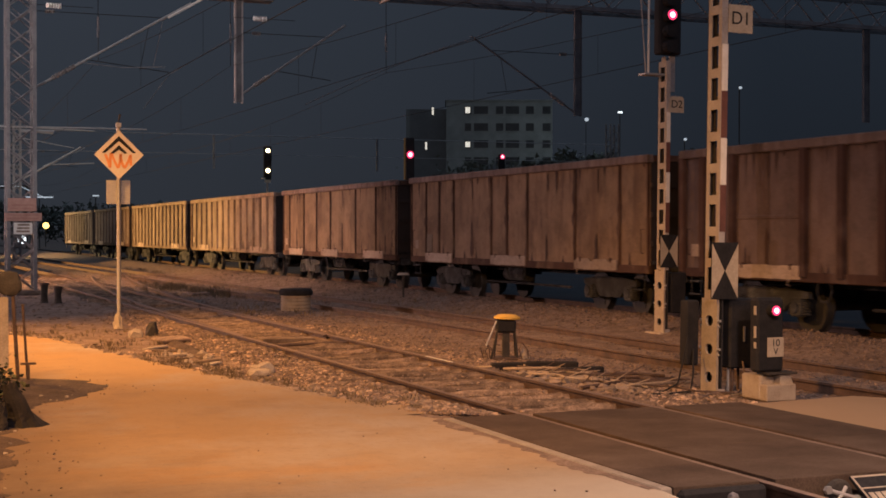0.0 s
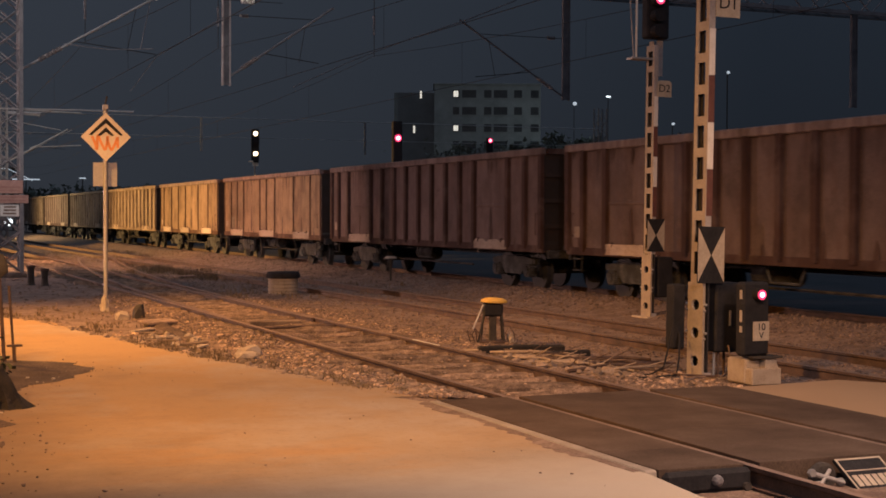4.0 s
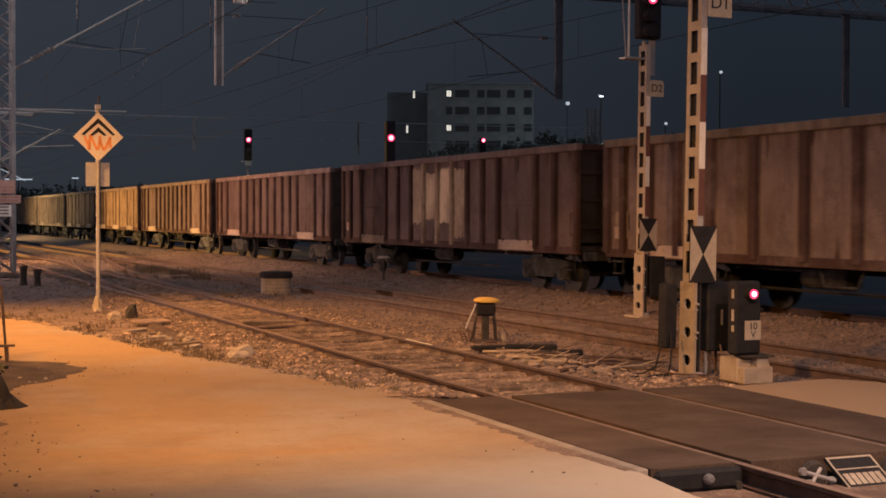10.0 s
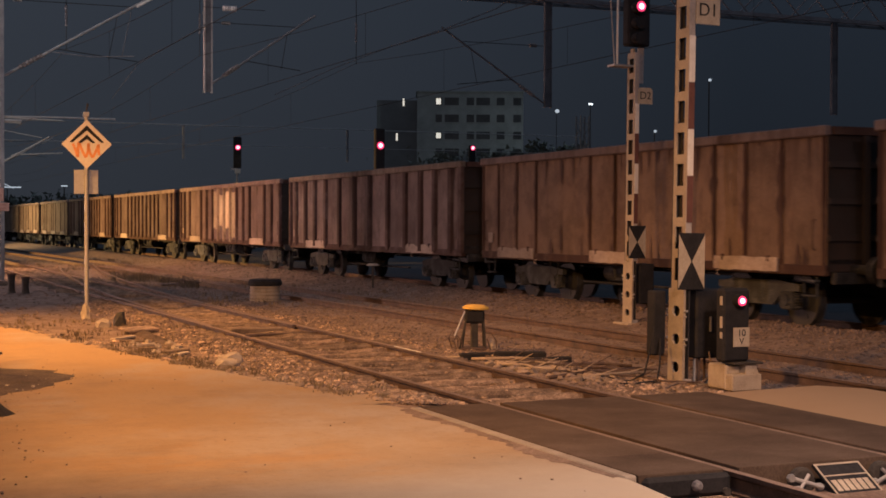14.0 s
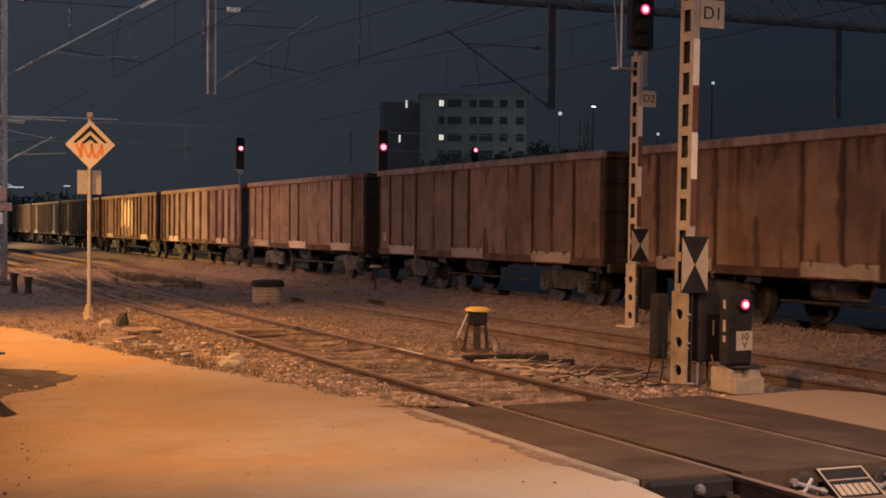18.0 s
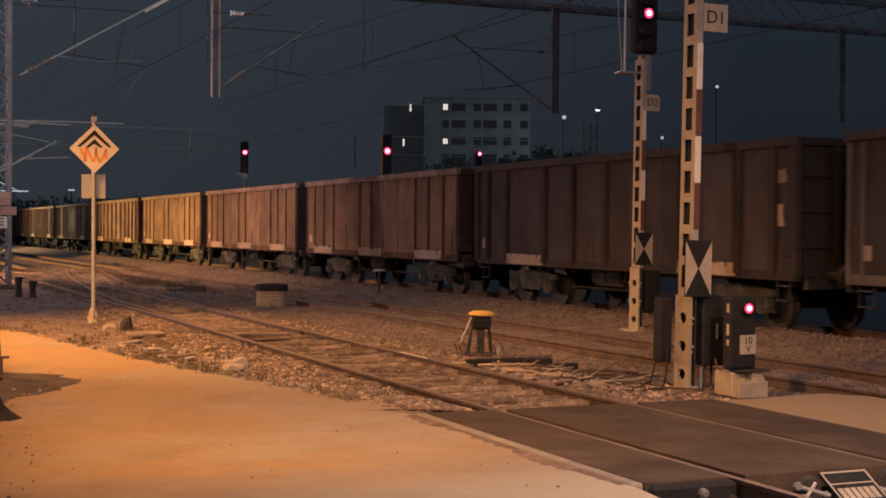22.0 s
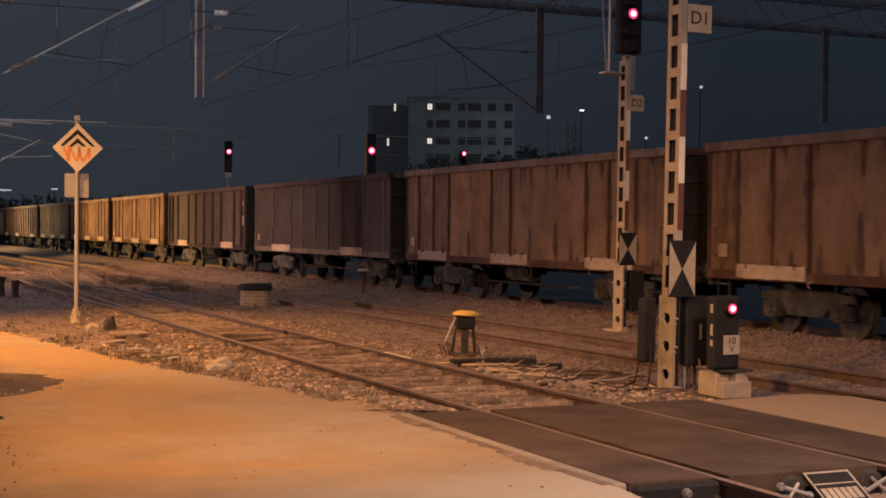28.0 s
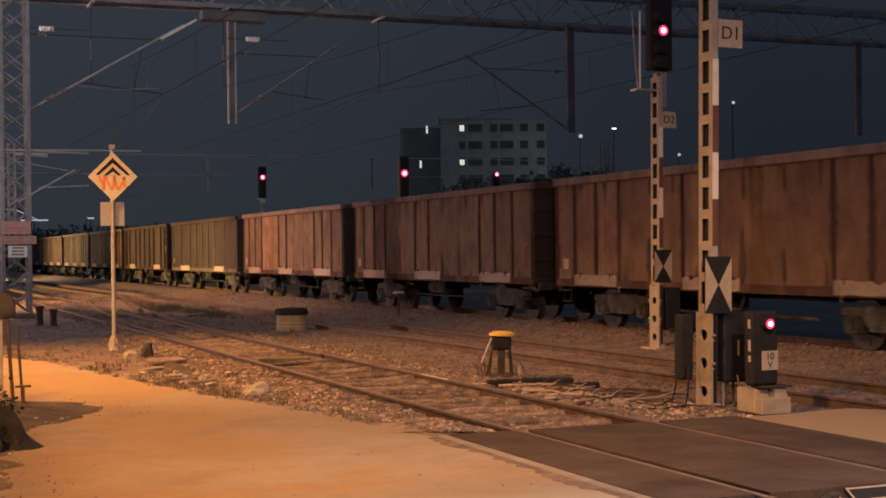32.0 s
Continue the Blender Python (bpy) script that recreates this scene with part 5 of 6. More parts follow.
def portal_rods():
    """Loose rods and strain insulators between the hanging posts."""
    for pts, r, mm, label in ((((8.79, 8.6), (9.94, 9.28)), 0.045, WHITE, "bright insulated tie rod under the portal"),
                              (((8.0, 5.67), (8.8, 6.78), (10.83, 8.06), (11.05, 8.2)), 0.016, DARKTRUSS, "bent steady rod beside the hanging post"),
                              (((13.3, 6.0), (15.36, 6.97), (17.39, 7.79)), 0.016, DARKTRUSS, "thin registration rod over the main track"),
                              (((17.39, 7.79), (19.49, 8.55), (21.33, 9.32), (22.0, 9.75)), 0.026, TRUSS, "slanting tie tube under the portal"),
                              (((5.97, 7.06), (7.33, 6.95), (8.7, 7.03)), 0.014, TRUSS, "thin stay rod on the bracket tube"),
                              (((8.63, 8.55), (8.32, 7.03)), 0.012, DARKTRUSS, "thin hanger rod on the bracket tube"),
                              (((3.5, 5.0), (6.4, 5.03), (8.1, 5.03)), 0.028, GALV, "horizontal tube across the lattice mast"),
                              (((4.3, 4.88), (5.26, 4.89)), 0.045, GALV, "short pale tube on the lattice mast")):
        thing("catenary_rod", pose(0, 44.85, 0), label, "catenary rod", "catenary rods", bm=bent([(x, 0, z) for x, z in pts], r), material=mm)
    for x, z in ((5.28, 8.79), (11.8, 8.75)):
        i = thing("strain_insulator", pose(x, 45.0, z, 0, 90, 0), "pale ribbed porcelain strain insulator", "insulator", "strain insulators",
                  bm=lathe([(0.10 if k % 2 else 0.045, -0.22 + 0.04 * k) for k in range(12)]), material=INSUL)
        part("end_wire", brod((0, 0, -0.9), (0, 0, 1.2), 0.010, 5), WIRE, i)


portal_rods()


def wires():
    for x_of, label in ((lambda y: 6.66, "contact and carrying wire over the siding track"), (lambda y: mid_x(y), "contact and carrying wire over the middle track"),
                        (lambda y: 16.25, "contact and carrying wire over the main track")):
        root = thing("overhead_line", pose(0, 0, 0), label, "overhead line", "overhead lines")
        part("contact_wire", brod((x_of(-10), -10, 5.6), (x_of(160), 160, 5.6), 0.008, 5), WIRE, root)
        pts = []
        for a, b in ((-15, 45.2), (45.2, 105), (105, 160)):
            for i in range(10):
                f = i / 10
                pts.append((x_of(a + (b - a) * f), a + (b - a) * f, 7.2 - 4 * 0.9 * f * (1 - f)))
        bm = bmesh.new()
        rings = [[bm.verts.new((x + 0.007 * math.cos(k * 1.2566), y, z + 0.007 * math.sin(k * 1.2566))) for k in range(5)] for x, y, z in pts]
        for p, q in zip(rings, rings[1:]):
            for k in range(5):
                bm.faces.new((p[k], p[(k + 1) % 5], q[(k + 1) % 5], q[k]))
        part("carrying_wire", bm, WIRE, root)
        ins = lathe([(0.045 if i % 2 else 0.025, 7.9 + 0.05 * i) for i in range(14)])
        part("suspension_insulator", ins, DARKTRUSS, root, "", pose(x_of(45.2), 45.2, 0))
        part("suspension_rod", brod((x_of(45.2), 45.2, 7.18), (x_of(45.2), 45.2, 9.7), 0.012, 5), WIRE, root)
        part("suspension_clamp", bbox(x_of(45.2) - 0.05, x_of(45.2) + 0.05, 44.6, 45.8, 9.62, 9.70), LATTICE, root)
        for a, b in ((-15, 45.2), (45.2, 105)):
            for i in range(1, 8):
                f = i / 8
                y = a + (b - a) * f
                part("dropper", brod((x_of(y), y, 5.6), (x_of(y), y, 7.2 - 4 * 0.9 * f * (1 - f)), 0.004, 4), WIRE, root)


wires()


SIGNALGREY = grit("sooty_signal_paint", [(0.006, 0.006, 0.008), (0.011, 0.011, 0.013)], 4, 40, 0.95, 0.05)


def tall_signal(x, y, tall, lens, label):
    root = thing("colour_light_signal", pose(x, y, -0.12), label, "railway signal", "colour light signals")
    part("post", brod((0, 0, 0), (0, 0, tall), 0.055, 10), LATTICE, root)
    part("bracket", bbox(-0.42, 0.0, -0.05, 0.05, tall - 0.50, tall - 0.42), WHITE, root, "pale bracket")
    part("head", bbox(-0.26, 0.26, -0.12, 0.1, tall - 0.4, tall + 1.7, 0.05), SIGNALGREY, root)
    part("plate", bbox(-0.2, 0.2, -0.10, -0.08, tall - 0.75, tall - 0.45, 0.01), WHITE, root)
    for z, m in lens:
        if m is GLOWRED:
            lit_lens(root, 0, -0.185, z, 0.185)
        else:
            part("lens", brod((0, -0.19, z), (0, -0.125, z), 0.14, 16), m, root, "lit lens")
    return root


yard_signal = tall_signal(24.78, 92.5, 6.0, [(7.40, GLOWWHITE), (6.98, GLOWRED), (6.06, GLOWWHITE)], "tall colour light signal with an added sliding lens cover")
# Added cover slides over glowing lenses in place of lamps switching off.
shutter = bbox(-0.24, 0.24, -0.24, -0.215, 6.70, 7.21, 0.01)
box(shutter, -0.2, 0.2, -0.24, -0.215, 5.45, 5.83, 0.01)
box(shutter, 0.17, 0.2, -0.24, -0.215, 5.80, 6.80)
LENS_COVER = part("shutter", shutter, BLACK, yard_signal, "black sliding cover added to hide unlit lenses")
tall_signal(24.75, 65.5, 4.9, [(5.75, GLOWRED)], "tall colour light signal showing red")
tall_signal(45.6, 100.3, 6.3, [(7.8, GLOWRED)], "distant colour light signal showing red")


def far_building():
    root = thing("apartment_building", pose(94.6, 231.7, -0.12, 0, 0, -22.1), "five-storey apartment block with a few lit windows", "building")
    wall = grit("dim_plaster", [(0.19, 0.19, 0.185), (0.28, 0.28, 0.27)], 0.4, 6, 0.9, 0.05)
    dark = grit("dark_glass", [(0.02, 0.022, 0.025), (0.05, 0.052, 0.055)], 0.6, 6, 0.4, 0.0)
    lit = glow("lit_room", (1.0, 0.93, 0.80), 0.75)
    part("wall", bbox(0, 18.8, 0, 12, 0, 25.2), wall, root)
    # The wing's plaster is a tone darker than the block's.
    part("stair_wing", bbox(-7.2, -0.02, 3, 12, 0, 24.0), grit("darker_plaster", [(0.15, 0.15, 0.145), (0.20, 0.20, 0.19)], 0.4, 6, 0.9, 0.05), root)
    part("roof", bbox(-0.2, 19.0, -0.2, 12.2, 25.22, 25.4), wall, root)
    for s in range(5):
        z = 22.9 - s * 3.0
        for x0, x1 in ((3.3, 4.4), (4.9, 7.4), (8.8, 10.1), (10.5, 12.9), (14.1, 15.5), (17.05, 18.45)):
            win = part("window", bbox(x0, x1, -0.04, -0.005, z, z + 1.35), dark, root)
            if x0 < 4 and s in (0, 2):
                part("lit_pane", bbox(x0 + 0.1, x1 - 0.2, -0.052, -0.042, z + 0.15, z + 1.2), lit, win, "lit window pane")
            part("window_frame", bbox((x0 + x1) / 2 - 0.03, (x0 + x1) / 2 + 0.03, -0.06, -0.054, z, z + 1.35), dark, win)
            part("window_sill", bbox(x0 - 0.1, x1 + 0.1, -0.12, -0.005, z - 0.1, z - 0.005), wall, win)
    for x, z in ((-2.4, 23.0), (-3.6, 16.8)):
        part("window", bbox(x - 0.15, x + 0.15, 2.95, 2.995, z, z + 1.3), lit, root)


far_building()


def switch_box():
    root = thing("switch_stand", pose(8.90, 19.42, -0.13, 0, 0, -20), "dark point machine stand with a worn yellow lid", "switch stand")
    part("body", bbox(-0.15, 0.15, -0.12, 0.12, 0.40, 0.60, 0.03), BLACK, root)
    part("lid", lathe([(0.17, 0.60), (0.205, 0.612), (0.20, 0.64), (0.14, 0.67), (0.05, 0.68)], 14), YELLOW, root, "worn yellow lid", pose(0, 0, 0, 0, 2, 0))
    part("column", bbox(-0.055, 0.055, -0.06, 0.06, 0.0, 0.42, 0.012), DARKSTEEL, root)
    for x, y, dx in ((-0.13, -0.09, -0.10), (0.13, -0.09, 0.04), (-0.12, 0.1, -0.05), (0.13, 0.1, 0.03)):
        part("leg", brod((x, y, 0.46), (x + dx, y * 1.3, 0), 0.016, 8), DARKSTEEL, root)
    part("lever", brod((-0.15, -0.12, 0.58), (-0.31, -0.2, 0.22), 0.013, 6), GALV, root, "pale hand lever")
    for k, (x, h) in enumerate(((-0.34, 0.30), (-0.27, 0.22), (0.24, 0.26))):
        part("wire_loop", bent([(x, -0.1, 0), (x - 0.05, -0.12, h * 0.6), (x, -0.12, h), (x + 0.08, -0.13, h * 0.55), (x + 0.09, -0.14, 0.02)], 0.009), RAIL, root)
    part("base_plate", bbox(-0.22, 0.24, -0.2, 0.2, 0.0, 0.03, 0.006), RAIL, root)


switch_box()


def round_shaft():
    root = thing("manhole_shaft", pose(9.66, 33.4, -0.15), "round ribbed concrete shaft with a dark lid", "manhole shaft")
    bm = lathe([(r, i * 0.085 + z) for i in range(5) for r, z in ((0.35, 0.0), (0.37, 0.012), (0.37, 0.07), (0.35, 0.08))], 24)
    part("shaft_wall", bm, CONCRETE, root)
    part("lid", lathe([(0.385, 0.40), (0.41, 0.42), (0.41, 0.50), (0.37, 0.56), (0.2, 0.575)], 24), BLACK, root, "dark iron lid")


round_shaft()


def end_ramp():
    """The sloping plate that guards the near end of the crossing panels."""
    root = thing("deflector_plate", pose(6.80, 8.40, 0.0), "black sloping deflector plate with white border and marks", "deflector plate")
    t = pose(0, -0.005, 0.0, -58, 0, 0)
    face = part("plate", bbox(-0.21, 0.21, -0.012, 0.012, -0.50, 0.0, 0.003), BLACK, root, "", t)
    for x0, x1, z0, z1 in ((-0.205, 0.205, -0.022, -0.006), (-0.205, 0.205, -0.494, -0.478), (-0.205, -0.19, -0.477, -0.023), (0.19, 0.205, -0.477, -0.023),
                           (-0.189, 0.189, -0.142, -0.132), (-0.189, 0.189, -0.352, -0.342)):
        part("white_border", bbox(x0, x1, -0.0155, -0.0125, z0, z1), DULLWHITE, face)
    for i in range(6):
        x = -0.168 + i * 0.057
        part("lettering_bar", bbox(x, x + 0.044, -0.0155, -0.0125, -0.30, -0.185), DULLWHITE, face)
    for s in (-1, 1):
        d = part("bracket", lathe([(0.10, 0), (0.11, 0.01), (0.11, 0.05), (0.09, 0.06)], 16), DARKSTEEL, root, "", pose(s * 0.36, -0.05, -0.10, 90, 0, 0))
        part("bolt", brod((s * 0.50, -0.12, -0.05), (s * 0.24, -0.18, -0.13), 0.016, 8), GALV, d.parent, "worn bright bolt")
        part("bolt", brod((s * 0.44, -0.17, -0.14), (s * 0.33, -0.13, -0.04), 0.014, 8), GALV, d.parent, "worn bright bolt")
        for bx, bz in ((0.50, -0.05), (0.25, -0.13), (0.44, -0.14)):
            part("nut", lathe([(0.030, 0), (0.033, 0.012), (0.030, 0.034)], 6), GALV, root, "", pose(s * bx, -0.13, bz, 90, 0, 0))
    b = thing("end_clamp", pose(5.52, 8.42, -0.12), "black steel clamp at the end of the crossing panels", "clamp")
    part("clamp_body", bbox(-0.36, 0.36, -0.05, 0.03, -0.04, 0.12, 0.03), BLACK, b)
    part("nut", lathe([(0.035, 0), (0.042, 0.015), (0.036, 0.045), (0.018, 0.06)], 8), TRUSS, b, "worn bright nut", pose(0.05, -0.05, 0.05, 90, 0, 0))
    part("nut", lathe([(0.03, 0), (0.033, 0.015), (0.03, 0.035)], 8), DARKSTEEL, b, "", pose(0.3, -0.05, -0.01, 90, 0, 0))


end_ramp()

# ---- rubble, plants and small things in the yard ----


def stones(name, spots, label, material=STONE, kind="stuff"):
    """Many angular stones in one mesh; spots give x, y, z and size."""
    rng = np.random.default_rng(5)
    g = 1.618
    base = np.array([(-1, g, 0), (1, g, 0), (-1, -g, 0), (1, -g, 0), (0, -1, g), (0, 1, g), (0, -1, -g), (0, 1, -g), (g, 0, -1), (g, 0, 1), (-g, 0, -1), (-g, 0, 1)]) / 1.9
    tri = np.array([(0, 11, 5), (0, 5, 1), (0, 1, 7), (0, 7, 10), (0, 10, 11), (1, 5, 9), (5, 11, 4), (11, 10, 2), (10, 7, 6), (7, 1, 8),
                    (3, 9, 4), (3, 4, 2), (3, 2, 6), (3, 6, 8), (3, 8, 9), (4, 9, 5), (2, 4, 11), (6, 2, 10), (8, 6, 7), (9, 8, 1)])
    n = len(spots)
    p = np.array(spots)
    v = base[None] * p[:, 3, None, None] * rng.uniform(0.6, 1.15, (n, 12, 1)) * rng.uniform(0.6, 1.25, (n, 1, 3)) + rng.normal(0, 0.10, (n, 12, 3)) * p[:, 3, None, None]
    a = rng.uniform(0, 6.28, n)
    c, s = np.cos(a), np.sin(a)
    x, y = v[:, :, 0] * c[:, None] - v[:, :, 1] * s[:, None], v[:, :, 0] * s[:, None] + v[:, :, 1] * c[:, None]
    v = np.stack([x + p[:, 0, None], y + p[:, 1, None], v[:, :, 2] * 0.62 + p[:, 2, None]], -1).reshape(-1, 3)
    f = (tri[None] + 12 * np.arange(n)[:, None, None]).reshape(-1, 3)
    me = bpy.data.meshes.new(name)
    me.from_pydata(v.tolist(), [], f.tolist())
    me.materials.append(material)
    return tagged(new(name, me), label, "gravel", kind=kind)


def on_rail(x, y):
    return any(abs(x - r) < 0.06 for r in (5.92, 7.42, mid_x(y) - 0.75, mid_x(y) + 0.75))


def scatter():
    rng = random.Random(11)
    spots = []

    def add(n, xa, xb, ya, yb, size, bias=1.0):
        for _ in range(n):
            y = ya + (yb - ya) * rng.random() ** bias
            x = rng.uniform(xa, xb)
            if x < edge_x(y) + 0.15 or y < 12.6 and x < 10.4 or on_rail(x, y):
                continue
            s = size * rng.uniform(0.45, 1.25)
            spots.append((x, y, ground_z(x, y) + s * 0.15, s))

    add(9500, 4.6, 9.4, 12.6, 34, 0.030, 1.5)
    add(9000, 7.6, 15.2, 12.6, 46, 0.027, 1.3)
    add(5000, 2.5, 15.0, 25, 75, 0.04, 1.2)
    add(3500, 9.5, 15.2, 8.0, 20, 0.03)
    add(5000, 13.4, 15.3, 10, 70, 0.04, 1.2)
    add(5200, 5.98, 7.36, 12.7, 26, 0.036, 1.2)
    add(3200, 5.0, 5.86, 12.7, 26, 0.036, 1.2)
    add(2500, 7.5, 8.6, 12.7, 26, 0.034, 1.2)
    stones("ballast", spots, "grey-brown ballast stones strewn between the tracks")
    rub = []
    for _ in range(620):
        y = 12.9 + 14 * rng.random() ** 1.5
        x = edge_x(y) + 0.12 + abs(rng.gauss(0, 0.42))
        s = rng.choice((0.014, 0.018, 0.025, 0.035, 0.055)) * rng.uniform(0.7, 1.2)
        if x < 5.84:
            rub.append((x, y, ground_z(x, y) + s * 0.3, s))
    for _ in range(210):
        y = 12.8 + 9 * rng.random() ** 1.6
        x = edge_x(y) + 0.3 + (5.8 - edge_x(y) - 0.3) * rng.random() ** 0.7
        s = rng.uniform(0.02, 0.055)
        if x < 5.76:
            rub.append((x, y, ground_z(x, y) + s * 0.3, s))
    for _ in range(260):
        a, r = rng.uniform(0, 6.28), rng.random() ** 0.5
        x, y = 8.25 + r * 0.45 * math.cos(a), 15.9 + r * 1.7 * math.sin(a)
        s = rng.uniform(0.03, 0.09)
        rub.append((x, y, ground_z(x, y) + s * 0.35, s))
    y = 13.05
    while y < 24:
        for _ in range(30):
            x = rng.uniform(6.0, 7.34)
            s = rng.uniform(0.010, 0.030)
            rub.append((x, y + rng.gauss(0, 0.035), -0.095 + s * 0.3, s))
        y += 0.6
    stones("rubble", rub, "pale broken stones along the edge of the asphalt", grit("pale_rubble", [(0.17, 0.125, 0.095), (0.28, 0.215, 0.165)], 9, 60, 0.9, 0.3, jitter=0.4, island=True))
    bed = []
    for _ in range(5200):
        y = 12.7 + 20 * rng.random() ** 1.5
        x = rng.uniform(4.9, 8.5)
        if x < edge_x(y) + 0.2 or on_rail(x, y) or abs(x - 5.92) < 0.09 or abs(x - 7.42) < 0.09:
            continue
        s = rng.uniform(0.012, 0.034)
        inside = 5.98 < x < 7.36
        bed.append((x, y, (-0.072 if inside and rng.random() < 0.05 else ground_z(x, y)) + s * 0.3, s))
    y = 13.05
    while y < 26:
        for _ in range(34):
            x, s = rng.uniform(6.02, 7.32), rng.uniform(0.018, 0.046)
            yy = y + rng.uniform(-0.15, 0.15)
            bed.append((x, yy, max(-0.165, ground_z(x, yy)) + s * 0.3, s))
        y += 0.6
    for _ in range(700):
        y = 12.7 + 11 * rng.random() ** 1.3
        f = rng.random() ** 0.8
        x = edge_x(y) + 0.25 + (5.74 - edge_x(y) - 0.25) * f
        s = rng.uniform(0.02, 0.066) * rng.uniform(0.5, 1.0)
        bed.append((x, y, ground_z(x, y) + s * 0.2, s))
    for _ in range(1500):
        y = 12.65 + 15 * rng.random() ** 1.5
        x = rng.uniform(4.95, 8.6)
        if x < edge_x(y) + 0.35 or abs(x - 5.92) < 0.11 or abs(x - 7.42) < 0.11:
            continue
        s = rng.uniform(0.016, 0.046)
        bed.append((x, y, ground_z(x, y) + s * 0.15, s))
    for _ in range(420):
        a, r = rng.uniform(0, 6.28), rng.random() ** 0.5
        x, y = 8.75 + r * 0.6 * math.cos(a), 14.4 + r * 1.5 * math.sin(a)
        s = rng.uniform(0.02, 0.055)
        bed.append((x, y, ground_z(x, y) + s * 0.3, s))
    stones("bed_stones", bed, "reddish broken stones in the bed of the siding", grit("reddish_stone", [(0.165, 0.110, 0.076), (0.45, 0.325, 0.230)], 9, 60, 0.9, 0.3, jitter=0.65, island=True))
    pebbles = []
    for _ in range(150):
        y = rng.uniform(7.5, 22)
        x = edge_x(y) - 0.1 - abs(rng.gauss(0, 1.6)) if rng.random() < 0.35 else rng.uniform(-1, 2.2)
        s = rng.uniform(0.004, 0.012)
        pebbles.append((x, y, s * 0.4, s))
    stones("grit", pebbles, "loose pebbles on the asphalt")


scatter()


def old_sleeper(form, rot):
    """A timber sleeper with split, sagging and gnawed edges."""
    bm = bmesh.new()
    n = 9
    rows = []
    for i in range(n + 1):
        x = -1.22 + 2.44 * i / n
        k = Vector((x * 1.7, form * 5.3, 2))
        sag = rot * 0.035 * noise.noise(k)
        wide = 0.105 * (1 + rot * 0.45 * noise.noise(k + Vector((0, 0, 4))))
        off = rot * 0.05 * noise.noise(k * 0.6 + Vector((3, 0, 0)))
        rows.append([bm.verts.new((x, off + y * wide, z)) for y, z in ((-1, -0.2), (-1, -0.03 + sag), (-0.72, sag), (0.1, sag - rot * 0.015), (0.7, sag + 0.004), (1, -0.035 + sag), (1, -0.2))])
    for p, q in zip(rows, rows[1:]):
        for i in range(6):
            bm.faces.new((p[i], q[i], q[i + 1], p[i + 1]))
    bm.faces.new(rows[0])
    bm.faces.new(rows[-1][::-1])
    bmesh.ops.recalc_face_normals(bm, faces=bm.faces)
    return bm


def sleepers(root, centre, y0, y1, top, m, rot=1.0):
    rng = random.Random(int(y0 * 10 + centre(0)))
    forms = [mesh_of("sleeper", old_sleeper(i, rot), m) for i in range(6)]
    y = y0
    while y < y1:
        part("sleeper", forms[rng.randrange(6)], None, root, "", pose(centre(y) + rng.uniform(-0.04, 0.04), y, top + rng.uniform(-0.016, 0.012), 0, rng.uniform(-0.5, 0.5), rng.choice((0, 180)) + rng.uniform(-2, 2)))
        y += 0.6 + rng.uniform(-0.03, 0.03)


def weeds():
    """Dry tufts as separate blades in one mesh."""
    rng = random.Random(21)
    verts, faces = [], []

    def tuft(x, y, h, n, spread):
        z = ground_z(x, y) if x > edge_x(y) else 0.0
        for _ in range(n):
            a = rng.uniform(0, 6.28)
            r = rng.random() * spread
            bx, by = x + r * math.cos(a), y + r * math.sin(a)
            t = h * rng.uniform(0.5, 1.2)
            lx, ly = rng.gauss(0, 0.35) * t, rng.gauss(0, 0.35) * t
            w = rng.uniform(0.004, 0.009)
            i = len(verts)
            verts.extend([(bx - w, by, z - 0.01), (bx + w, by, z - 0.01), (bx + lx * 0.4 + w * 0.7, by + ly * 0.4, z + t * 0.6), (bx + lx * 0.4 - w * 0.7, by + ly * 0.4, z + t * 0.6), (bx + lx, by + ly, z + t)])
            faces.extend([(i, i + 1, i + 2, i + 3), (i + 3, i + 2, i + 4)])

    for _ in range(70):
        y = 13.2 + 7 * rng.random()
        tuft(edge_x(y) + 0.15 + abs(rng.gauss(0, 0.4)), y, rng.choice((0.025, 0.035, 0.05, 0.08)), 22, 0.16)
    for _ in range(160):
        y = rng.uniform(18, 44)
        tuft(edge_x(y) + rng.uniform(0.2, 3.2), y, 0.09, 12, 0.2)
    for _ in range(120):
        y = rng.uniform(30, 75)
        tuft(rng.uniform(7.6, 13.5), y, 0.14, 12, 0.3)
    for _ in range(60):
        a = rng.uniform(0, 6.28)
        tuft(9.6 + 1.3 * math.cos(a) * rng.random(), 47 + 6 * math.sin(a) * rng.random(), 0.22, 18, 0.3)
    me = bpy.data.meshes.new("weeds")
    me.from_pydata(verts, [], faces)
    me.materials.append(grit("dry_weed", [(0.10, 0.072, 0.040), (0.19, 0.138, 0.080)], 3, 30, 0.9, 0.0, jitter=0.4, island=True))
    tagged(new("weeds", me), "dry weeds and grass tufts along the track edge", "weeds", kind="stuff")


weeds()


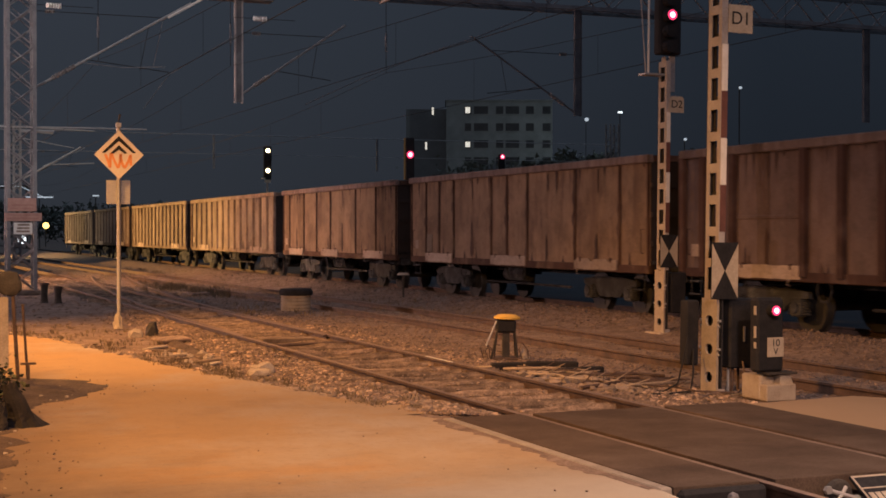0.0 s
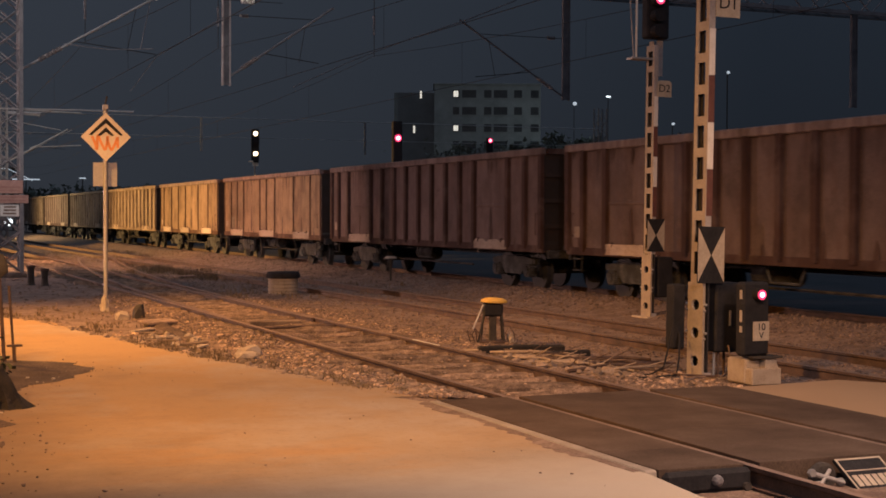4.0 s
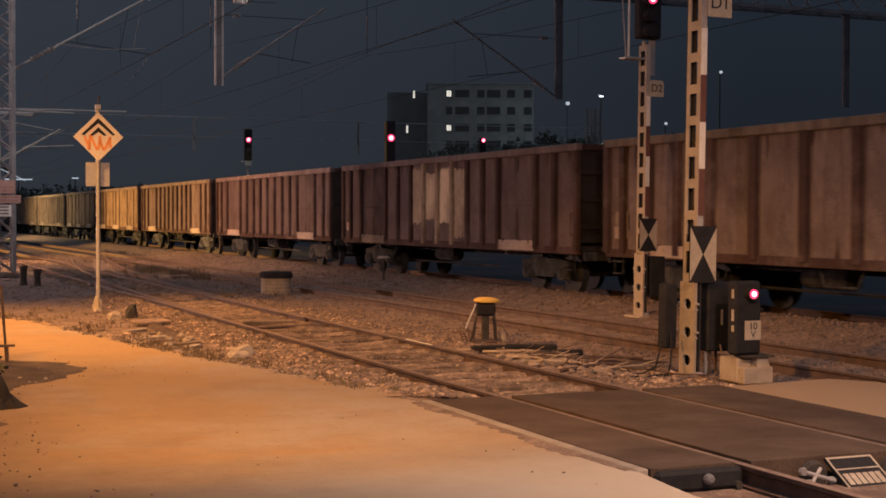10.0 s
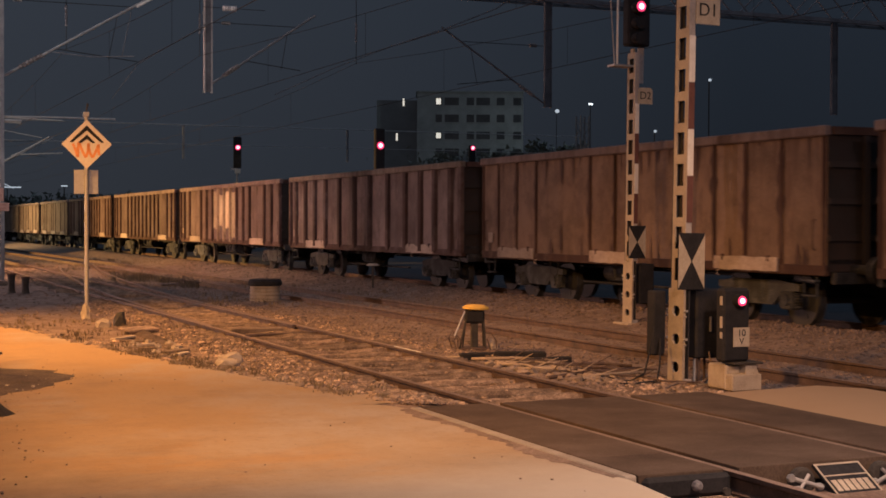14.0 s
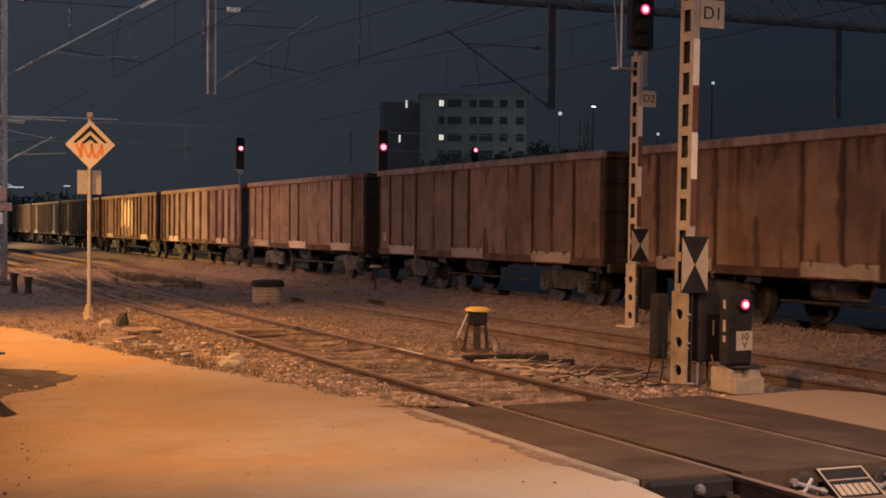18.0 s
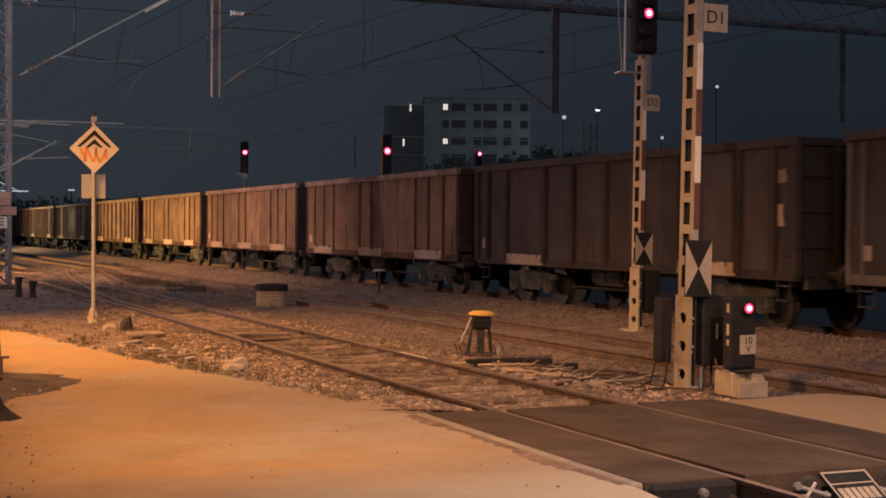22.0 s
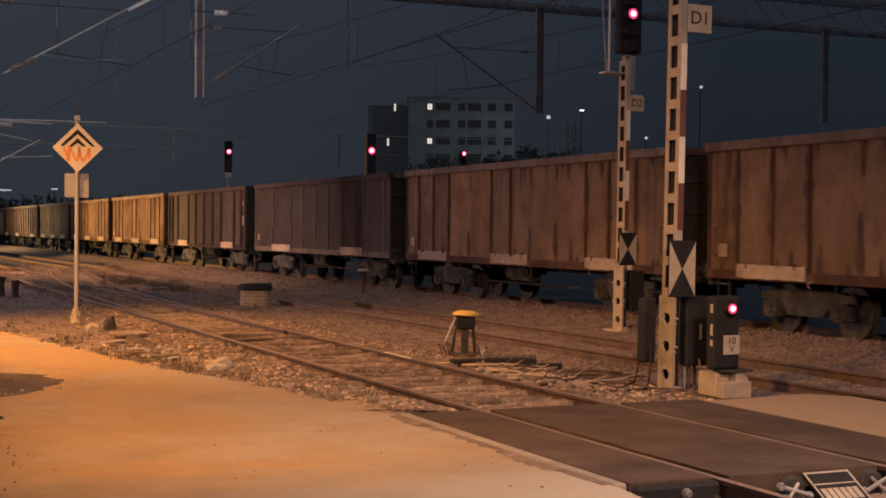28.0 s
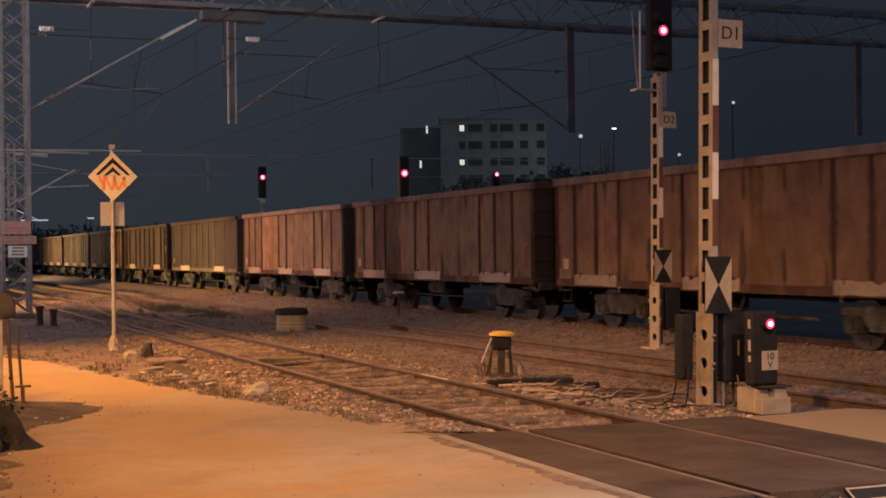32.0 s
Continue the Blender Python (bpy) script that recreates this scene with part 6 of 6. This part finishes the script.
def rock(x, y, z, sx, sy, sz, label, material=CONCRETE, name="rock", seed=1, turn=0):
    rng = random.Random(seed)
    bm = bmesh.new()
    bmesh.ops.create_icosphere(bm, subdivisions=2, radius=1)
    for v in bm.verts:
        k = 1 + 0.45 * noise.noise(v.co * 1.6 + Vector((seed, 0, 0)))
        v.co = Vector((max(-0.8, min(0.8, v.co.x * k)), max(-0.8, min(0.8, v.co.y * k)), max(-0.5, v.co.z * k)))
        v.co.x, v.co.y, v.co.z = v.co.x * sx, v.co.y * sy, v.co.z * sz
    return thing(name, pose(x, y, z + sz * 0.3, 0, 0, turn), label, name.replace("_", " "), bm=bm, material=material)


PALESTONE = grit("pale_stone", [(0.27, 0.22, 0.175), (0.40, 0.34, 0.275)], 5, 40, 0.9, 0.4)
rock(4.92, 18.63, -0.11, 0.20, 0.16, 0.10, "large pale rock at the edge of the asphalt", PALESTONE, seed=3)
rock(4.72, 18.1, -0.08, 0.17, 0.14, 0.06, "flat pale rock at the edge of the asphalt", PALESTONE, seed=5)
rock(4.49, 26.04, -0.12, 0.16, 0.14, 0.10, "pale rock beside the sign pole", PALESTONE, seed=7)


def planks():
    wood = grit("weathered_timber", [(0.08, 0.055, 0.038), (0.17, 0.12, 0.085), (0.24, 0.18, 0.13)], 4, 50, 0.9, 0.4)
    for x, y, z, l, w, h, a, lab in ((4.80, 24.3, -0.08, 0.55, 0.5, 0.05, 12, "pale flat concrete slab lying on the earth"), (9.17, 42.3, -0.1, 0.7, 0.3, 0.06, 25, "pale broken slab lying between the tracks")):
        thing("slab", pose(x, y, z, 2, -2, a), lab, "slab", bm=bbox(-l / 2, l / 2, -w / 2, w / 2, 0, h, 0.012), material=SLEEPER)
    thing("cover_plank", pose(6.55, 23.2, -0.09, 0, 0, -4), "dark timber trough cover between the rails", "plank", bm=bbox(-0.45, 0.45, -0.14, 0.14, 0, 0.09, 0.012), material=wood)
    thing("switch_rod", pose(6.85, 22.4, -0.09, 0, 0, 8), "rusty switch rod across the track", "rod", bm=brod((-0.75, 0, 0.03), (0.6, 0, 0.03), 0.025, 8), material=RAIL)
    rng = random.Random(9)
    for i in range(7):
        x, y = 4.45 + rng.uniform(-0.35, 0.45), 20.0 + i * 0.55
        thing("board_scrap", pose(x, y, ground_z(x, y) + 0.01, rng.uniform(-3, 3), rng.uniform(-4, 4), rng.uniform(-60, 60)), "weathered scrap of board on the earth", "board", "scraps of board",
              bm=bbox(-rng.uniform(0.15, 0.4), 0.3, -0.06, 0.06, 0, 0.03, 0.006), material=wood if i % 3 else PALESTONE)
    for i in range(14):
        x, y = 8.35 + rng.uniform(-0.2, 0.45), 14.6 + i * 0.22
        l = rng.uniform(0.5, 0.95)
        bm = bmesh.new()
        k = [(-l + 2 * l * j / 5, rng.gauss(0, 0.09), 0.03 + 0.03 * j * (5 - j) / 6) for j in range(6)]
        for a, b in zip(k, k[1:]):
            rod(bm, a, b, 0.013 + 0.005 * (i % 3), 6)
        for j in (1, 3):
            q = Vector(k[j])
            rod(bm, q, q + Vector((rng.uniform(0.1, 0.3), rng.choice((-1, 1)) * rng.uniform(0.12, 0.3), rng.uniform(0.02, 0.14))), 0.010, 5, 0.005)
        thing("branch", pose(x, y, ground_z(x, y) + 0.02, 0, 0, -25 + rng.uniform(-45, 45)), "pale dead branch on the ballast" if i % 2 else "dark rusty pipe end on the ballast", "branch" if i % 2 else "pipe", "litter beside the track",
              bm=bm, material=grit("dead_wood", [(0.24, 0.18, 0.13), (0.42, 0.335, 0.255)], 6, 40, 0.9, 0.3) if i % 2 else RAIL)
    for i, (x, y, a) in enumerate(((8.25, 17.65, -8), (8.62, 17.3, -24), (8.85, 16.9, 6))):
        thing("timber", pose(x, y, ground_z(x, y) + 0.02 + 0.05 * (i == 1), 0, 0, a), "dark old timber beam on the ballast", "timber", "old timbers", bm=bbox(-0.36, 0.36, -0.06, 0.06, -0.02, 0.09, 0.02), material=BARK)


planks()


def cables():
    for i, pts in enumerate((((9.0, 14.45, 0.55), (8.9, 14.4, 0.25), (8.82, 14.38, 0.0), (8.7, 14.5, -0.1), (8.4, 14.7, -0.1), (8.1, 15.2, -0.1)),
                             ((9.05, 14.4, 0.4), (8.98, 14.3, 0.1), (8.85, 14.15, -0.07), (8.5, 14.1, -0.08), (8.1, 14.3, -0.08)),
                             ((9.6, 14.2, 0.25), (9.55, 14.05, 0.0), (9.35, 13.95, -0.08), (9.0, 13.95, -0.08), (8.6, 13.6, -0.09)))):
        bm = bmesh.new()
        for a, b in zip(pts, pts[1:]):
            rod(bm, a, b, 0.011, 7)
        thing("cable", Matrix(), "loose cable running from the signal cabinet" if i < 2 else "pale cable trailing on the ballast", "cable", "signal cables", bm=bm, material=BLACK if i < 2 else SLEEPER)


cables()


def mud_ridge():
    """A low dark ridge beside the track: a furrow's shade put into earth colour."""
    bm = bmesh.new()
    rows = []
    n = 60
    for i in range(n + 1):
        f = i / n
        y = 20.3 + 6.3 * f
        x = 4.66 + 0.34 * f + 0.10 * noise.noise(Vector((0, y * 0.9, 3)))
        w = (0.11 + 0.10 * abs(noise.noise(Vector((5, y * 1.7, 1))))) * min(1, 7 * f + 0.1, 7 * (1 - f) + 0.1)
        h = (0.05 + 0.05 * noise.noise(Vector((2, y * 2.3, 6)))) * min(1, 7 * f, 7 * (1 - f))
        z = ground_z(x, y)
        rows.append([bm.verts.new((x + k * w, y, z - 0.02 + (h + 0.03) * q)) for k, q in ((-1.3, 0), (-0.7, 0.75), (0, 1), (0.6, 0.8), (1.2, 0))])
    for a, b in zip(rows, rows[1:]):
        for i in range(4):
            bm.faces.new((a[i], a[i + 1], b[i + 1], b[i]))
    bmesh.ops.recalc_face_normals(bm, faces=bm.faces)
    tagged(new("mud_ridge", mesh_of("mud_ridge", bm, VERGE)), "dark earth ridge drawn for a shadowed furrow by the track", "ground", kind="structure")
    rng = random.Random(44)
    for i in range(9):
        x, y = 4.5 + rng.uniform(-0.25, 0.3), 19.9 + rng.uniform(0, 2.4)
        thing("rubble_chunk", pose(x, y, ground_z(x, y) + 0.01, rng.uniform(-8, 8), rng.uniform(-8, 8), rng.uniform(0, 180)), "pale chunk of broken concrete on the earth", "rubble", "chunks of broken concrete",
              bm=crumple(rng.uniform(0.05, 0.11), rng.uniform(0.05, 0.09), i), material=PALESTONE)


def front_post():
    root = thing("notice_post", pose(1.62, 17.37, -0.02, 0, 0, -6), "rusty post with a dark plate and pale board", "sign post")
    part("post", brod((0, 0, 0), (-0.06, 0, 1.06), 0.022, 8), RAIL, root)
    part("post", brod((0.11, 0.1, 0), (0.05, 0.1, 0.95), 0.016, 8), RAIL, root)
    bm = bmesh.new()
    bmesh.ops.create_icosphere(bm, subdivisions=2, radius=0.15)
    for v in bm.verts:
        v.co = Vector((v.co.x * 1.1, v.co.y * 0.3, v.co.z)) * (1 + 0.25 * noise.noise(v.co * 9))
    part("dark_plate", bm, DARKSTEEL, root, "dark battered round plate", pose(-0.1, -0.02, 1.2))
    part("board", bbox(-0.34, -0.11, 0.0, 0.03, 0.2, 1.04, 0.006), PALESTONE, root, "pale weathered board")
    t = thing("valve_key", pose(1.73, 17.33, -0.02), "rusty pipe with a T-shaped handle", "pipe")
    part("stem", brod((0, 0, 0), (0, 0, 0.24), 0.018, 8), RAIL, t)
    part("handle", bbox(-0.09, 0.09, -0.02, 0.02, 0.235, 0.262, 0.004), RAIL, t)


front_post()


def shrub(x, y, h, label):
    """A dense dark shrub: bent stems and many small leaves."""
    rng = random.Random(17)
    root = thing("shrub", pose(x, y, -0.02), label, "shrub")
    bm = bmesh.new()
    tips = []
    for _ in range(26):
        a, l = rng.uniform(0, 6.28), rng.uniform(0.5, 1.0) * h
        lean = rng.uniform(0.1, 0.55)
        p0 = Vector((rng.gauss(0, 0.05), rng.gauss(0, 0.05), 0))
        p1 = p0 + Vector((math.cos(a) * lean * l * 0.4, math.sin(a) * lean * l * 0.4, l * 0.55))
        p2 = p0 + Vector((math.cos(a) * lean * l, math.sin(a) * lean * l, l))
        rod(bm, p0, p1, 0.012, 5, 0.008)
        rod(bm, p1, p2, 0.008, 5, 0.003)
        tips += [(p0 + (p1 - p0) * f) for f in (0.5, 0.8, 1.0)] + [(p1 + (p2 - p1) * f) for f in (0.3, 0.6, 0.9, 1.0)]
    part("branchwork", bm, SLEEPER, root)
    verts, faces = [], []
    for c in tips:
        for _ in range(7):
            p = c + Vector((rng.gauss(0, 0.06), rng.gauss(0, 0.06), rng.gauss(0, 0.05)))
            q = Euler((rng.uniform(-1, 1), rng.uniform(-1, 1), rng.uniform(0, 6.28))).to_matrix()
            w, l = rng.uniform(0.014, 0.026), rng.uniform(0.04, 0.07)
            i = len(verts)
            verts.extend([tuple(p + q @ Vector(k)) for k in ((-w, 0, 0), (0, -l / 2, 0.004), (w, 0, 0), (0, l / 2, 0.004))])
            faces.append((i, i + 1, i + 2, i + 3))
    me = bpy.data.meshes.new("foliage")
    me.from_pydata(verts, [], faces)
    me.materials.append(grit("dark_leaf", [(0.025, 0.03, 0.015), (0.05, 0.055, 0.025)], 4, 30, 0.7, 0.0, jitter=0.3, island=True))
    part("foliage", me, None, root)


shrub(1.02, 14.0, 0.55, "low dark shrub on the earth verge")


def stump(x, y, h, r, lean, seed, label):
    """A splintered stump: a ragged leaning shaft with root flare."""
    n, rings = 18, 11
    bm = bmesh.new()
    grid = []
    for k in range(rings):
        f = k / (rings - 1)
        row = []
        for i in range(n):
            a = 6.28318 * i / n
            q = 1 + 0.35 * noise.noise(Vector((math.cos(a) * 1.5 + seed, math.sin(a) * 1.5, f * 2.2))) + 0.22 * noise.noise(Vector((math.cos(a) * 5, math.sin(a) * 5 + seed, f * 3)))
            rr = r * q * (1.25 - 0.75 * f + 0.5 * (1 - f) ** 4)
            top = h * f * (1 + (0.22 * noise.noise(Vector((math.cos(a) * 3, math.sin(a) * 3, seed))) if k == rings - 1 else 0))
            row.append(bm.verts.new((rr * math.cos(a) + lean * f * h, rr * math.sin(a), top - 0.03)))
        grid.append(row)
    for a, b in zip(grid, grid[1:]):
        for i in range(n):
            bm.faces.new((a[i], a[(i + 1) % n], b[(i + 1) % n], b[i]))
    cap = bm.verts.new((lean * h * 0.9, 0, h * 0.8))
    for i in range(n):
        bm.faces.new((grid[-1][i], grid[-1][(i + 1) % n], cap))
    thing("stump", pose(x, y, 0.0, 0, 0, 20), label, "stump", "stumps", bm=bm, material=BARK)


stump(1.33, 13.5, 0.42, 0.12, -0.42, 2, "dark leaning splintered stump on the earth verge")
stump(1.02, 13.3, 0.26, 0.10, 0.25, 6, "low dark splintered stump on the earth verge")


def sundries():
    mk = thing("track_marker", pose(13.77, 36.9, -0.02), "low post with a pale round cap", "marker post")
    part("post", brod((0, 0, 0), (0, 0, 0.62), 0.03, 8), DARKSTEEL, mk)
    part("cap", brod((0, 0, 0.62), (0, 0, 0.68), 0.19, 14, r2=0.12), PALESTONE, mk, "pale cap")
    for x, y, h in ((4.31, 39.0, 0.48), (4.62, 38.6, 0.40)):
        b = thing("bollard", pose(x, y, -0.1), "dark stubby bollard near the lattice mast", "bollard", "bollards")
        part("stub", lathe([(0.12, 0), (0.10, 0.06), (0.085, h * 0.5), (0.10, h)], 12), DARKSTEEL, b)
        part("collar", brod((0, 0, h), (0, 0, h + 0.05), 0.12, 12), RAIL, b)
    rag = thing("rag", pose(4.52, 28.2, -0.08), "pale crumpled rag at the foot of the sign", "rag", bm=crumple(0.085, 0.26, 4), material=DULLWHITE)
    rock(4.82, 26.2, -0.12, 0.14, 0.15, 0.2, "dark lump of tarred rubble", DARKSTEEL, seed=12)
    thing("plastic_bag", pose(9.15, 19.3, -0.11), "pale crumpled bag beside the switch stand", "bag", bm=crumple(0.075, 0.12, 9), material=PALESTONE)


def crumple(r, h, seed):
    bm = bmesh.new()
    bmesh.ops.create_icosphere(bm, subdivisions=3, radius=1)
    for v in bm.verts:
        k = 1 + 0.5 * noise.noise(v.co * 2.2 + Vector((seed, 0, 0)))
        z = max(-0.15, v.co.z * k)
        v.co = Vector((v.co.x * k * r, v.co.y * k * r, z * h))
    return bm


sundries()
mud_ridge()

# ---- the distance ----


def woods():
    """Far trees as many small leaf clumps with an uneven top."""
    rng = np.random.default_rng(8)
    verts, faces = [], []
    for xa, ya, xb, yb, low, high, n in ((-70, 300, 84, 262, 4, 10, 12000), (116, 262, 262, 205, 12, 19, 26000), (84, 268, 116, 258, 8, 12, 3000), (90, 215, 118, 203, 9.5, 15.5, 7000)):
        for _ in range(n):
            f = rng.random()
            x, y = xa + (xb - xa) * f + rng.normal(0, 3), ya + (yb - ya) * f + rng.normal(0, 2.5)
            top = low + (high - low) * (0.5 + 0.5 * noise.noise(Vector((x * 0.06, y * 0.06, 2)))) + 2.5 * noise.noise(Vector((x * 0.3, y * 0.3, 5)))
            z = top * rng.random() ** 0.6
            s = rng.uniform(0.14, 0.42)
            q = rng.normal(0, 1, (4, 3))
            i = len(verts)
            verts.extend([(x + s * q[k][0], y + s * q[k][1], z + s * q[k][2]) for k in range(4)])
            faces.extend([(i, i + 1, i + 2), (i, i + 2, i + 3), (i, i + 1, i + 3)])
    me = bpy.data.meshes.new("far_trees")
    me.from_pydata(verts, [], faces)
    me.materials.append(grit("night_foliage", [(0.10, 0.11, 0.09), (0.15, 0.16, 0.13)], 0.5, 4, 0.9, 0.0, jitter=0.3, island=True))
    tagged(new("far_trees", me), "dark trees along the far side of the yard", "trees", kind="stuff")


woods()


def distant_lamp(x, y, z, r, material, label, wide=0.0):
    root = thing("distant_lamp", pose(x, y, -0.12), label, "street lamp", "distant lamps")
    part("post", brod((0, 0, 0), (0, 0, z + 0.2), 0.06, 6), DARKSTEEL, root)
    if wide:
        part("lamp", bbox(-wide, wide, -0.08, -0.06, z, z + 0.14), material, root, "lit tube lamp")
    else:
        part("lamp", brod((0, -0.1 - r, z + 0.1), (0, -0.08, z + 0.1), r, 12), material, root, "lit lamp head")


LAMPWHITE = glow("white_lamp", (0.85, 0.95, 1.0), 3.0)
LAMPDIM = glow("dim_lamp", (0.8, 0.9, 1.0), 0.5)
LAMPGOLD = glow("golden_lamp", (1.0, 0.62, 0.18), 3.0)
distant_lamp(18.9, 197.4, 0.85, 0.55, LAMPWHITE, "bright white lamp at the end of the yard")
distant_lamp(21.9, 196.2, 2.75, 0.42, LAMPGOLD, "golden lamp at the end of the yard")
distant_lamp(83.7, 149.7, 16.3, 0.2, LAMPWHITE, "small white lamp on a far pole", 0.28)
distant_lamp(68.5, 101.9, 14.1, 0.12, LAMPDIM, "faint lamp on a far pole")
distant_lamp(80.2, 129.5, 11.7, 0.14, LAMPDIM, "faint lamp on a far pole")
distant_lamp(108.1, 204.6, 20.2, 0.3, LAMPDIM, "faint lamp near the apartment block")
distant_lamp(18.9, 175.8, 6.1, 0.1, LAMPDIM, "bluish tube lamp of a far platform", 1.6)
distant_lamp(23.7, 163.1, 6.0, 0.1, LAMPDIM, "white tube lamp of a far platform", 0.36)


def far_portal():
    root = thing("cross_span", pose(0, 105.0, 0), "wire cross span between far lattice masts", "cross span")
    for z, r in ((9.15, 0.035), (7.7, 0.02)):
        part("span_wire", brod((3.4, 0, z), (58, 0, z), r, 6), GALV, root)
    for hx in (11.0, 24.0, 37.0):
        part("drop_post", bbox(hx - 0.08, hx + 0.08, -0.05, 0.05, 6.6, 9.15), TRUSS, root)
    lattice_mast(3.4, 105.0, 11.0, "grey lattice mast of the far cross span")
    lattice_mast(58.0, 105.0, 11.0, "grey lattice mast at the end of the cross span")
    lattice_mast(8.6, 92.6, 9.0, "slim grey lattice mast between the far tracks", 0.4)
    arm = thing("catenary_bracket", pose(0, 92.6, 0), "galvanised bracket frame on the slim mast", "catenary bracket", "catenary brackets")
    for nm, a, b, r in (("tube", (9.0, 5.2), (12.54, 7.25), 0.055), ("top_stay", (3.5, 8.62), (13.4, 8.3), 0.045), ("top_bar", (9.1, 8.2), (10.8, 8.1), 0.07),
                        ("steady_arm", (10.76, 6.10), (13.37, 6.24), 0.04), ("strut", (8.9, 7.75), (12.1, 7.18), 0.025), ("registration_tube", (10.2, 6.0), (11.0, 6.35), 0.03)):
        part(nm, brod((a[0], 0, a[1]), (b[0], 0, b[1]), r, 8), GALV, arm)
    canopy = thing("platform_canopy", pose(0, 180.5, -0.12), "low platform canopy with a bluish lit edge", "canopy")
    part("canopy_roof", bbox(6.0, 18.6, 0.3, 9.0, 7.55, 7.75), DARKSTEEL, canopy)
    # Roof edges glow: the station light on them is put into the material.
    part("lit_edge", bbox(6.0, 17.2, 0.2, 0.29, 7.55, 7.63), LAMPDIM, canopy, "bluish roof edge, its lit look put in as glow")
    part("lit_edge", brod((17.2, 0.24, 7.6), (20.2, 0.24, 6.15), 0.05, 6), LAMPDIM, canopy, "bluish roof edge, its lit look put in as glow")
    for px in (8.0, 13.0, 18.0):
        part("canopy_post", brod((px, 1.0, 0), (px, 1.0, 7.55), 0.12, 8), DARKSTEEL, canopy)
    cantilever(11.1, 6.12, 14.5, 7.94, 105.0, "galvanised catenary bracket on the far cross span")


far_portal()

verge = []
vr = random.Random(4)
for _ in range(140):
    y = vr.uniform(8.5, 18)
    x = vr.uniform(0.2, 1.5) if y < 15.6 else vr.uniform(0.8, 2.4)
    s = vr.uniform(0.006, 0.02)
    verge.append((x, y, 0.03 * smooth(0.0, 1.2, verge_x(y) - x) + s * 0.4, s))
stones("verge_stones", verge, "stones strewn on the earth verge")
crumbs, chips = [], []
for _ in range(190):
    y = vr.uniform(8.0, 17.6)
    x = verge_x(y) + vr.gauss(0.0, 0.16)
    s = vr.uniform(0.003, 0.010)
    crumbs.append((x, y, 0.004 + s * 0.4, s))
for _ in range(34):
    y = vr.uniform(8.6, 17.2)
    x = verge_x(y) - abs(vr.gauss(0.0, 0.35))
    s = vr.uniform(0.008, 0.028)
    chips.append((x, y, 0.012 + 0.03 * smooth(0.0, 1.2, verge_x(y) - x) + s * 0.4, s))
stones("earth_crumbs", crumbs, "dark crumbs of earth along the edge of the verge", VERGE)
stones("pale_chips", chips, "pale chips of stone and plaster on the verge", PALESTONE)

# ---- pieces of the tracks ----
sleepers(near_track, lambda y: 6.67, 12.75, 60, -0.058, ROTTEN, 1.5)
sleepers(mid_track, lambda y: mid_x(y), 8.0, 62, -0.145, SLEEPER)
sleepers(main_track, lambda y: 16.25, 8.0, 74, -0.15, SLEEPER)

# ---- what moves ----
TRAVEL = [(0, 0.0), (2, 10.7), (6, 31.9), (9, 47.9), (13, 69.6), (19, 102.6), (23, 124.7), (28, 152.2), (32, 174.2)]


def travelled(t):
    return float(np.interp(t, [a for a, b in TRAVEL], [b for a, b in TRAVEL]))


def motions():
    walk(LENS_COVER, [(0, pose(0, 0, 0)), (7.2, pose(0, 0, 0)), (7.4, pose(0, 0, 0.42)), (32, pose(0, 0, 0.42))])
    for w in WAGONS:
        y0 = w.matrix_basis.translation.y
        walk(w, [(t, pose(16.25, y0 + s, 0)) for t, s in TRAVEL])
        for c in w.children:
            if c.name.startswith("wheelset"):
                y, z = c.matrix_basis.translation.y, c.matrix_basis.translation.z
                walk(c, [(i * 0.1, pose(0, y, z, -math.degrees(travelled(i * 0.1) / 0.46))) for i in range(321)])


motions()
